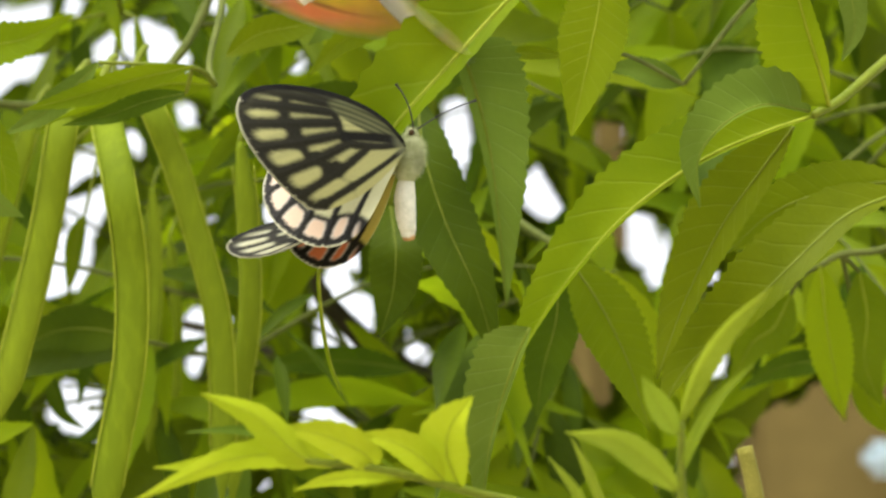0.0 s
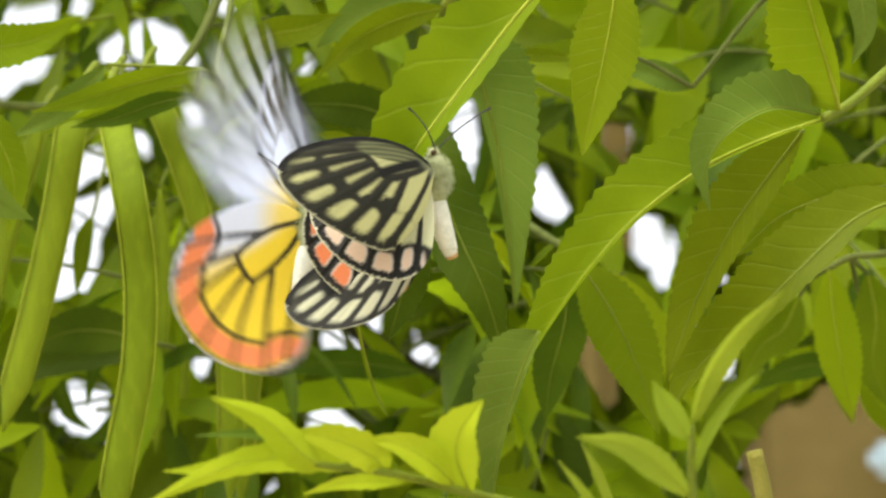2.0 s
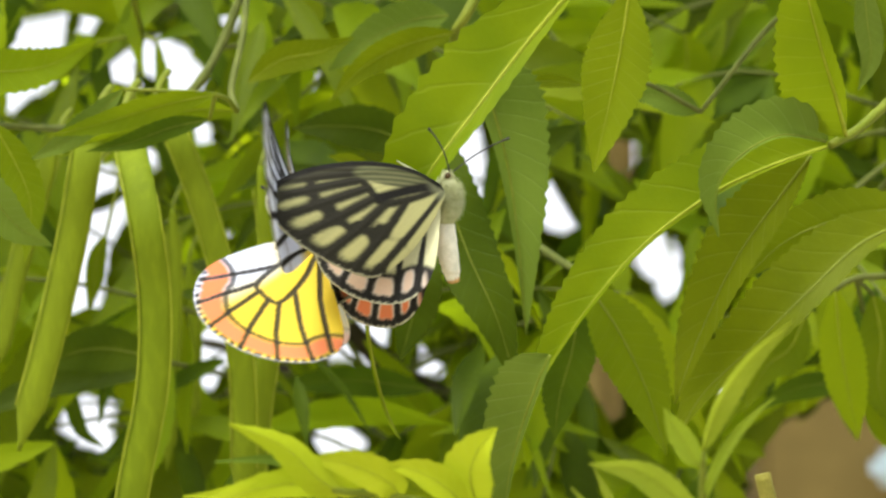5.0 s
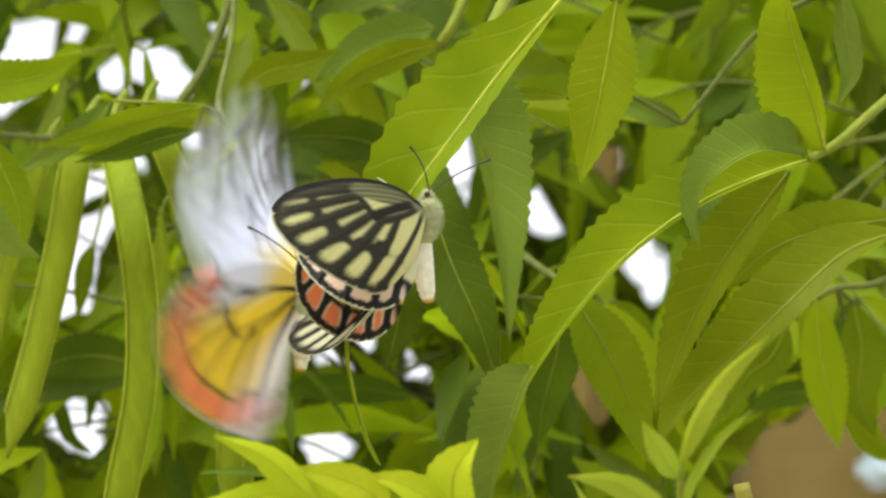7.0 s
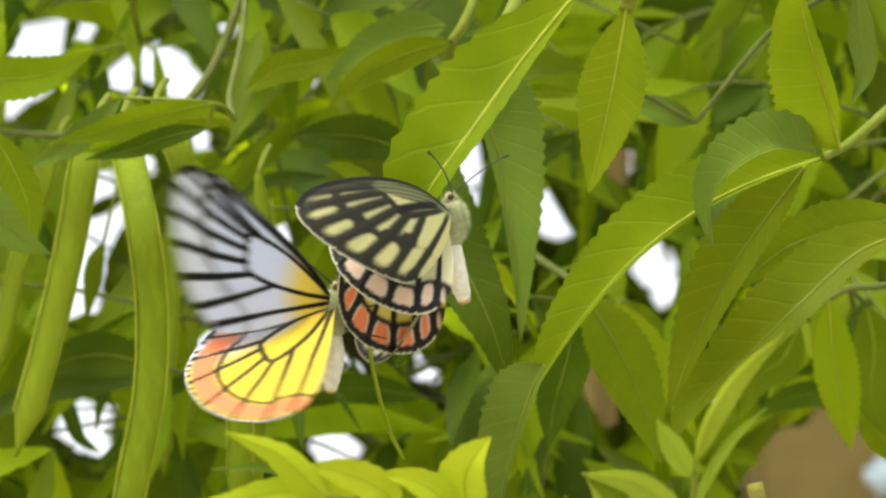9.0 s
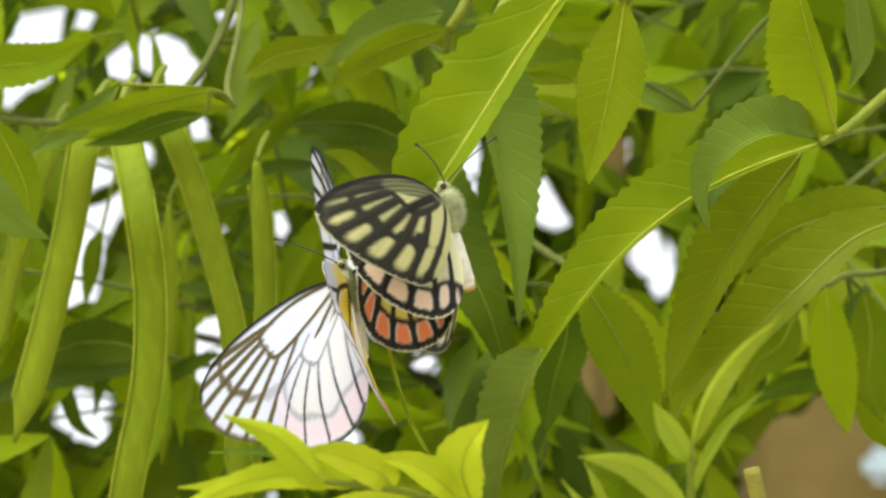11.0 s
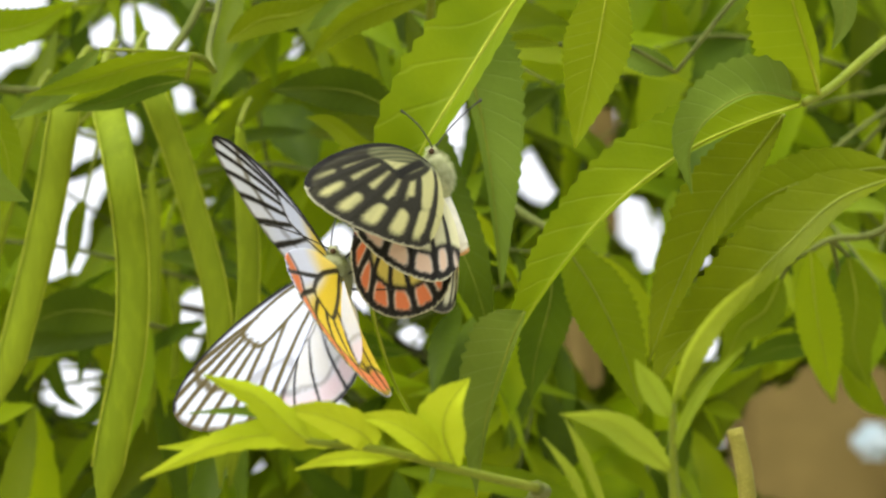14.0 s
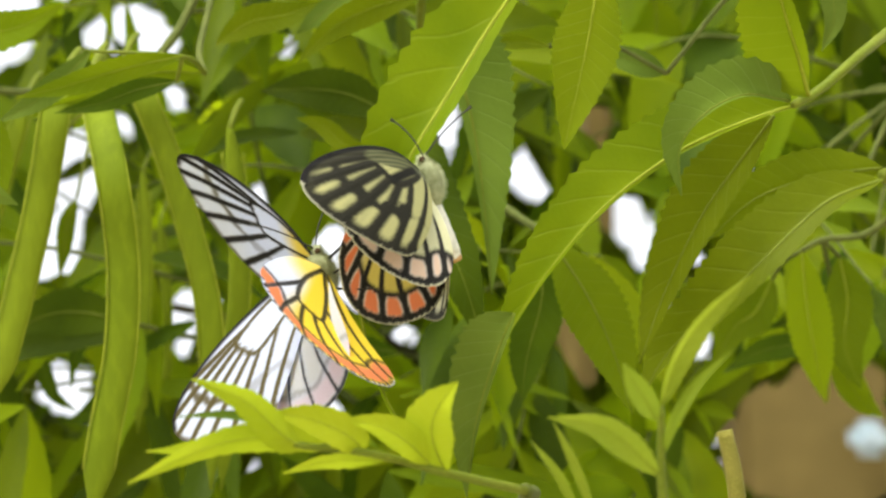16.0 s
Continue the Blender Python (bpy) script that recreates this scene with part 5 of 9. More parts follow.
def wing(name, kind, sex, mirrored, parent, label):
    """A thin curved wing of two skins, upper and under side, each with its own pattern, and raised veins between."""
    shape = outline((FORE_FULL if sex == "female" else FORE) if kind == "fore" else HIND, 22)
    lines = veins_of(kind)
    n = len(shape) - 1
    rings = 64
    first, last = (5 * 22, 10 * 22) if kind == "fore" else (3 * 22, 9 * 22)
    edge, rim = shape[first:last + 1], shape[:first + 1]
    hub = np.array((1.5, 0.2)) if kind == "fore" else np.array((2.0, -1.2))
    fr = np.linspace(0, 1, rings + 1)[1:] ** 0.75
    pts = [hub[None]] + [hub + (shape[:-1] - hub) * s for s in fr]
    p2 = np.concatenate(pts)
    span = 41.0 if kind == "fore" else 28.0
    r = np.linalg.norm(p2, axis=1) / span
    dv = np.min([line_dist(p2, v) for v in lines], axis=0)
    camber = 2.2 * np.sin(np.clip(r, 0, 1.1) * 2.6) * 0.6 - 1.6 * r ** 3 + 0.16 * np.exp(-(dv / 0.4) ** 2)
    rs = np.random.RandomState(7)
    thick = 0.07
    if sex == "female":  # her lowered wings arch down towards the tip
        bend = 2.4 * np.sin(np.clip(r, 0, 1.1) * 2.6) - 10.0 * r ** 2.2 - 0.006 * p2[:, 1] ** 2 if kind == "fore" else camber - 2.0 * r ** 2.2
        camber = bend + 0.14 * np.exp(-(dv / 0.5) ** 2)
    if kind == "hind":
        camber = camber - 0.55
    sx = -1 if mirrored else 1
    m = len(p2)
    up = np.stack([p2[:, 0] * sx, p2[:, 1], camber + thick], 1)
    lo = np.stack([p2[:, 0] * sx, p2[:, 1], camber - thick], 1)
    size = (0.92 if kind == "fore" else 0.85) if sex == "female" else 1.0
    verts = np.concatenate([up, lo]) / 1000 * size
    faces = []
    for k in range(n):
        faces.append((0, 1 + k, 1 + (k + 1) % n))
    for j in range(rings - 1):
        a, b = 1 + j * n, 1 + (j + 1) * n
        for k in range(n):
            q = (k + 1) % n
            faces.append((a + k, b + k, b + q, a + q))
    rev = [tuple(i + m for i in fc[::-1]) for fc in faces]
    o = 1 + (rings - 1) * n
    band = [(o + k, o + m + k, o + m + (k + 1) % n, o + (k + 1) % n) for k in range(n)]
    allf = faces + rev + band
    if mirrored:
        allf = [fc[::-1] for fc in allf]
    me = bpy.data.meshes.new(name)
    me.from_pydata(verts.tolist(), [], allf)
    cols = np.concatenate([wing_colours(kind, sex, True, p2, lines, edge, rim), wing_colours(kind, sex, False, p2, lines, edge, rim)])
    at = me.color_attributes.new("pattern", "FLOAT_COLOR", "POINT")
    at.data.foreach_set("color", np.concatenate([cols, np.ones((2 * m, 1))], 1).ravel())
    me.polygons.foreach_set("use_smooth", [True] * len(me.polygons))
    me.materials.append(WING if kind == "fore" or (sex == "male" and mirrored) else WING_DENSE)
    ob = new(name, me)
    ob.parent = parent
    ob["label"] = label
    return ob


def blob(bm, spots, sides=14, slot=0):
    """A round body lofted through (place, radius) rings."""
    pts = [Vector(p) / 1000 for p, _ in spots]
    rad = [r / 1000 for _, r in spots]
    k = len(pts) - 1
    dense = spline(pts, k * 5)

    def rr(u):
        x = u * k
        i = min(int(x), k - 1)
        s = x - i
        s = s * s * (3 - 2 * s)
        return rad[i] * (1 - s) + rad[i + 1] * s
    tube(bm, dense, rr, sides, slot)


def hairs(bm, centre, size, count, length, slot=1, seed=1):
    """Short fur standing off a rounded body."""
    rnd = random.Random(seed)
    for _ in range(count):
        d = Vector((rnd.gauss(0, 1), rnd.gauss(0, 1), rnd.gauss(0, 1))).normalized()
        p = Vector((centre[0] + d.x * size[0], centre[1] + d.y * size[1], centre[2] + d.z * size[2])) / 1000
        d = (d + Vector((rnd.gauss(0, 0.35), rnd.gauss(-0.3, 0.35), rnd.gauss(0, 0.35)))).normalized()
        s = d.orthogonal().normalized() * 0.00007
        e = p + d * length * rnd.uniform(0.6, 1.2) / 1000
        bm.faces.new([bm.verts.new(q) for q in (p - s, p + s, e)]).material_index = slot


def butterfly(sex, label, raised, limbs):
    """Body axis along y, head forward, back upward; raised is how far the abdomen bends up, limbs where the feet hold."""
    b = thing("butterfly", (0, 0, 0), label, "butterfly", group="courting butterflies")
    bm = bmesh.new()
    blob(bm, [((0, 4.3, -0.2), 0.6), ((0, 3.6, 0), 1.7), ((0, 1.6, 0.1), 2.3), ((0, -1.4, 0.1), 2.4), ((0, -3.8, 0), 1.8), ((0, -4.8, 0), 0.9)])
    hairs(bm, (0, 0.2, 0.1), (2.15, 3.7, 2.2), 2600, 1.6, 0, 2)
    part("thorax", bm, FUR, b, "pale furry thorax")
    bm = bmesh.new()
    blob(bm, [((0, 3.6, -0.1), 0.5), ((0, 4.2, -0.1), 1.05), ((0, 5.1, -0.2), 1.1), ((0, 5.9, -0.4), 0.5)], 12)
    hairs(bm, (0, 4.6, -0.2), (0.95, 1.1, 0.95), 420, 0.8, 0, 4)
    head = part("head", bm, FUR, b)
    for s in (-1, 1):
        bm = bmesh.new()
        bmesh.ops.create_uvsphere(bm, u_segments=12, v_segments=8, radius=0.00062)
        bmesh.ops.translate(bm, verts=bm.verts, vec=(s * 0.00092, 0.0049, -0.0002))
        part("eye", bm, EYE, head, "dark brown eye")
        bm = bmesh.new()
        tip = Vector((-2.5, 13.5, -4.5)) if s < 0 else Vector((3.0, 13.0, 11.0))
        root = Vector((s * 0.5, 5.3, 0.2))
        bow = Vector((s * 0.6, 0.9, 0.3))
        pts = spline([q / 1000 for q in (root, root.lerp(tip, 0.35) + bow, root.lerp(tip, 0.7) + bow * 0.8, tip)], 16)
        tube(bm, pts, lambda u: 0.00016 + 0.00018 * max(0, (u - 0.84) / 0.16), 6)
        part("antenna", bm, CHITIN, b, "thin dark clubbed antenna")
    bm = bmesh.new()
    r = raised
    blob(bm, [((0, -3.6, 0), 1.2), ((0, -5, 0.2), 1.75), ((0, -7.5, 1.0 * r), 2.05), ((0, -10.2, 2.4 * r), 2.0), ((0, -12.8, 4.2 * r), 1.7), ((0, -14.6, 5.6 * r), 1.25)])
    for v in bm.verts:
        v.co *= 1 + 0.02 * math.sin(v.co.y * 4200)
    abdomen = part("abdomen", bm, BELLY, b, "cream ringed abdomen")
    bm = bmesh.new()
    blob(bm, [((0, -14.5, 5.5 * r), 1.3), ((0, -15.1, 5.9 * r), 1.15), ((0, -15.4, 6.1 * r), 0.6)], 12)
    part("abdomen_tip", bm, TIP, abdomen, "tawny tip")
    for s in (-1, 1):
        for k, (y, f) in enumerate(limbs):
            bm = bmesh.new()
            pts = spline([Vector(q) / 1000 for q in ((s * 1.0, y, -2.0), (s * 3.0, y + f * 0.35, -4.4), (s * 2.4, y + f * 0.7, -7.5), (s * 1.0, y + f, -10.0))], 9)
            tube(bm, pts, lambda u: 0.00026 - 0.00016 * u, 6)
            part("leg", bm, CHITIN if sex == "male" else FUR, b)
    return b


female = butterfly("female", "female jezebel butterfly, black and cream wings lowered, clinging to a leaf", 0.4, [(3, 4), (0, 1), (-3, -3)])
male = butterfly("male", "male jezebel butterfly, white black-veined wings with yellow and orange undersides", 0.15, [(3, 4), (0, 2), (-3, -2)])
UP = "black wing with cream streaks"
female_forewing = wing("forewing", "fore", "female", True, female, UP)
female_hindwing = wing("hindwing", "hind", "female", True, female, "cream wing with black band and pink spots")
female_far_forewing = wing("forewing", "fore", "female", False, female, UP)
female_far_hindwing = wing("hindwing", "hind", "female", False, female, "yellow wing with black veins and orange spots")
male_forewing = wing("forewing", "fore", "male", False, male, "white wing with black veins")
male_hindwing = wing("hindwing", "hind", "male", False, male, "yellow wing with orange spots along the edge")
male_far_forewing = wing("forewing", "fore", "male", True, male, "white wing with black veins")
male_far_hindwing = wing("hindwing", "hind", "male", True, male, "white wing with faint pink margin")


# ---- movement ----
def motions():
    walk(male, [
        (0.000, pose(-0.01717, 0.50504, 1.78591, 50.00, 14.00, -90.00)), (0.033, pose(-0.01717, 0.50504, 1.78591, 50.00, 14.00, -90.00)),
        (0.100, pose(-0.03914, 0.50671, 1.77889, 59.97, 13.99, -90.00)), (0.200, pose(-0.06834, 0.50588, 1.78192, 69.94, 13.98, -90.01)),
        (0.300, pose(-0.09754, 0.50661, 1.77869, 79.91, 13.97, -90.01)), (0.400, pose(-0.10192, 0.51126, 1.75970, 89.87, 13.96, -90.01)),
        (0.467, pose(-0.08902, 0.51512, 1.74382, 99.84, 13.95, -90.01)), (0.500, pose(-0.08902, 0.51512, 1.74382, 99.84, 13.95, -90.01)),
        (0.533, pose(-0.08902, 0.51512, 1.74382, 99.84, 13.95, -90.01)), (0.600, pose(-0.07747, 0.51692, 1.73795, 109.86, 13.96, -90.00)),
        (0.700, pose(-0.06048, 0.51921, 1.73014, 89.88, 13.97, -89.99)), (0.800, pose(-0.06431, 0.52129, 1.72321, 104.90, 13.98, -89.97)),
        (0.900, pose(-0.05027, 0.51887, 1.73435, 89.92, 14.00, -89.96)), (0.967, pose(-0.05493, 0.48539, 1.73070, 69.94, 14.01, -89.95)),
        (1.000, pose(-0.05493, 0.48539, 1.73070, 69.94, 14.01, -89.95)), (1.033, pose(-0.05493, 0.48539, 1.73070, 69.94, 14.01, -89.95)),
        (1.100, pose(-0.04311, 0.51688, 1.74373, 109.97, 14.03, -89.93)), (1.200, pose(-0.03242, 0.51743, 1.74156, 90.00, 14.05, -89.92)),
        (1.300, pose(-0.02929, 0.51758, 1.74097, 90.03, 14.07, -89.90)), (1.400, pose(-0.02659, 0.52010, 1.73094, 85.06, 14.09, -89.88)),
        (1.467, pose(-0.02235, 0.48897, 1.71658, 82.09, 14.11, -89.87)), (1.500, pose(-0.02235, 0.48897, 1.71658, 82.09, 14.11, -89.87)),
        (1.533, pose(-0.02235, 0.48897, 1.71658, 82.09, 14.11, -89.87)), (1.600, pose(-0.02399, 0.52328, 1.71756, 82.09, 14.08, -89.87)),
        (1.700, pose(-0.02606, 0.52276, 1.71892, 90.09, 14.06, -89.87)), (1.800, pose(-0.02759, 0.51988, 1.72971, 90.09, 14.03, -89.88)),
        (1.900, pose(-0.02749, 0.51975, 1.72949, 95.09, 14.01, -89.88)), (1.967, pose(-0.02821, 0.53282, 1.73839, 85.09, 13.99, -89.89)),
        (2.000, pose(-0.02821, 0.53282, 1.73839, 85.09, 13.99, -89.89)), (2.033, pose(-0.02821, 0.53282, 1.73839, 85.09, 13.99, -89.89)),
        (2.100, pose(-0.02733, 0.51815, 1.73522, 100.10, 13.99, -89.89)), (2.200, pose(-0.02391, 0.52034, 1.72648, 90.11, 14.00, -89.90)),
        (2.300, pose(-0.02212, 0.52030, 1.72666, 85.12, 14.00, -89.90)), (2.400, pose(-0.02119, 0.52026, 1.72683, 85.13, 14.01, -89.90)),
        (2.467, pose(-0.02120, 0.50030, 1.72423, 82.15, 14.01, -89.91)), (2.500, pose(-0.02120, 0.50030, 1.72423, 82.15, 14.01, -89.91)),
        (2.533, pose(-0.02120, 0.50030, 1.72423, 82.15, 14.01, -89.91)), (2.600, pose(-0.02744, 0.51913, 1.73014, 100.11, 14.03, -89.89)),
        (2.700, pose(-0.03213, 0.51725, 1.73642, 105.08, 14.04, -89.87)), (2.800, pose(-0.03303, 0.51445, 1.74638, 90.04, 14.06, -89.85)),
        (2.900, pose(-0.02818, 0.51206, 1.75477, 115.01, 14.07, -89.83)), (2.933, pose(-0.02674, 0.51231, 1.75319, 52.49, 14.07, -89.82)),
        (2.967, pose(-0.02529, 0.51256, 1.75162, -10.03, 14.08, -89.82)), (3.000, pose(-0.02529, 0.51256, 1.75162, -10.03, 14.08, -89.82)),
        (3.033, pose(-0.02529, 0.51256, 1.75162, -10.03, 14.08, -89.82)), (3.067, pose(-0.02716, 0.51275, 1.75107, 55.00, 14.08, -89.81)),
        (3.100, pose(-0.02903, 0.51294, 1.75052, 120.02, 14.07, -89.81)), (3.200, pose(-0.02974, 0.51426, 1.74575, 110.06, 14.06, -89.81)),
        (3.300, pose(-0.03748, 0.51318, 1.75040, 110.10, 14.04, -89.81)), (3.400, pose(-0.03442, 0.51267, 1.75297, 120.15, 14.03, -89.81)),
        (3.467, pose(-0.02812, 0.51204, 1.75607, 50.19, 14.02, -89.81)), (3.500, pose(-0.02812, 0.51204, 1.75607, 50.19, 14.02, -89.81)),
        (3.533, pose(-0.02812, 0.51204, 1.75607, 50.19, 14.02, -89.81)), (3.600, pose(-0.02829, 0.51234, 1.75424, 105.17, 14.04, -89.80)),
        (3.700, pose(-0.02089, 0.51372, 1.74823, 110.16, 14.06, -89.79)), (3.800, pose(-0.02863, 0.51454, 1.74427, 105.14, 14.08, -89.79)),
        (3.900, pose(-0.03043, 0.51485, 1.74243, 105.13, 14.10, -89.78)), (3.967, pose(-0.02668, 0.46858, 1.73439, 120.11, 14.12, -89.77)),
        (4.000, pose(-0.02668, 0.46858, 1.73439, 120.11, 14.12, -89.77)), (4.033, pose(-0.02668, 0.46858, 1.73439, 120.11, 14.12, -89.77)),
        (4.100, pose(-0.03429, 0.51091, 1.75534, 110.12, 14.12, -89.78)), (4.200, pose(-0.04281, 0.51193, 1.74910, 100.13, 14.11, -89.80)),
        (4.300, pose(-0.04007, 0.51213, 1.74625, 97.63, 14.11, -89.81)), (4.400, pose(-0.03797, 0.51212, 1.74423, 95.14, 14.11, -89.82)),
        (4.500, pose(-0.03649, 0.51180, 1.74344, 92.65, 14.11, -89.83)), (4.600, pose(-0.03476, 0.51188, 1.74103, 90.15, 14.11, -89.84)),
        (4.700, pose(-0.03388, 0.51189, 1.73891, 90.16, 14.10, -89.85)), (4.800, pose(-0.03188, 0.51222, 1.73551, 90.16, 14.10, -89.86)),
        (4.900, pose(-0.02942, 0.51220, 1.73351, 90.17, 14.10, -89.87)), (5.000, pose(-0.02778, 0.51208, 1.73191, 90.18, 14.10, -89.88)),
        (5.100, pose(-0.02900, 0.51194, 1.73035, 90.18, 14.10, -89.89)), (5.200, pose(-0.03157, 0.51231, 1.72674, 90.19, 14.09, -89.90)),
        (5.300, pose(-0.03434, 0.51267, 1.72322, 90.20, 14.09, -89.91)), (5.400, pose(-0.03591, 0.51252, 1.72169, 90.20, 14.09, -89.92)),
        (5.500, pose(-0.03422, 0.51231, 1.72044, 90.21, 14.09, -89.94)), (5.600, pose(-0.03121, 0.51226, 1.71856, 90.22, 14.09, -89.95)),
        (5.700, pose(-0.02829, 0.51254, 1.71537, 90.22, 14.09, -89.96)), (5.800, pose(-0.02674, 0.51244, 1.71363, 90.23, 14.08, -89.97)),
        (5.900, pose(-0.02635, 0.51203, 1.71317, 90.24, 14.08, -89.98)), (6.000, pose(-0.02698, 0.51126, 1.71415, 90.24, 14.08, -89.99)),
        (6.100, pose(-0.02723, 0.51081, 1.71382, 90.25, 14.08, -90.00)), (6.200, pose(-0.02624, 0.51052, 1.71288, 90.25, 14.08, -90.01)),
        (6.300, pose(-0.02558, 0.50971, 1.71400, 90.26, 14.07, -90.02)), (6.400, pose(-0.02599, 0.50982, 1.71145, 90.27, 14.07, -90.03)),
        (6.467, pose(-0.02246, 0.50875, 1.71362, 90.27, 14.07, -90.04)), (6.500, pose(-0.02246, 0.50875, 1.71362, 90.27, 14.07, -90.04)),
        (6.533, pose(-0.02246, 0.50875, 1.71362, 90.27, 14.07, -90.04)), (6.600, pose(-0.02567, 0.50854, 1.71513, 90.27, 14.07, -90.05)),
        (6.700, pose(-0.02925, 0.50873, 1.71504, 95.26, 14.07, -90.06)), (6.800, pose(-0.03391, 0.50866, 1.71600, 90.25, 14.07, -90.07)),
        (6.900, pose(-0.03047, 0.50883, 1.71595, 90.25, 14.08, -90.08)), (6.967, pose(-0.02810, 0.52125, 1.72872, 90.24, 14.08, -90.09)),
        (7.000, pose(-0.02810, 0.52125, 1.72872, 90.24, 14.08, -90.09)), (7.033, pose(-0.02810, 0.52125, 1.72872, 90.24, 14.08, -90.09)),
        (7.100, pose(-0.02666, 0.50710, 1.72423, 90.29, 14.07, -90.09)), (7.300, pose(-0.02968, 0.50670, 1.72724, 90.39, 14.06, -90.11)),
        (7.467, pose(-0.03095, 0.46965, 1.72556, 90.49, 14.05, -90.12)), (7.500, pose(-0.03095, 0.46965, 1.72556, 90.49, 14.05, -90.12)),
        (7.533, pose(-0.03095, 0.46965, 1.72556, 90.49, 14.05, -90.12)), (7.700, pose(-0.03280, 0.50379, 1.74007, 105.42, 14.10, -90.10)),
        (7.800, pose(-0.03244, 0.50713, 1.72664, 90.38, 14.12, -90.09)), (7.900, pose(-0.02457, 0.50861, 1.72059, 85.34, 14.14, -90.08)),
        (7.967, pose(-0.02151, 0.47986, 1.71180, 85.30, 14.17, -90.07)), (8.000, pose(-0.02151, 0.47986, 1.71180, 85.30, 14.17, -90.07)),
        (8.033, pose(-0.02151, 0.47986, 1.71180, 85.30, 14.17, -90.07)), (8.100, pose(-0.02111, 0.51006, 1.71659, 85.33, 14.18, -90.05)),
        (8.200, pose(-0.02661, 0.50869, 1.72388, 90.35, 14.18, -90.02)), (8.300, pose(-0.02726, 0.50678, 1.73329, 105.38, 14.19, -89.99)),
        (8.467, pose(-0.02556, 0.52261, 1.73559, 90.43, 14.21, -89.93)), (8.500, pose(-0.02556, 0.52261, 1.73559, 90.43, 14.21, -89.93)),
        (8.533, pose(-0.02556, 0.52261, 1.73559, 90.43, 14.21, -89.93)), (8.600, pose(-0.02294, 0.51061, 1.72162, 90.43, 14.20, -89.94)),
        (8.700, pose(-0.02247, 0.51098, 1.71992, 90.43, 14.19, -89.94)), (8.800, pose(-0.02328, 0.51089, 1.72003, 90.43, 14.19, -89.94)),
        (8.900, pose(-0.02390, 0.51043, 1.72159, 90.43, 14.18, -89.94)), (9.000, pose(-0.02386, 0.51031, 1.72184, 90.43, 14.17, -89.94)),
        (9.100, pose(-0.02340, 0.51047, 1.72098, 90.43, 14.17, -89.94)), (9.200, pose(-0.02387, 0.51018, 1.72186, 90.43, 14.16, -89.95)),
        (9.300, pose(-0.02285, 0.51006, 1.72210, 90.03, 14.15, -89.95)), (9.400, pose(-0.02321, 0.50966, 1.72343, 89.62, 14.14, -89.95)),
        (9.500, pose(-0.02370, 0.50963, 1.72331, 89.22, 14.14, -89.95)), (9.600, pose(-0.02378, 0.50982, 1.72233, 88.82, 14.13, -89.95)),
        (9.700, pose(-0.02268, 0.50952, 1.72330, 88.42, 14.12, -89.95)), (9.800, pose(-0.02245, 0.50939, 1.72355, 88.02, 14.12, -89.96)),
        (10.200, pose(-0.02256, 0.50912, 1.72368, 86.42, 14.09, -89.96)), (10.800, pose(-0.02113, 0.50813, 1.72280, 104.41, 14.03, -89.98)),
        (11.000, pose(-0.02113, 0.50813, 1.72280, 104.41, 14.03, -89.98)), (11.500, pose(-0.02066, 0.51003, 1.72127, 104.33, 13.94, -90.02)),
        (12.000, pose(-0.02021, 0.50951, 1.72050, 104.30, 13.79, -90.04)), (12.500, pose(-0.01982, 0.50950, 1.71967, 104.15, 13.73, -90.10)),
        (13.000, pose(-0.01871, 0.50836, 1.71930, 104.25, 13.64, -90.16)), (13.500, pose(-0.01987, 0.50745, 1.72144, 104.27, 13.68, -90.21)),
        (14.000, pose(-0.01934, 0.51101, 1.71896, 104.10, 13.63, -90.17)), (14.500, pose(-0.02117, 0.51328, 1.72031, 104.15, 13.63, -90.03)),
        (15.000, pose(-0.02155, 0.51343, 1.72067, 104.16, 13.65, -90.08)), (15.500, pose(-0.02032, 0.51201, 1.72000, 104.15, 13.58, -90.22)),
        (16.000, pose(-0.02029, 0.51092, 1.71949, 104.00, 13.56, -90.25))])
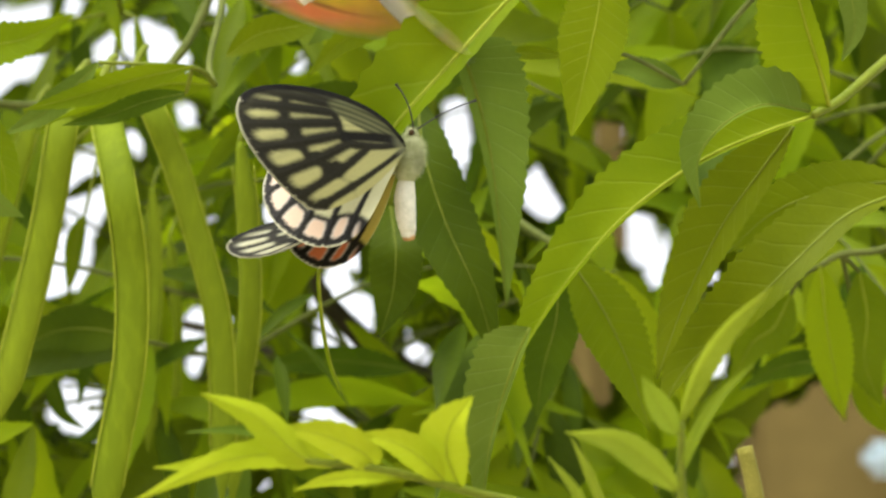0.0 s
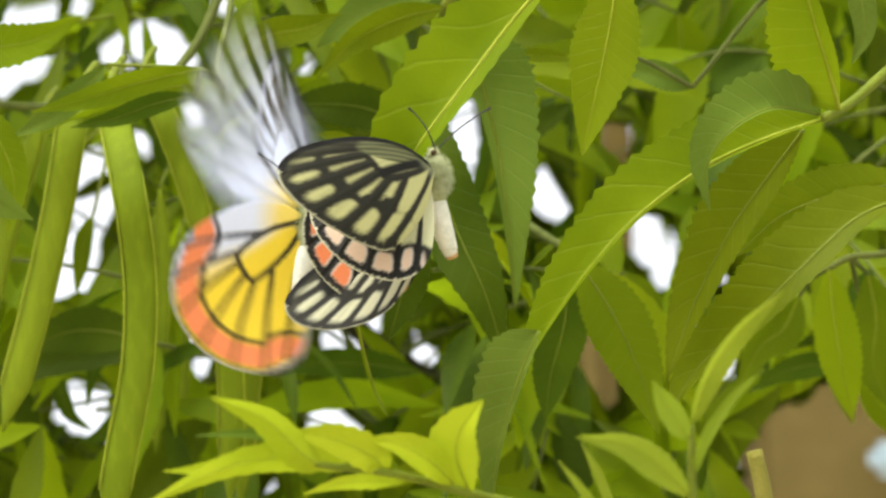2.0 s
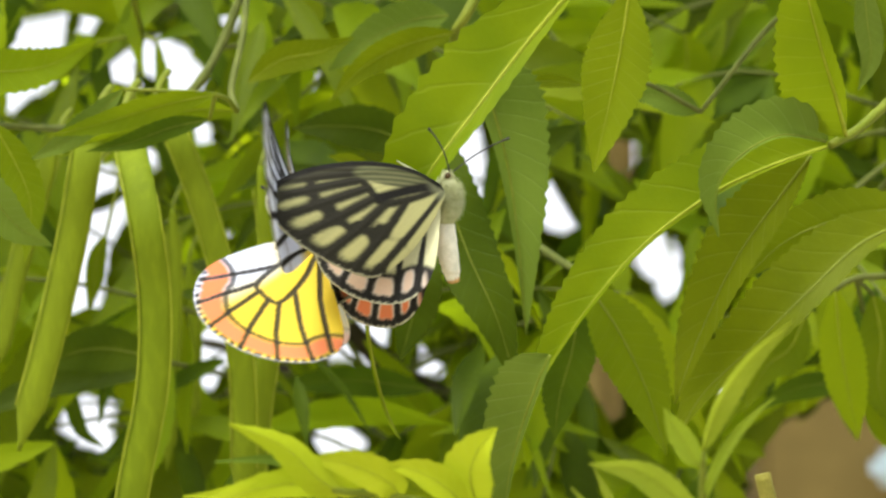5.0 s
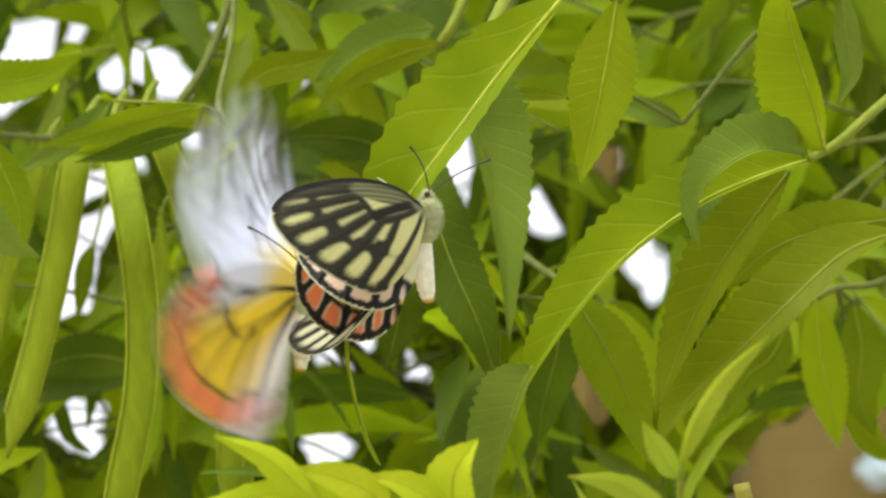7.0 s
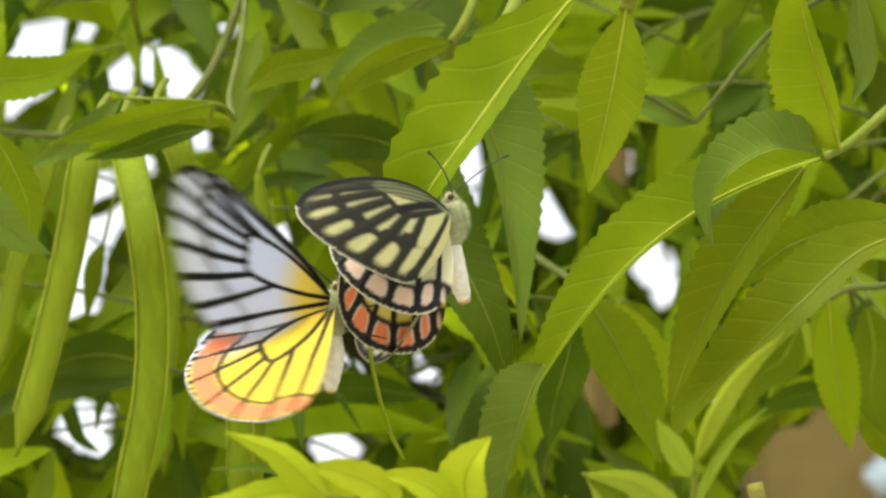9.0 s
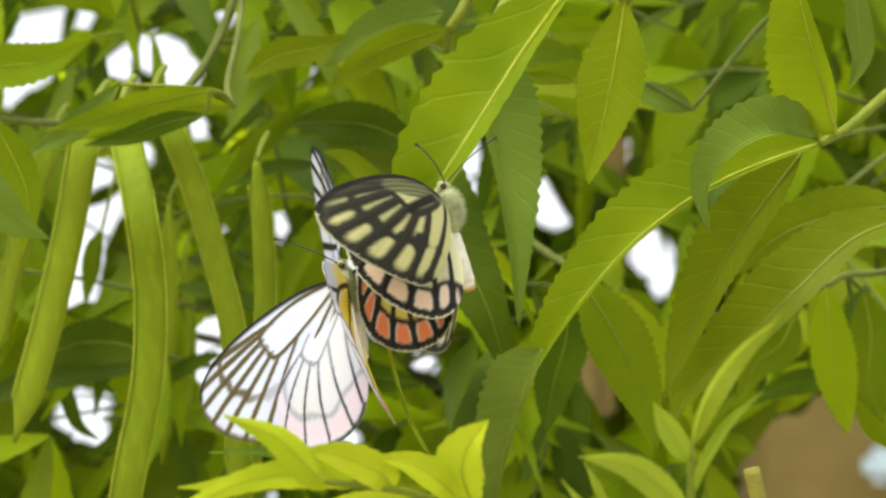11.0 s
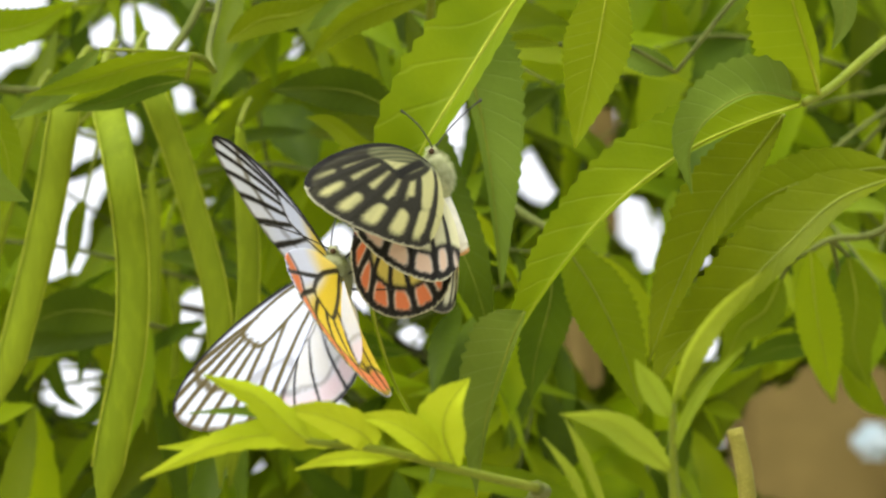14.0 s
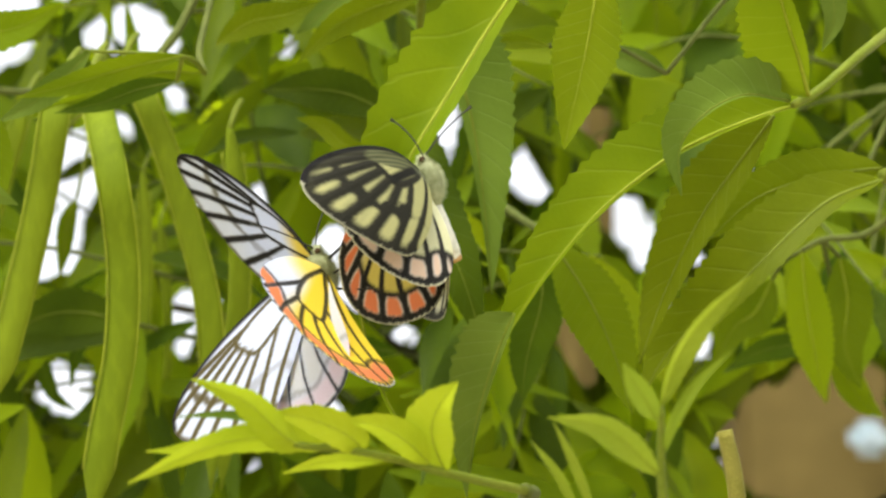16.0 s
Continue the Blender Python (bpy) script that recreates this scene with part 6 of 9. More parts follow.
    walk(male_forewing, [
        (0.000, pose(0.00130, 0.00280, 0.00020, 27.15, -25.08, -31.04)), (0.033, pose(0.00130, 0.00280, 0.00020, -17.03, -47.21, -22.04)),
        (0.100, pose(0.00130, 0.00280, 0.00020, -42.42, -75.75, 51.03)), (0.200, pose(0.00130, 0.00280, 0.00020, 5.62, -10.72, 11.23)),
        (0.300, pose(0.00130, 0.00280, 0.00020, -42.42, -75.75, 51.03)), (0.400, pose(0.00130, 0.00280, 0.00020, 5.62, -10.72, 11.23)),
        (0.467, pose(0.00130, 0.00280, 0.00020, -65.49, -59.19, 69.82)), (0.500, pose(0.00130, 0.00280, 0.00020, -13.63, -61.84, 23.92)),
        (0.533, pose(0.00130, 0.00280, 0.00020, 23.14, -47.69, -6.67)), (0.567, pose(0.00130, 0.00280, 0.00020, -5.19, -13.66, -21.73)),
        (0.600, pose(0.00130, 0.00280, 0.00020, -8.15, 24.86, -28.40)), (0.700, pose(0.00130, 0.00280, 0.00020, 5.62, -10.72, 11.23)),
        (0.800, pose(0.00130, 0.00280, 0.00020, 9.82, 28.81, -8.17)), (0.900, pose(0.00130, 0.00280, 0.00020, 5.62, -10.72, 11.23)),
        (0.933, pose(0.00130, 0.00280, 0.00020, -59.28, -19.75, 43.19)), (0.944, pose(0.00130, 0.00280, 0.00020, -107.98, -34.11, 101.95)),
        (0.956, pose(0.00130, 0.00280, 0.00020, -146.23, -5.84, 151.30)), (0.967, pose(0.00130, 0.00280, 0.00020, -156.00, 38.50, -176.26)),
        (1.000, pose(0.00130, 0.00280, 0.00020, -160.83, 14.25, 173.14)), (1.033, pose(0.00130, 0.00280, 0.00020, -161.12, -10.37, 164.73)),
        (1.040, pose(0.00130, 0.00280, 0.00020, -178.81, 32.32, 127.47)), (1.048, pose(0.00130, 0.00280, 0.00020, 123.47, 43.77, 56.16)),
        (1.055, pose(0.00130, 0.00280, 0.00020, 89.37, 8.70, 6.36)), (1.078, pose(0.00130, 0.00280, 0.00020, 48.09, -19.42, -1.66)),
        (1.100, pose(0.00130, 0.00280, 0.00020, -3.45, -44.85, 15.66)), (1.200, pose(0.00130, 0.00280, 0.00020, -13.63, -61.84, 23.92)),
        (1.300, pose(0.00130, 0.00280, 0.00020, -3.45, -44.85, 15.66)), (1.400, pose(0.00130, 0.00280, 0.00020, -3.45, -44.85, 15.66)),
        (1.467, pose(0.00130, 0.00280, 0.00020, -108.15, -75.22, 157.53)), (1.500, pose(0.00130, 0.00280, 0.00020, -103.05, -80.64, 154.89)),
        (1.533, pose(0.00130, 0.00280, 0.00020, -87.85, -85.90, 142.13)), (1.600, pose(0.00130, 0.00280, 0.00020, -3.45, -44.85, 15.66)),
        (1.700, pose(0.00130, 0.00280, 0.00020, -13.63, -61.84, 23.92)), (1.800, pose(0.00130, 0.00280, 0.00020, -3.45, -44.85, 15.66)),
        (1.900, pose(0.00130, 0.00280, 0.00020, -13.63, -61.84, 23.92)), (1.933, pose(0.00130, 0.00280, 0.00020, -137.70, -50.38, 170.59)),
        (1.967, pose(0.00130, 0.00280, 0.00020, -133.73, 8.82, -159.43)), (2.000, pose(0.00130, 0.00280, 0.00020, -117.88, -36.12, 143.37)),
        (2.033, pose(0.00130, 0.00280, 0.00020, -59.26, -33.82, 54.56)), (2.100, pose(0.00130, 0.00280, 0.00020, -3.45, -44.85, 15.66)),
        (2.200, pose(0.00130, 0.00280, 0.00020, -3.45, -44.85, 15.66)), (2.300, pose(0.00130, 0.00280, 0.00020, -3.45, -44.85, 15.66)),
        (2.400, pose(0.00130, 0.00280, 0.00020, -13.63, -61.84, 23.92)), (2.467, pose(0.00130, 0.00280, 0.00020, -122.02, -63.80, 100.56)),
        (2.500, pose(0.00130, 0.00280, 0.00020, -41.28, -55.43, 11.55)), (2.533, pose(0.00130, 0.00280, 0.00020, -23.34, -19.06, -16.29)),
        (2.600, pose(0.00130, 0.00280, 0.00020, -3.45, -44.85, 15.66)), (2.700, pose(0.00130, 0.00280, 0.00020, -13.63, -61.84, 23.92)),
        (2.800, pose(0.00130, 0.00280, 0.00020, 5.62, -10.72, 11.23)), (2.900, pose(0.00130, 0.00280, 0.00020, -3.45, -44.85, 15.66)),
        (2.967, pose(0.00130, 0.00280, 0.00020, -44.61, -40.22, 0.32)), (3.000, pose(0.00130, 0.00280, 0.00020, -78.02, -53.13, 25.10)),
        (3.033, pose(0.00130, 0.00280, 0.00020, -121.63, -52.44, 60.45)), (3.067, pose(0.00130, 0.00280, 0.00020, -35.66, -22.60, 4.58)),
        (3.100, pose(0.00130, 0.00280, 0.00020, 13.80, 28.48, 12.57)), (3.200, pose(0.00130, 0.00280, 0.00020, 13.80, 28.48, 12.57)),
        (3.250, pose(0.00130, 0.00280, 0.00020, 4.29, -17.10, 11.55)), (3.300, pose(0.00130, 0.00280, 0.00020, -13.63, -61.84, 23.92)),
        (3.400, pose(0.00130, 0.00280, 0.00020, -3.45, -44.85, 15.66)), (3.422, pose(0.00130, 0.00280, 0.00020, 44.68, -17.08, 4.76)),
        (3.445, pose(0.00130, 0.00280, 0.00020, 86.12, 9.31, 17.47)), (3.467, pose(0.00130, 0.00280, 0.00020, 135.56, 18.83, 46.02)),
        (3.500, pose(0.00130, 0.00280, 0.00020, -169.14, 7.02, 59.46)), (3.533, pose(0.00130, 0.00280, 0.00020, -116.83, -10.51, 57.73)),
        (3.567, pose(0.00130, 0.00280, 0.00020, -47.96, -5.32, 22.60)), (3.600, pose(0.00130, 0.00280, 0.00020, 13.80, 28.48, 12.57)),
        (3.650, pose(0.00130, 0.00280, 0.00020, 4.29, -17.10, 11.55)), (3.700, pose(0.00130, 0.00280, 0.00020, -13.63, -61.84, 23.92)),
        (3.750, pose(0.00130, 0.00280, 0.00020, 4.29, -17.10, 11.55)), (3.800, pose(0.00130, 0.00280, 0.00020, 13.80, 28.48, 12.57)),
        (3.850, pose(0.00130, 0.00280, 0.00020, 4.29, -17.10, 11.55)), (3.900, pose(0.00130, 0.00280, 0.00020, -13.63, -61.84, 23.92)),
        (3.922, pose(0.00130, 0.00280, 0.00020, -93.00, -31.90, 92.59)), (3.945, pose(0.00130, 0.00280, 0.00020, -118.67, 19.89, 100.13)),
        (3.956, pose(0.00130, 0.00280, 0.00020, -117.88, 33.81, 163.59)), (3.967, pose(0.00130, 0.00280, 0.00020, -101.55, 38.39, -123.63)),
        (4.000, pose(0.00130, 0.00280, 0.00020, -118.29, 29.29, -153.14)), (4.033, pose(0.00130, 0.00280, 0.00020, -127.35, 14.99, -176.69)),
        (4.044, pose(0.00130, 0.00280, 0.00020, -94.47, 70.08, -152.24)), (4.055, pose(0.00130, 0.00280, 0.00020, 37.69, 46.15, -27.29)),
        (4.066, pose(0.00130, 0.00280, 0.00020, 53.37, -10.84, -22.76)), (4.100, pose(0.00130, 0.00280, 0.00020, -3.45, -44.85, 15.66)),
        (4.200, pose(0.00130, 0.00280, 0.00020, 5.62, -10.72, 11.23)), (4.300, pose(0.00130, 0.00280, 0.00020, -3.45, -44.85, 15.66)),
        (4.400, pose(0.00130, 0.00280, 0.00020, 5.62, -10.72, 11.23)), (4.500, pose(0.00130, 0.00280, 0.00020, -13.63, -61.84, 23.92)),
        (4.600, pose(0.00130, 0.00280, 0.00020, -3.45, -44.85, 15.66)), (4.700, pose(0.00130, 0.00280, 0.00020, 5.62, -10.72, 11.23)),
        (4.800, pose(0.00130, 0.00280, 0.00020, -42.42, -75.75, 51.03)), (4.900, pose(0.00130, 0.00280, 0.00020, -3.45, -44.85, 15.66)),
        (5.000, pose(0.00130, 0.00280, 0.00020, 5.62, -10.72, 11.23)), (5.100, pose(0.00130, 0.00280, 0.00020, -13.63, -61.84, 23.92)),
        (5.200, pose(0.00130, 0.00280, 0.00020, -3.45, -44.85, 15.66)), (5.300, pose(0.00130, 0.00280, 0.00020, 5.62, -10.72, 11.23)),
        (5.400, pose(0.00130, 0.00280, 0.00020, -3.45, -44.85, 15.66)), (5.500, pose(0.00130, 0.00280, 0.00020, -3.45, -44.85, 15.66)),
        (5.600, pose(0.00130, 0.00280, 0.00020, 5.62, -10.72, 11.23)), (5.700, pose(0.00130, 0.00280, 0.00020, -13.63, -61.84, 23.92)),
        (5.800, pose(0.00130, 0.00280, 0.00020, -13.63, -61.84, 23.92)), (5.900, pose(0.00130, 0.00280, 0.00020, 5.62, -10.72, 11.23)),
        (6.000, pose(0.00130, 0.00280, 0.00020, -42.42, -75.75, 51.03)), (6.100, pose(0.00130, 0.00280, 0.00020, -3.45, -44.85, 15.66)),
        (6.200, pose(0.00130, 0.00280, 0.00020, -3.45, -44.85, 15.66)), (6.300, pose(0.00130, 0.00280, 0.00020, -3.45, -44.85, 15.66)),
        (6.400, pose(0.00130, 0.00280, 0.00020, 5.62, -10.72, 11.23)), (6.422, pose(0.00130, 0.00280, 0.00020, -38.30, -49.71, 31.18)),
        (6.445, pose(0.00130, 0.00280, 0.00020, -125.71, -49.57, 98.97)), (6.467, pose(0.00130, 0.00280, 0.00020, -178.35, -19.55, 161.23)),
        (6.500, pose(0.00130, 0.00280, 0.00020, -176.73, -61.52, 158.91)), (6.533, pose(0.00130, 0.00280, 0.00020, -6.62, -76.36, -11.78)),
        (6.600, pose(0.00130, 0.00280, 0.00020, 5.62, -10.72, 11.23)), (6.700, pose(0.00130, 0.00280, 0.00020, -3.45, -44.85, 15.66)),
        (6.800, pose(0.00130, 0.00280, 0.00020, 5.62, -10.72, 11.23)), (6.900, pose(0.00130, 0.00280, 0.00020, -3.45, -44.85, 15.66)),
        (6.934, pose(0.00130, 0.00280, 0.00020, -122.03, -65.69, 164.52)), (6.967, pose(0.00130, 0.00280, 0.00020, -127.61, -6.02, -152.05)),
        (7.000, pose(0.00130, 0.00280, 0.00020, -97.87, -37.31, 138.56)), (7.033, pose(0.00130, 0.00280, 0.00020, -55.95, -18.04, 60.33)),
        (7.066, pose(0.00130, 0.00280, 0.00020, -54.35, -41.11, 43.97)), (7.100, pose(0.00130, 0.00280, 0.00020, -3.45, -44.85, 15.66)),
        (7.300, pose(0.00130, 0.00280, 0.00020, 5.62, -10.72, 11.23)), (7.383, pose(0.00130, 0.00280, 0.00020, 64.51, 28.64, 10.73)),
        (7.467, pose(0.00130, 0.00280, 0.00020, 132.73, 54.60, 25.11)), (7.500, pose(0.00130, 0.00280, 0.00020, 149.08, 34.08, 47.99)),
        (7.533, pose(0.00130, 0.00280, 0.00020, 154.30, 11.08, 61.26)), (7.561, pose(0.00130, 0.00280, 0.00020, -164.48, 2.82, 79.68)),
        (7.589, pose(0.00130, 0.00280, 0.00020, -126.48, -15.19, 88.57)), (7.644, pose(0.00130, 0.00280, 0.00020, -78.54, -46.33, 67.60)),
        (7.700, pose(0.00130, 0.00280, 0.00020, -3.45, -44.85, 15.66)), (7.800, pose(0.00130, 0.00280, 0.00020, -13.63, -61.84, 23.92)),
        (7.900, pose(0.00130, 0.00280, 0.00020, -3.45, -44.85, 15.66)), (7.967, pose(0.00130, 0.00280, 0.00020, -134.78, -66.96, 155.16)),
        (8.000, pose(0.00130, 0.00280, 0.00020, -141.89, -53.37, 150.07)), (8.033, pose(0.00130, 0.00280, 0.00020, -148.95, -40.21, 143.96)),
        (8.066, pose(0.00130, 0.00280, 0.00020, -82.82, -71.48, 86.50)), (8.100, pose(0.00130, 0.00280, 0.00020, -3.45, -44.85, 15.66)),
        (8.200, pose(0.00130, 0.00280, 0.00020, -3.45, -44.85, 15.66)), (8.300, pose(0.00130, 0.00280, 0.00020, -3.45, -44.85, 15.66)),
        (8.384, pose(0.00130, 0.00280, 0.00020, -122.17, -63.23, 163.05)), (8.467, pose(0.00130, 0.00280, 0.00020, -127.37, -1.79, -154.61)),
        (8.500, pose(0.00130, 0.00280, 0.00020, -102.63, -35.50, 138.84)), (8.533, pose(0.00130, 0.00280, 0.00020, -58.60, -21.47, 58.69)),
        (8.600, pose(0.00130, 0.00280, 0.00020, -13.63, -61.84, 23.92)), (8.700, pose(0.00130, 0.00280, 0.00020, -3.45, -44.85, 15.66)),
        (8.800, pose(0.00130, 0.00280, 0.00020, -3.45, -44.85, 15.66)), (8.900, pose(0.00130, 0.00280, 0.00020, -13.63, -61.84, 23.92)),
        (9.000, pose(0.00130, 0.00280, 0.00020, -3.45, -44.85, 15.66)), (9.100, pose(0.00130, 0.00280, 0.00020, 5.62, -10.72, 11.23)),
        (9.200, pose(0.00130, 0.00280, 0.00020, -13.63, -61.84, 23.92)), (9.300, pose(0.00130, 0.00280, 0.00020, -13.63, -61.84, 23.92)),
        (9.400, pose(0.00130, 0.00280, 0.00020, -3.45, -44.85, 15.66)), (9.500, pose(0.00130, 0.00280, 0.00020, 5.62, -10.72, 11.23)),
        (9.600, pose(0.00130, 0.00280, 0.00020, -3.45, -44.85, 15.66)), (9.700, pose(0.00130, 0.00280, 0.00020, -3.45, -44.85, 15.66)),
        (9.800, pose(0.00130, 0.00280, 0.00020, -3.45, -44.85, 15.66)), (10.200, pose(0.00130, 0.00280, 0.00020, -13.63, -61.84, 23.92)),
        (10.500, pose(0.00130, 0.00280, 0.00020, -149.70, -57.70, 153.88)), (10.800, pose(0.00130, 0.00280, 0.00020, -168.89, -4.08, 164.95)),
        (11.000, pose(0.00130, 0.00280, 0.00020, -168.89, -4.08, 164.95)), (11.500, pose(0.00130, 0.00280, 0.00020, -170.33, -4.10, 164.31)),
        (12.000, pose(0.00130, 0.00280, 0.00020, -166.41, -5.37, 161.79)), (12.500, pose(0.00130, 0.00280, 0.00020, 174.92, -12.57, 162.12)),
        (13.000, pose(0.00130, 0.00280, 0.00020, 172.07, -15.73, 160.92)), (13.500, pose(0.00130, 0.00280, 0.00020, -172.39, -6.18, 162.29)),
        (14.000, pose(0.00130, 0.00280, 0.00020, 172.99, -22.12, 154.89)), (14.500, pose(0.00130, 0.00280, 0.00020, -171.41, -8.71, 157.36)),
        (15.000, pose(0.00130, 0.00280, 0.00020, -179.40, -14.52, 157.49)), (15.500, pose(0.00130, 0.00280, 0.00020, 164.02, -31.02, 159.25)),
        (16.000, pose(0.00130, 0.00280, 0.00020, 171.63, -29.61, 158.79))])
    walk(male_hindwing, [
        (0.000, pose(0.00130, 0.00130, -0.00020, 49.09, -31.59, -128.98)), (0.033, pose(0.00130, 0.00130, -0.00020, 3.45, -53.48, -74.13)),
        (0.067, pose(0.00130, 0.00130, -0.00020, 120.89, -76.36, -131.85)), (0.100, pose(0.00130, 0.00130, -0.00020, -148.73, -47.58, -161.30)),
        (0.200, pose(0.00130, 0.00130, -0.00020, 73.31, -64.75, -30.46)), (0.300, pose(0.00130, 0.00130, -0.00020, -148.73, -47.58, -161.30)),
        (0.400, pose(0.00130, 0.00130, -0.00020, 73.31, -64.75, -30.46)), (0.467, pose(0.00130, 0.00130, -0.00020, -136.64, -56.59, -172.13)),
        (0.500, pose(0.00130, 0.00130, -0.00020, -159.02, -61.73, -152.84)), (0.533, pose(0.00130, 0.00130, -0.00020, 174.23, -62.25, -129.12)),
        (0.567, pose(0.00130, 0.00130, -0.00020, 83.90, -63.40, -41.99)), (0.600, pose(0.00130, 0.00130, -0.00020, 52.96, -31.03, -14.62)),
        (0.700, pose(0.00130, 0.00130, -0.00020, 73.31, -64.75, -30.46)), (0.800, pose(0.00130, 0.00130, -0.00020, 113.52, -38.05, -13.69)),
        (0.900, pose(0.00130, 0.00130, -0.00020, 73.31, -64.75, -30.46)), (0.967, pose(0.00130, 0.00130, -0.00020, 9.47, -22.66, -27.95)),
        (1.000, pose(0.00130, 0.00130, -0.00020, 6.30, -27.70, -25.10)), (1.033, pose(0.00130, 0.00130, -0.00020, 2.65, -32.57, -21.77)),
        (1.067, pose(0.00130, 0.00130, -0.00020, 47.88, -70.51, -26.74)), (1.100, pose(0.00130, 0.00130, -0.00020, 172.65, -74.43, -126.32)),
        (1.200, pose(0.00130, 0.00130, -0.00020, -159.02, -61.73, -152.84)), (1.300, pose(0.00130, 0.00130, -0.00020, 172.65, -74.43, -126.32)),
        (1.400, pose(0.00130, 0.00130, -0.00020, 172.65, -74.43, -126.32)), (1.467, pose(0.00130, 0.00130, -0.00020, 168.74, -73.74, -133.58)),
        (1.500, pose(0.00130, 0.00130, -0.00020, 158.60, -72.97, -123.82)), (1.533, pose(0.00130, 0.00130, -0.00020, 149.54, -71.76, -115.13)),
        (1.600, pose(0.00130, 0.00130, -0.00020, 172.65, -74.43, -126.32)), (1.700, pose(0.00130, 0.00130, -0.00020, -159.02, -61.73, -152.84)),
        (1.800, pose(0.00130, 0.00130, -0.00020, 172.65, -74.43, -126.32)), (1.900, pose(0.00130, 0.00130, -0.00020, -159.02, -61.73, -152.84)),
        (1.933, pose(0.00130, 0.00130, -0.00020, 92.50, -75.85, -71.27)), (1.967, pose(0.00130, 0.00130, -0.00020, 59.09, -64.91, -59.52)),
        (2.000, pose(0.00130, 0.00130, -0.00020, 73.92, -76.27, -76.30)), (2.033, pose(0.00130, 0.00130, -0.00020, 137.12, -82.47, -141.40)),
        (2.100, pose(0.00130, 0.00130, -0.00020, 172.65, -74.43, -126.32)), (2.200, pose(0.00130, 0.00130, -0.00020, 172.65, -74.43, -126.32)),
        (2.300, pose(0.00130, 0.00130, -0.00020, 172.65, -74.43, -126.32)), (2.400, pose(0.00130, 0.00130, -0.00020, -159.02, -61.73, -152.84)),
        (2.467, pose(0.00130, 0.00130, -0.00020, 15.65, -73.86, -16.77)), (2.500, pose(0.00130, 0.00130, -0.00020, 30.05, -67.89, -28.52)),
        (2.533, pose(0.00130, 0.00130, -0.00020, 38.76, -61.29, -34.53)), (2.600, pose(0.00130, 0.00130, -0.00020, 172.65, -74.43, -126.32)),
        (2.700, pose(0.00130, 0.00130, -0.00020, -159.02, -61.73, -152.84)), (2.800, pose(0.00130, 0.00130, -0.00020, 73.31, -64.75, -30.46)),
        (2.900, pose(0.00130, 0.00130, -0.00020, 172.65, -74.43, -126.32)), (2.967, pose(0.00130, 0.00130, -0.00020, 45.34, -33.47, -6.89)),
        (3.000, pose(0.00130, 0.00130, -0.00020, 33.60, -42.63, 0.38)), (3.033, pose(0.00130, 0.00130, -0.00020, 18.22, -50.20, 11.58)),
        (3.100, pose(0.00130, 0.00130, -0.00020, 52.96, -31.03, -14.62)), (3.200, pose(0.00130, 0.00130, -0.00020, 52.96, -31.03, -14.62)),
        (3.250, pose(0.00130, 0.00130, -0.00020, 81.83, -69.59, -38.32)), (3.300, pose(0.00130, 0.00130, -0.00020, -159.02, -61.73, -152.84)),
        (3.400, pose(0.00130, 0.00130, -0.00020, 172.65, -74.43, -126.32)), (3.433, pose(0.00130, 0.00130, -0.00020, -44.66, -30.03, 85.80)),
        (3.467, pose(0.00130, 0.00130, -0.00020, -46.24, 42.67, 74.56)), (3.500, pose(0.00130, 0.00130, -0.00020, -2.92, 3.42, 93.30)),
        (3.533, pose(0.00130, 0.00130, -0.00020, 36.60, -37.54, 80.47)), (3.567, pose(0.00130, 0.00130, -0.00020, 46.71, -37.20, 31.60)),
        (3.600, pose(0.00130, 0.00130, -0.00020, 52.96, -31.03, -14.62)), (3.650, pose(0.00130, 0.00130, -0.00020, 81.83, -69.59, -38.32)),
        (3.700, pose(0.00130, 0.00130, -0.00020, -159.02, -61.73, -152.84)), (3.750, pose(0.00130, 0.00130, -0.00020, 81.83, -69.59, -38.32)),
        (3.800, pose(0.00130, 0.00130, -0.00020, 52.96, -31.03, -14.62)), (3.850, pose(0.00130, 0.00130, -0.00020, 81.83, -69.59, -38.32)),
        (3.900, pose(0.00130, 0.00130, -0.00020, -159.02, -61.73, -152.84)), (3.933, pose(0.00130, 0.00130, -0.00020, 2.35, -63.96, 15.80)),
        (3.967, pose(0.00130, 0.00130, -0.00020, -32.69, -17.27, -1.90)), (4.000, pose(0.00130, 0.00130, -0.00020, -54.19, -30.78, 10.27)),
        (4.033, pose(0.00130, 0.00130, -0.00020, -81.63, -38.50, 29.38)), (4.066, pose(0.00130, 0.00130, -0.00020, -38.82, -71.99, 42.86)),
        (4.100, pose(0.00130, 0.00130, -0.00020, 172.65, -74.43, -126.32)), (4.200, pose(0.00130, 0.00130, -0.00020, 73.31, -64.75, -30.46)),
        (4.300, pose(0.00130, 0.00130, -0.00020, 172.65, -74.43, -126.32)), (4.400, pose(0.00130, 0.00130, -0.00020, 73.31, -64.75, -30.46)),
        (4.500, pose(0.00130, 0.00130, -0.00020, -159.02, -61.73, -152.84)), (4.600, pose(0.00130, 0.00130, -0.00020, 172.65, -74.43, -126.32)),
        (4.700, pose(0.00130, 0.00130, -0.00020, 73.31, -64.75, -30.46)), (4.800, pose(0.00130, 0.00130, -0.00020, -148.73, -47.58, -161.30)),
        (4.900, pose(0.00130, 0.00130, -0.00020, 172.65, -74.43, -126.32)), (5.000, pose(0.00130, 0.00130, -0.00020, 73.31, -64.75, -30.46)),
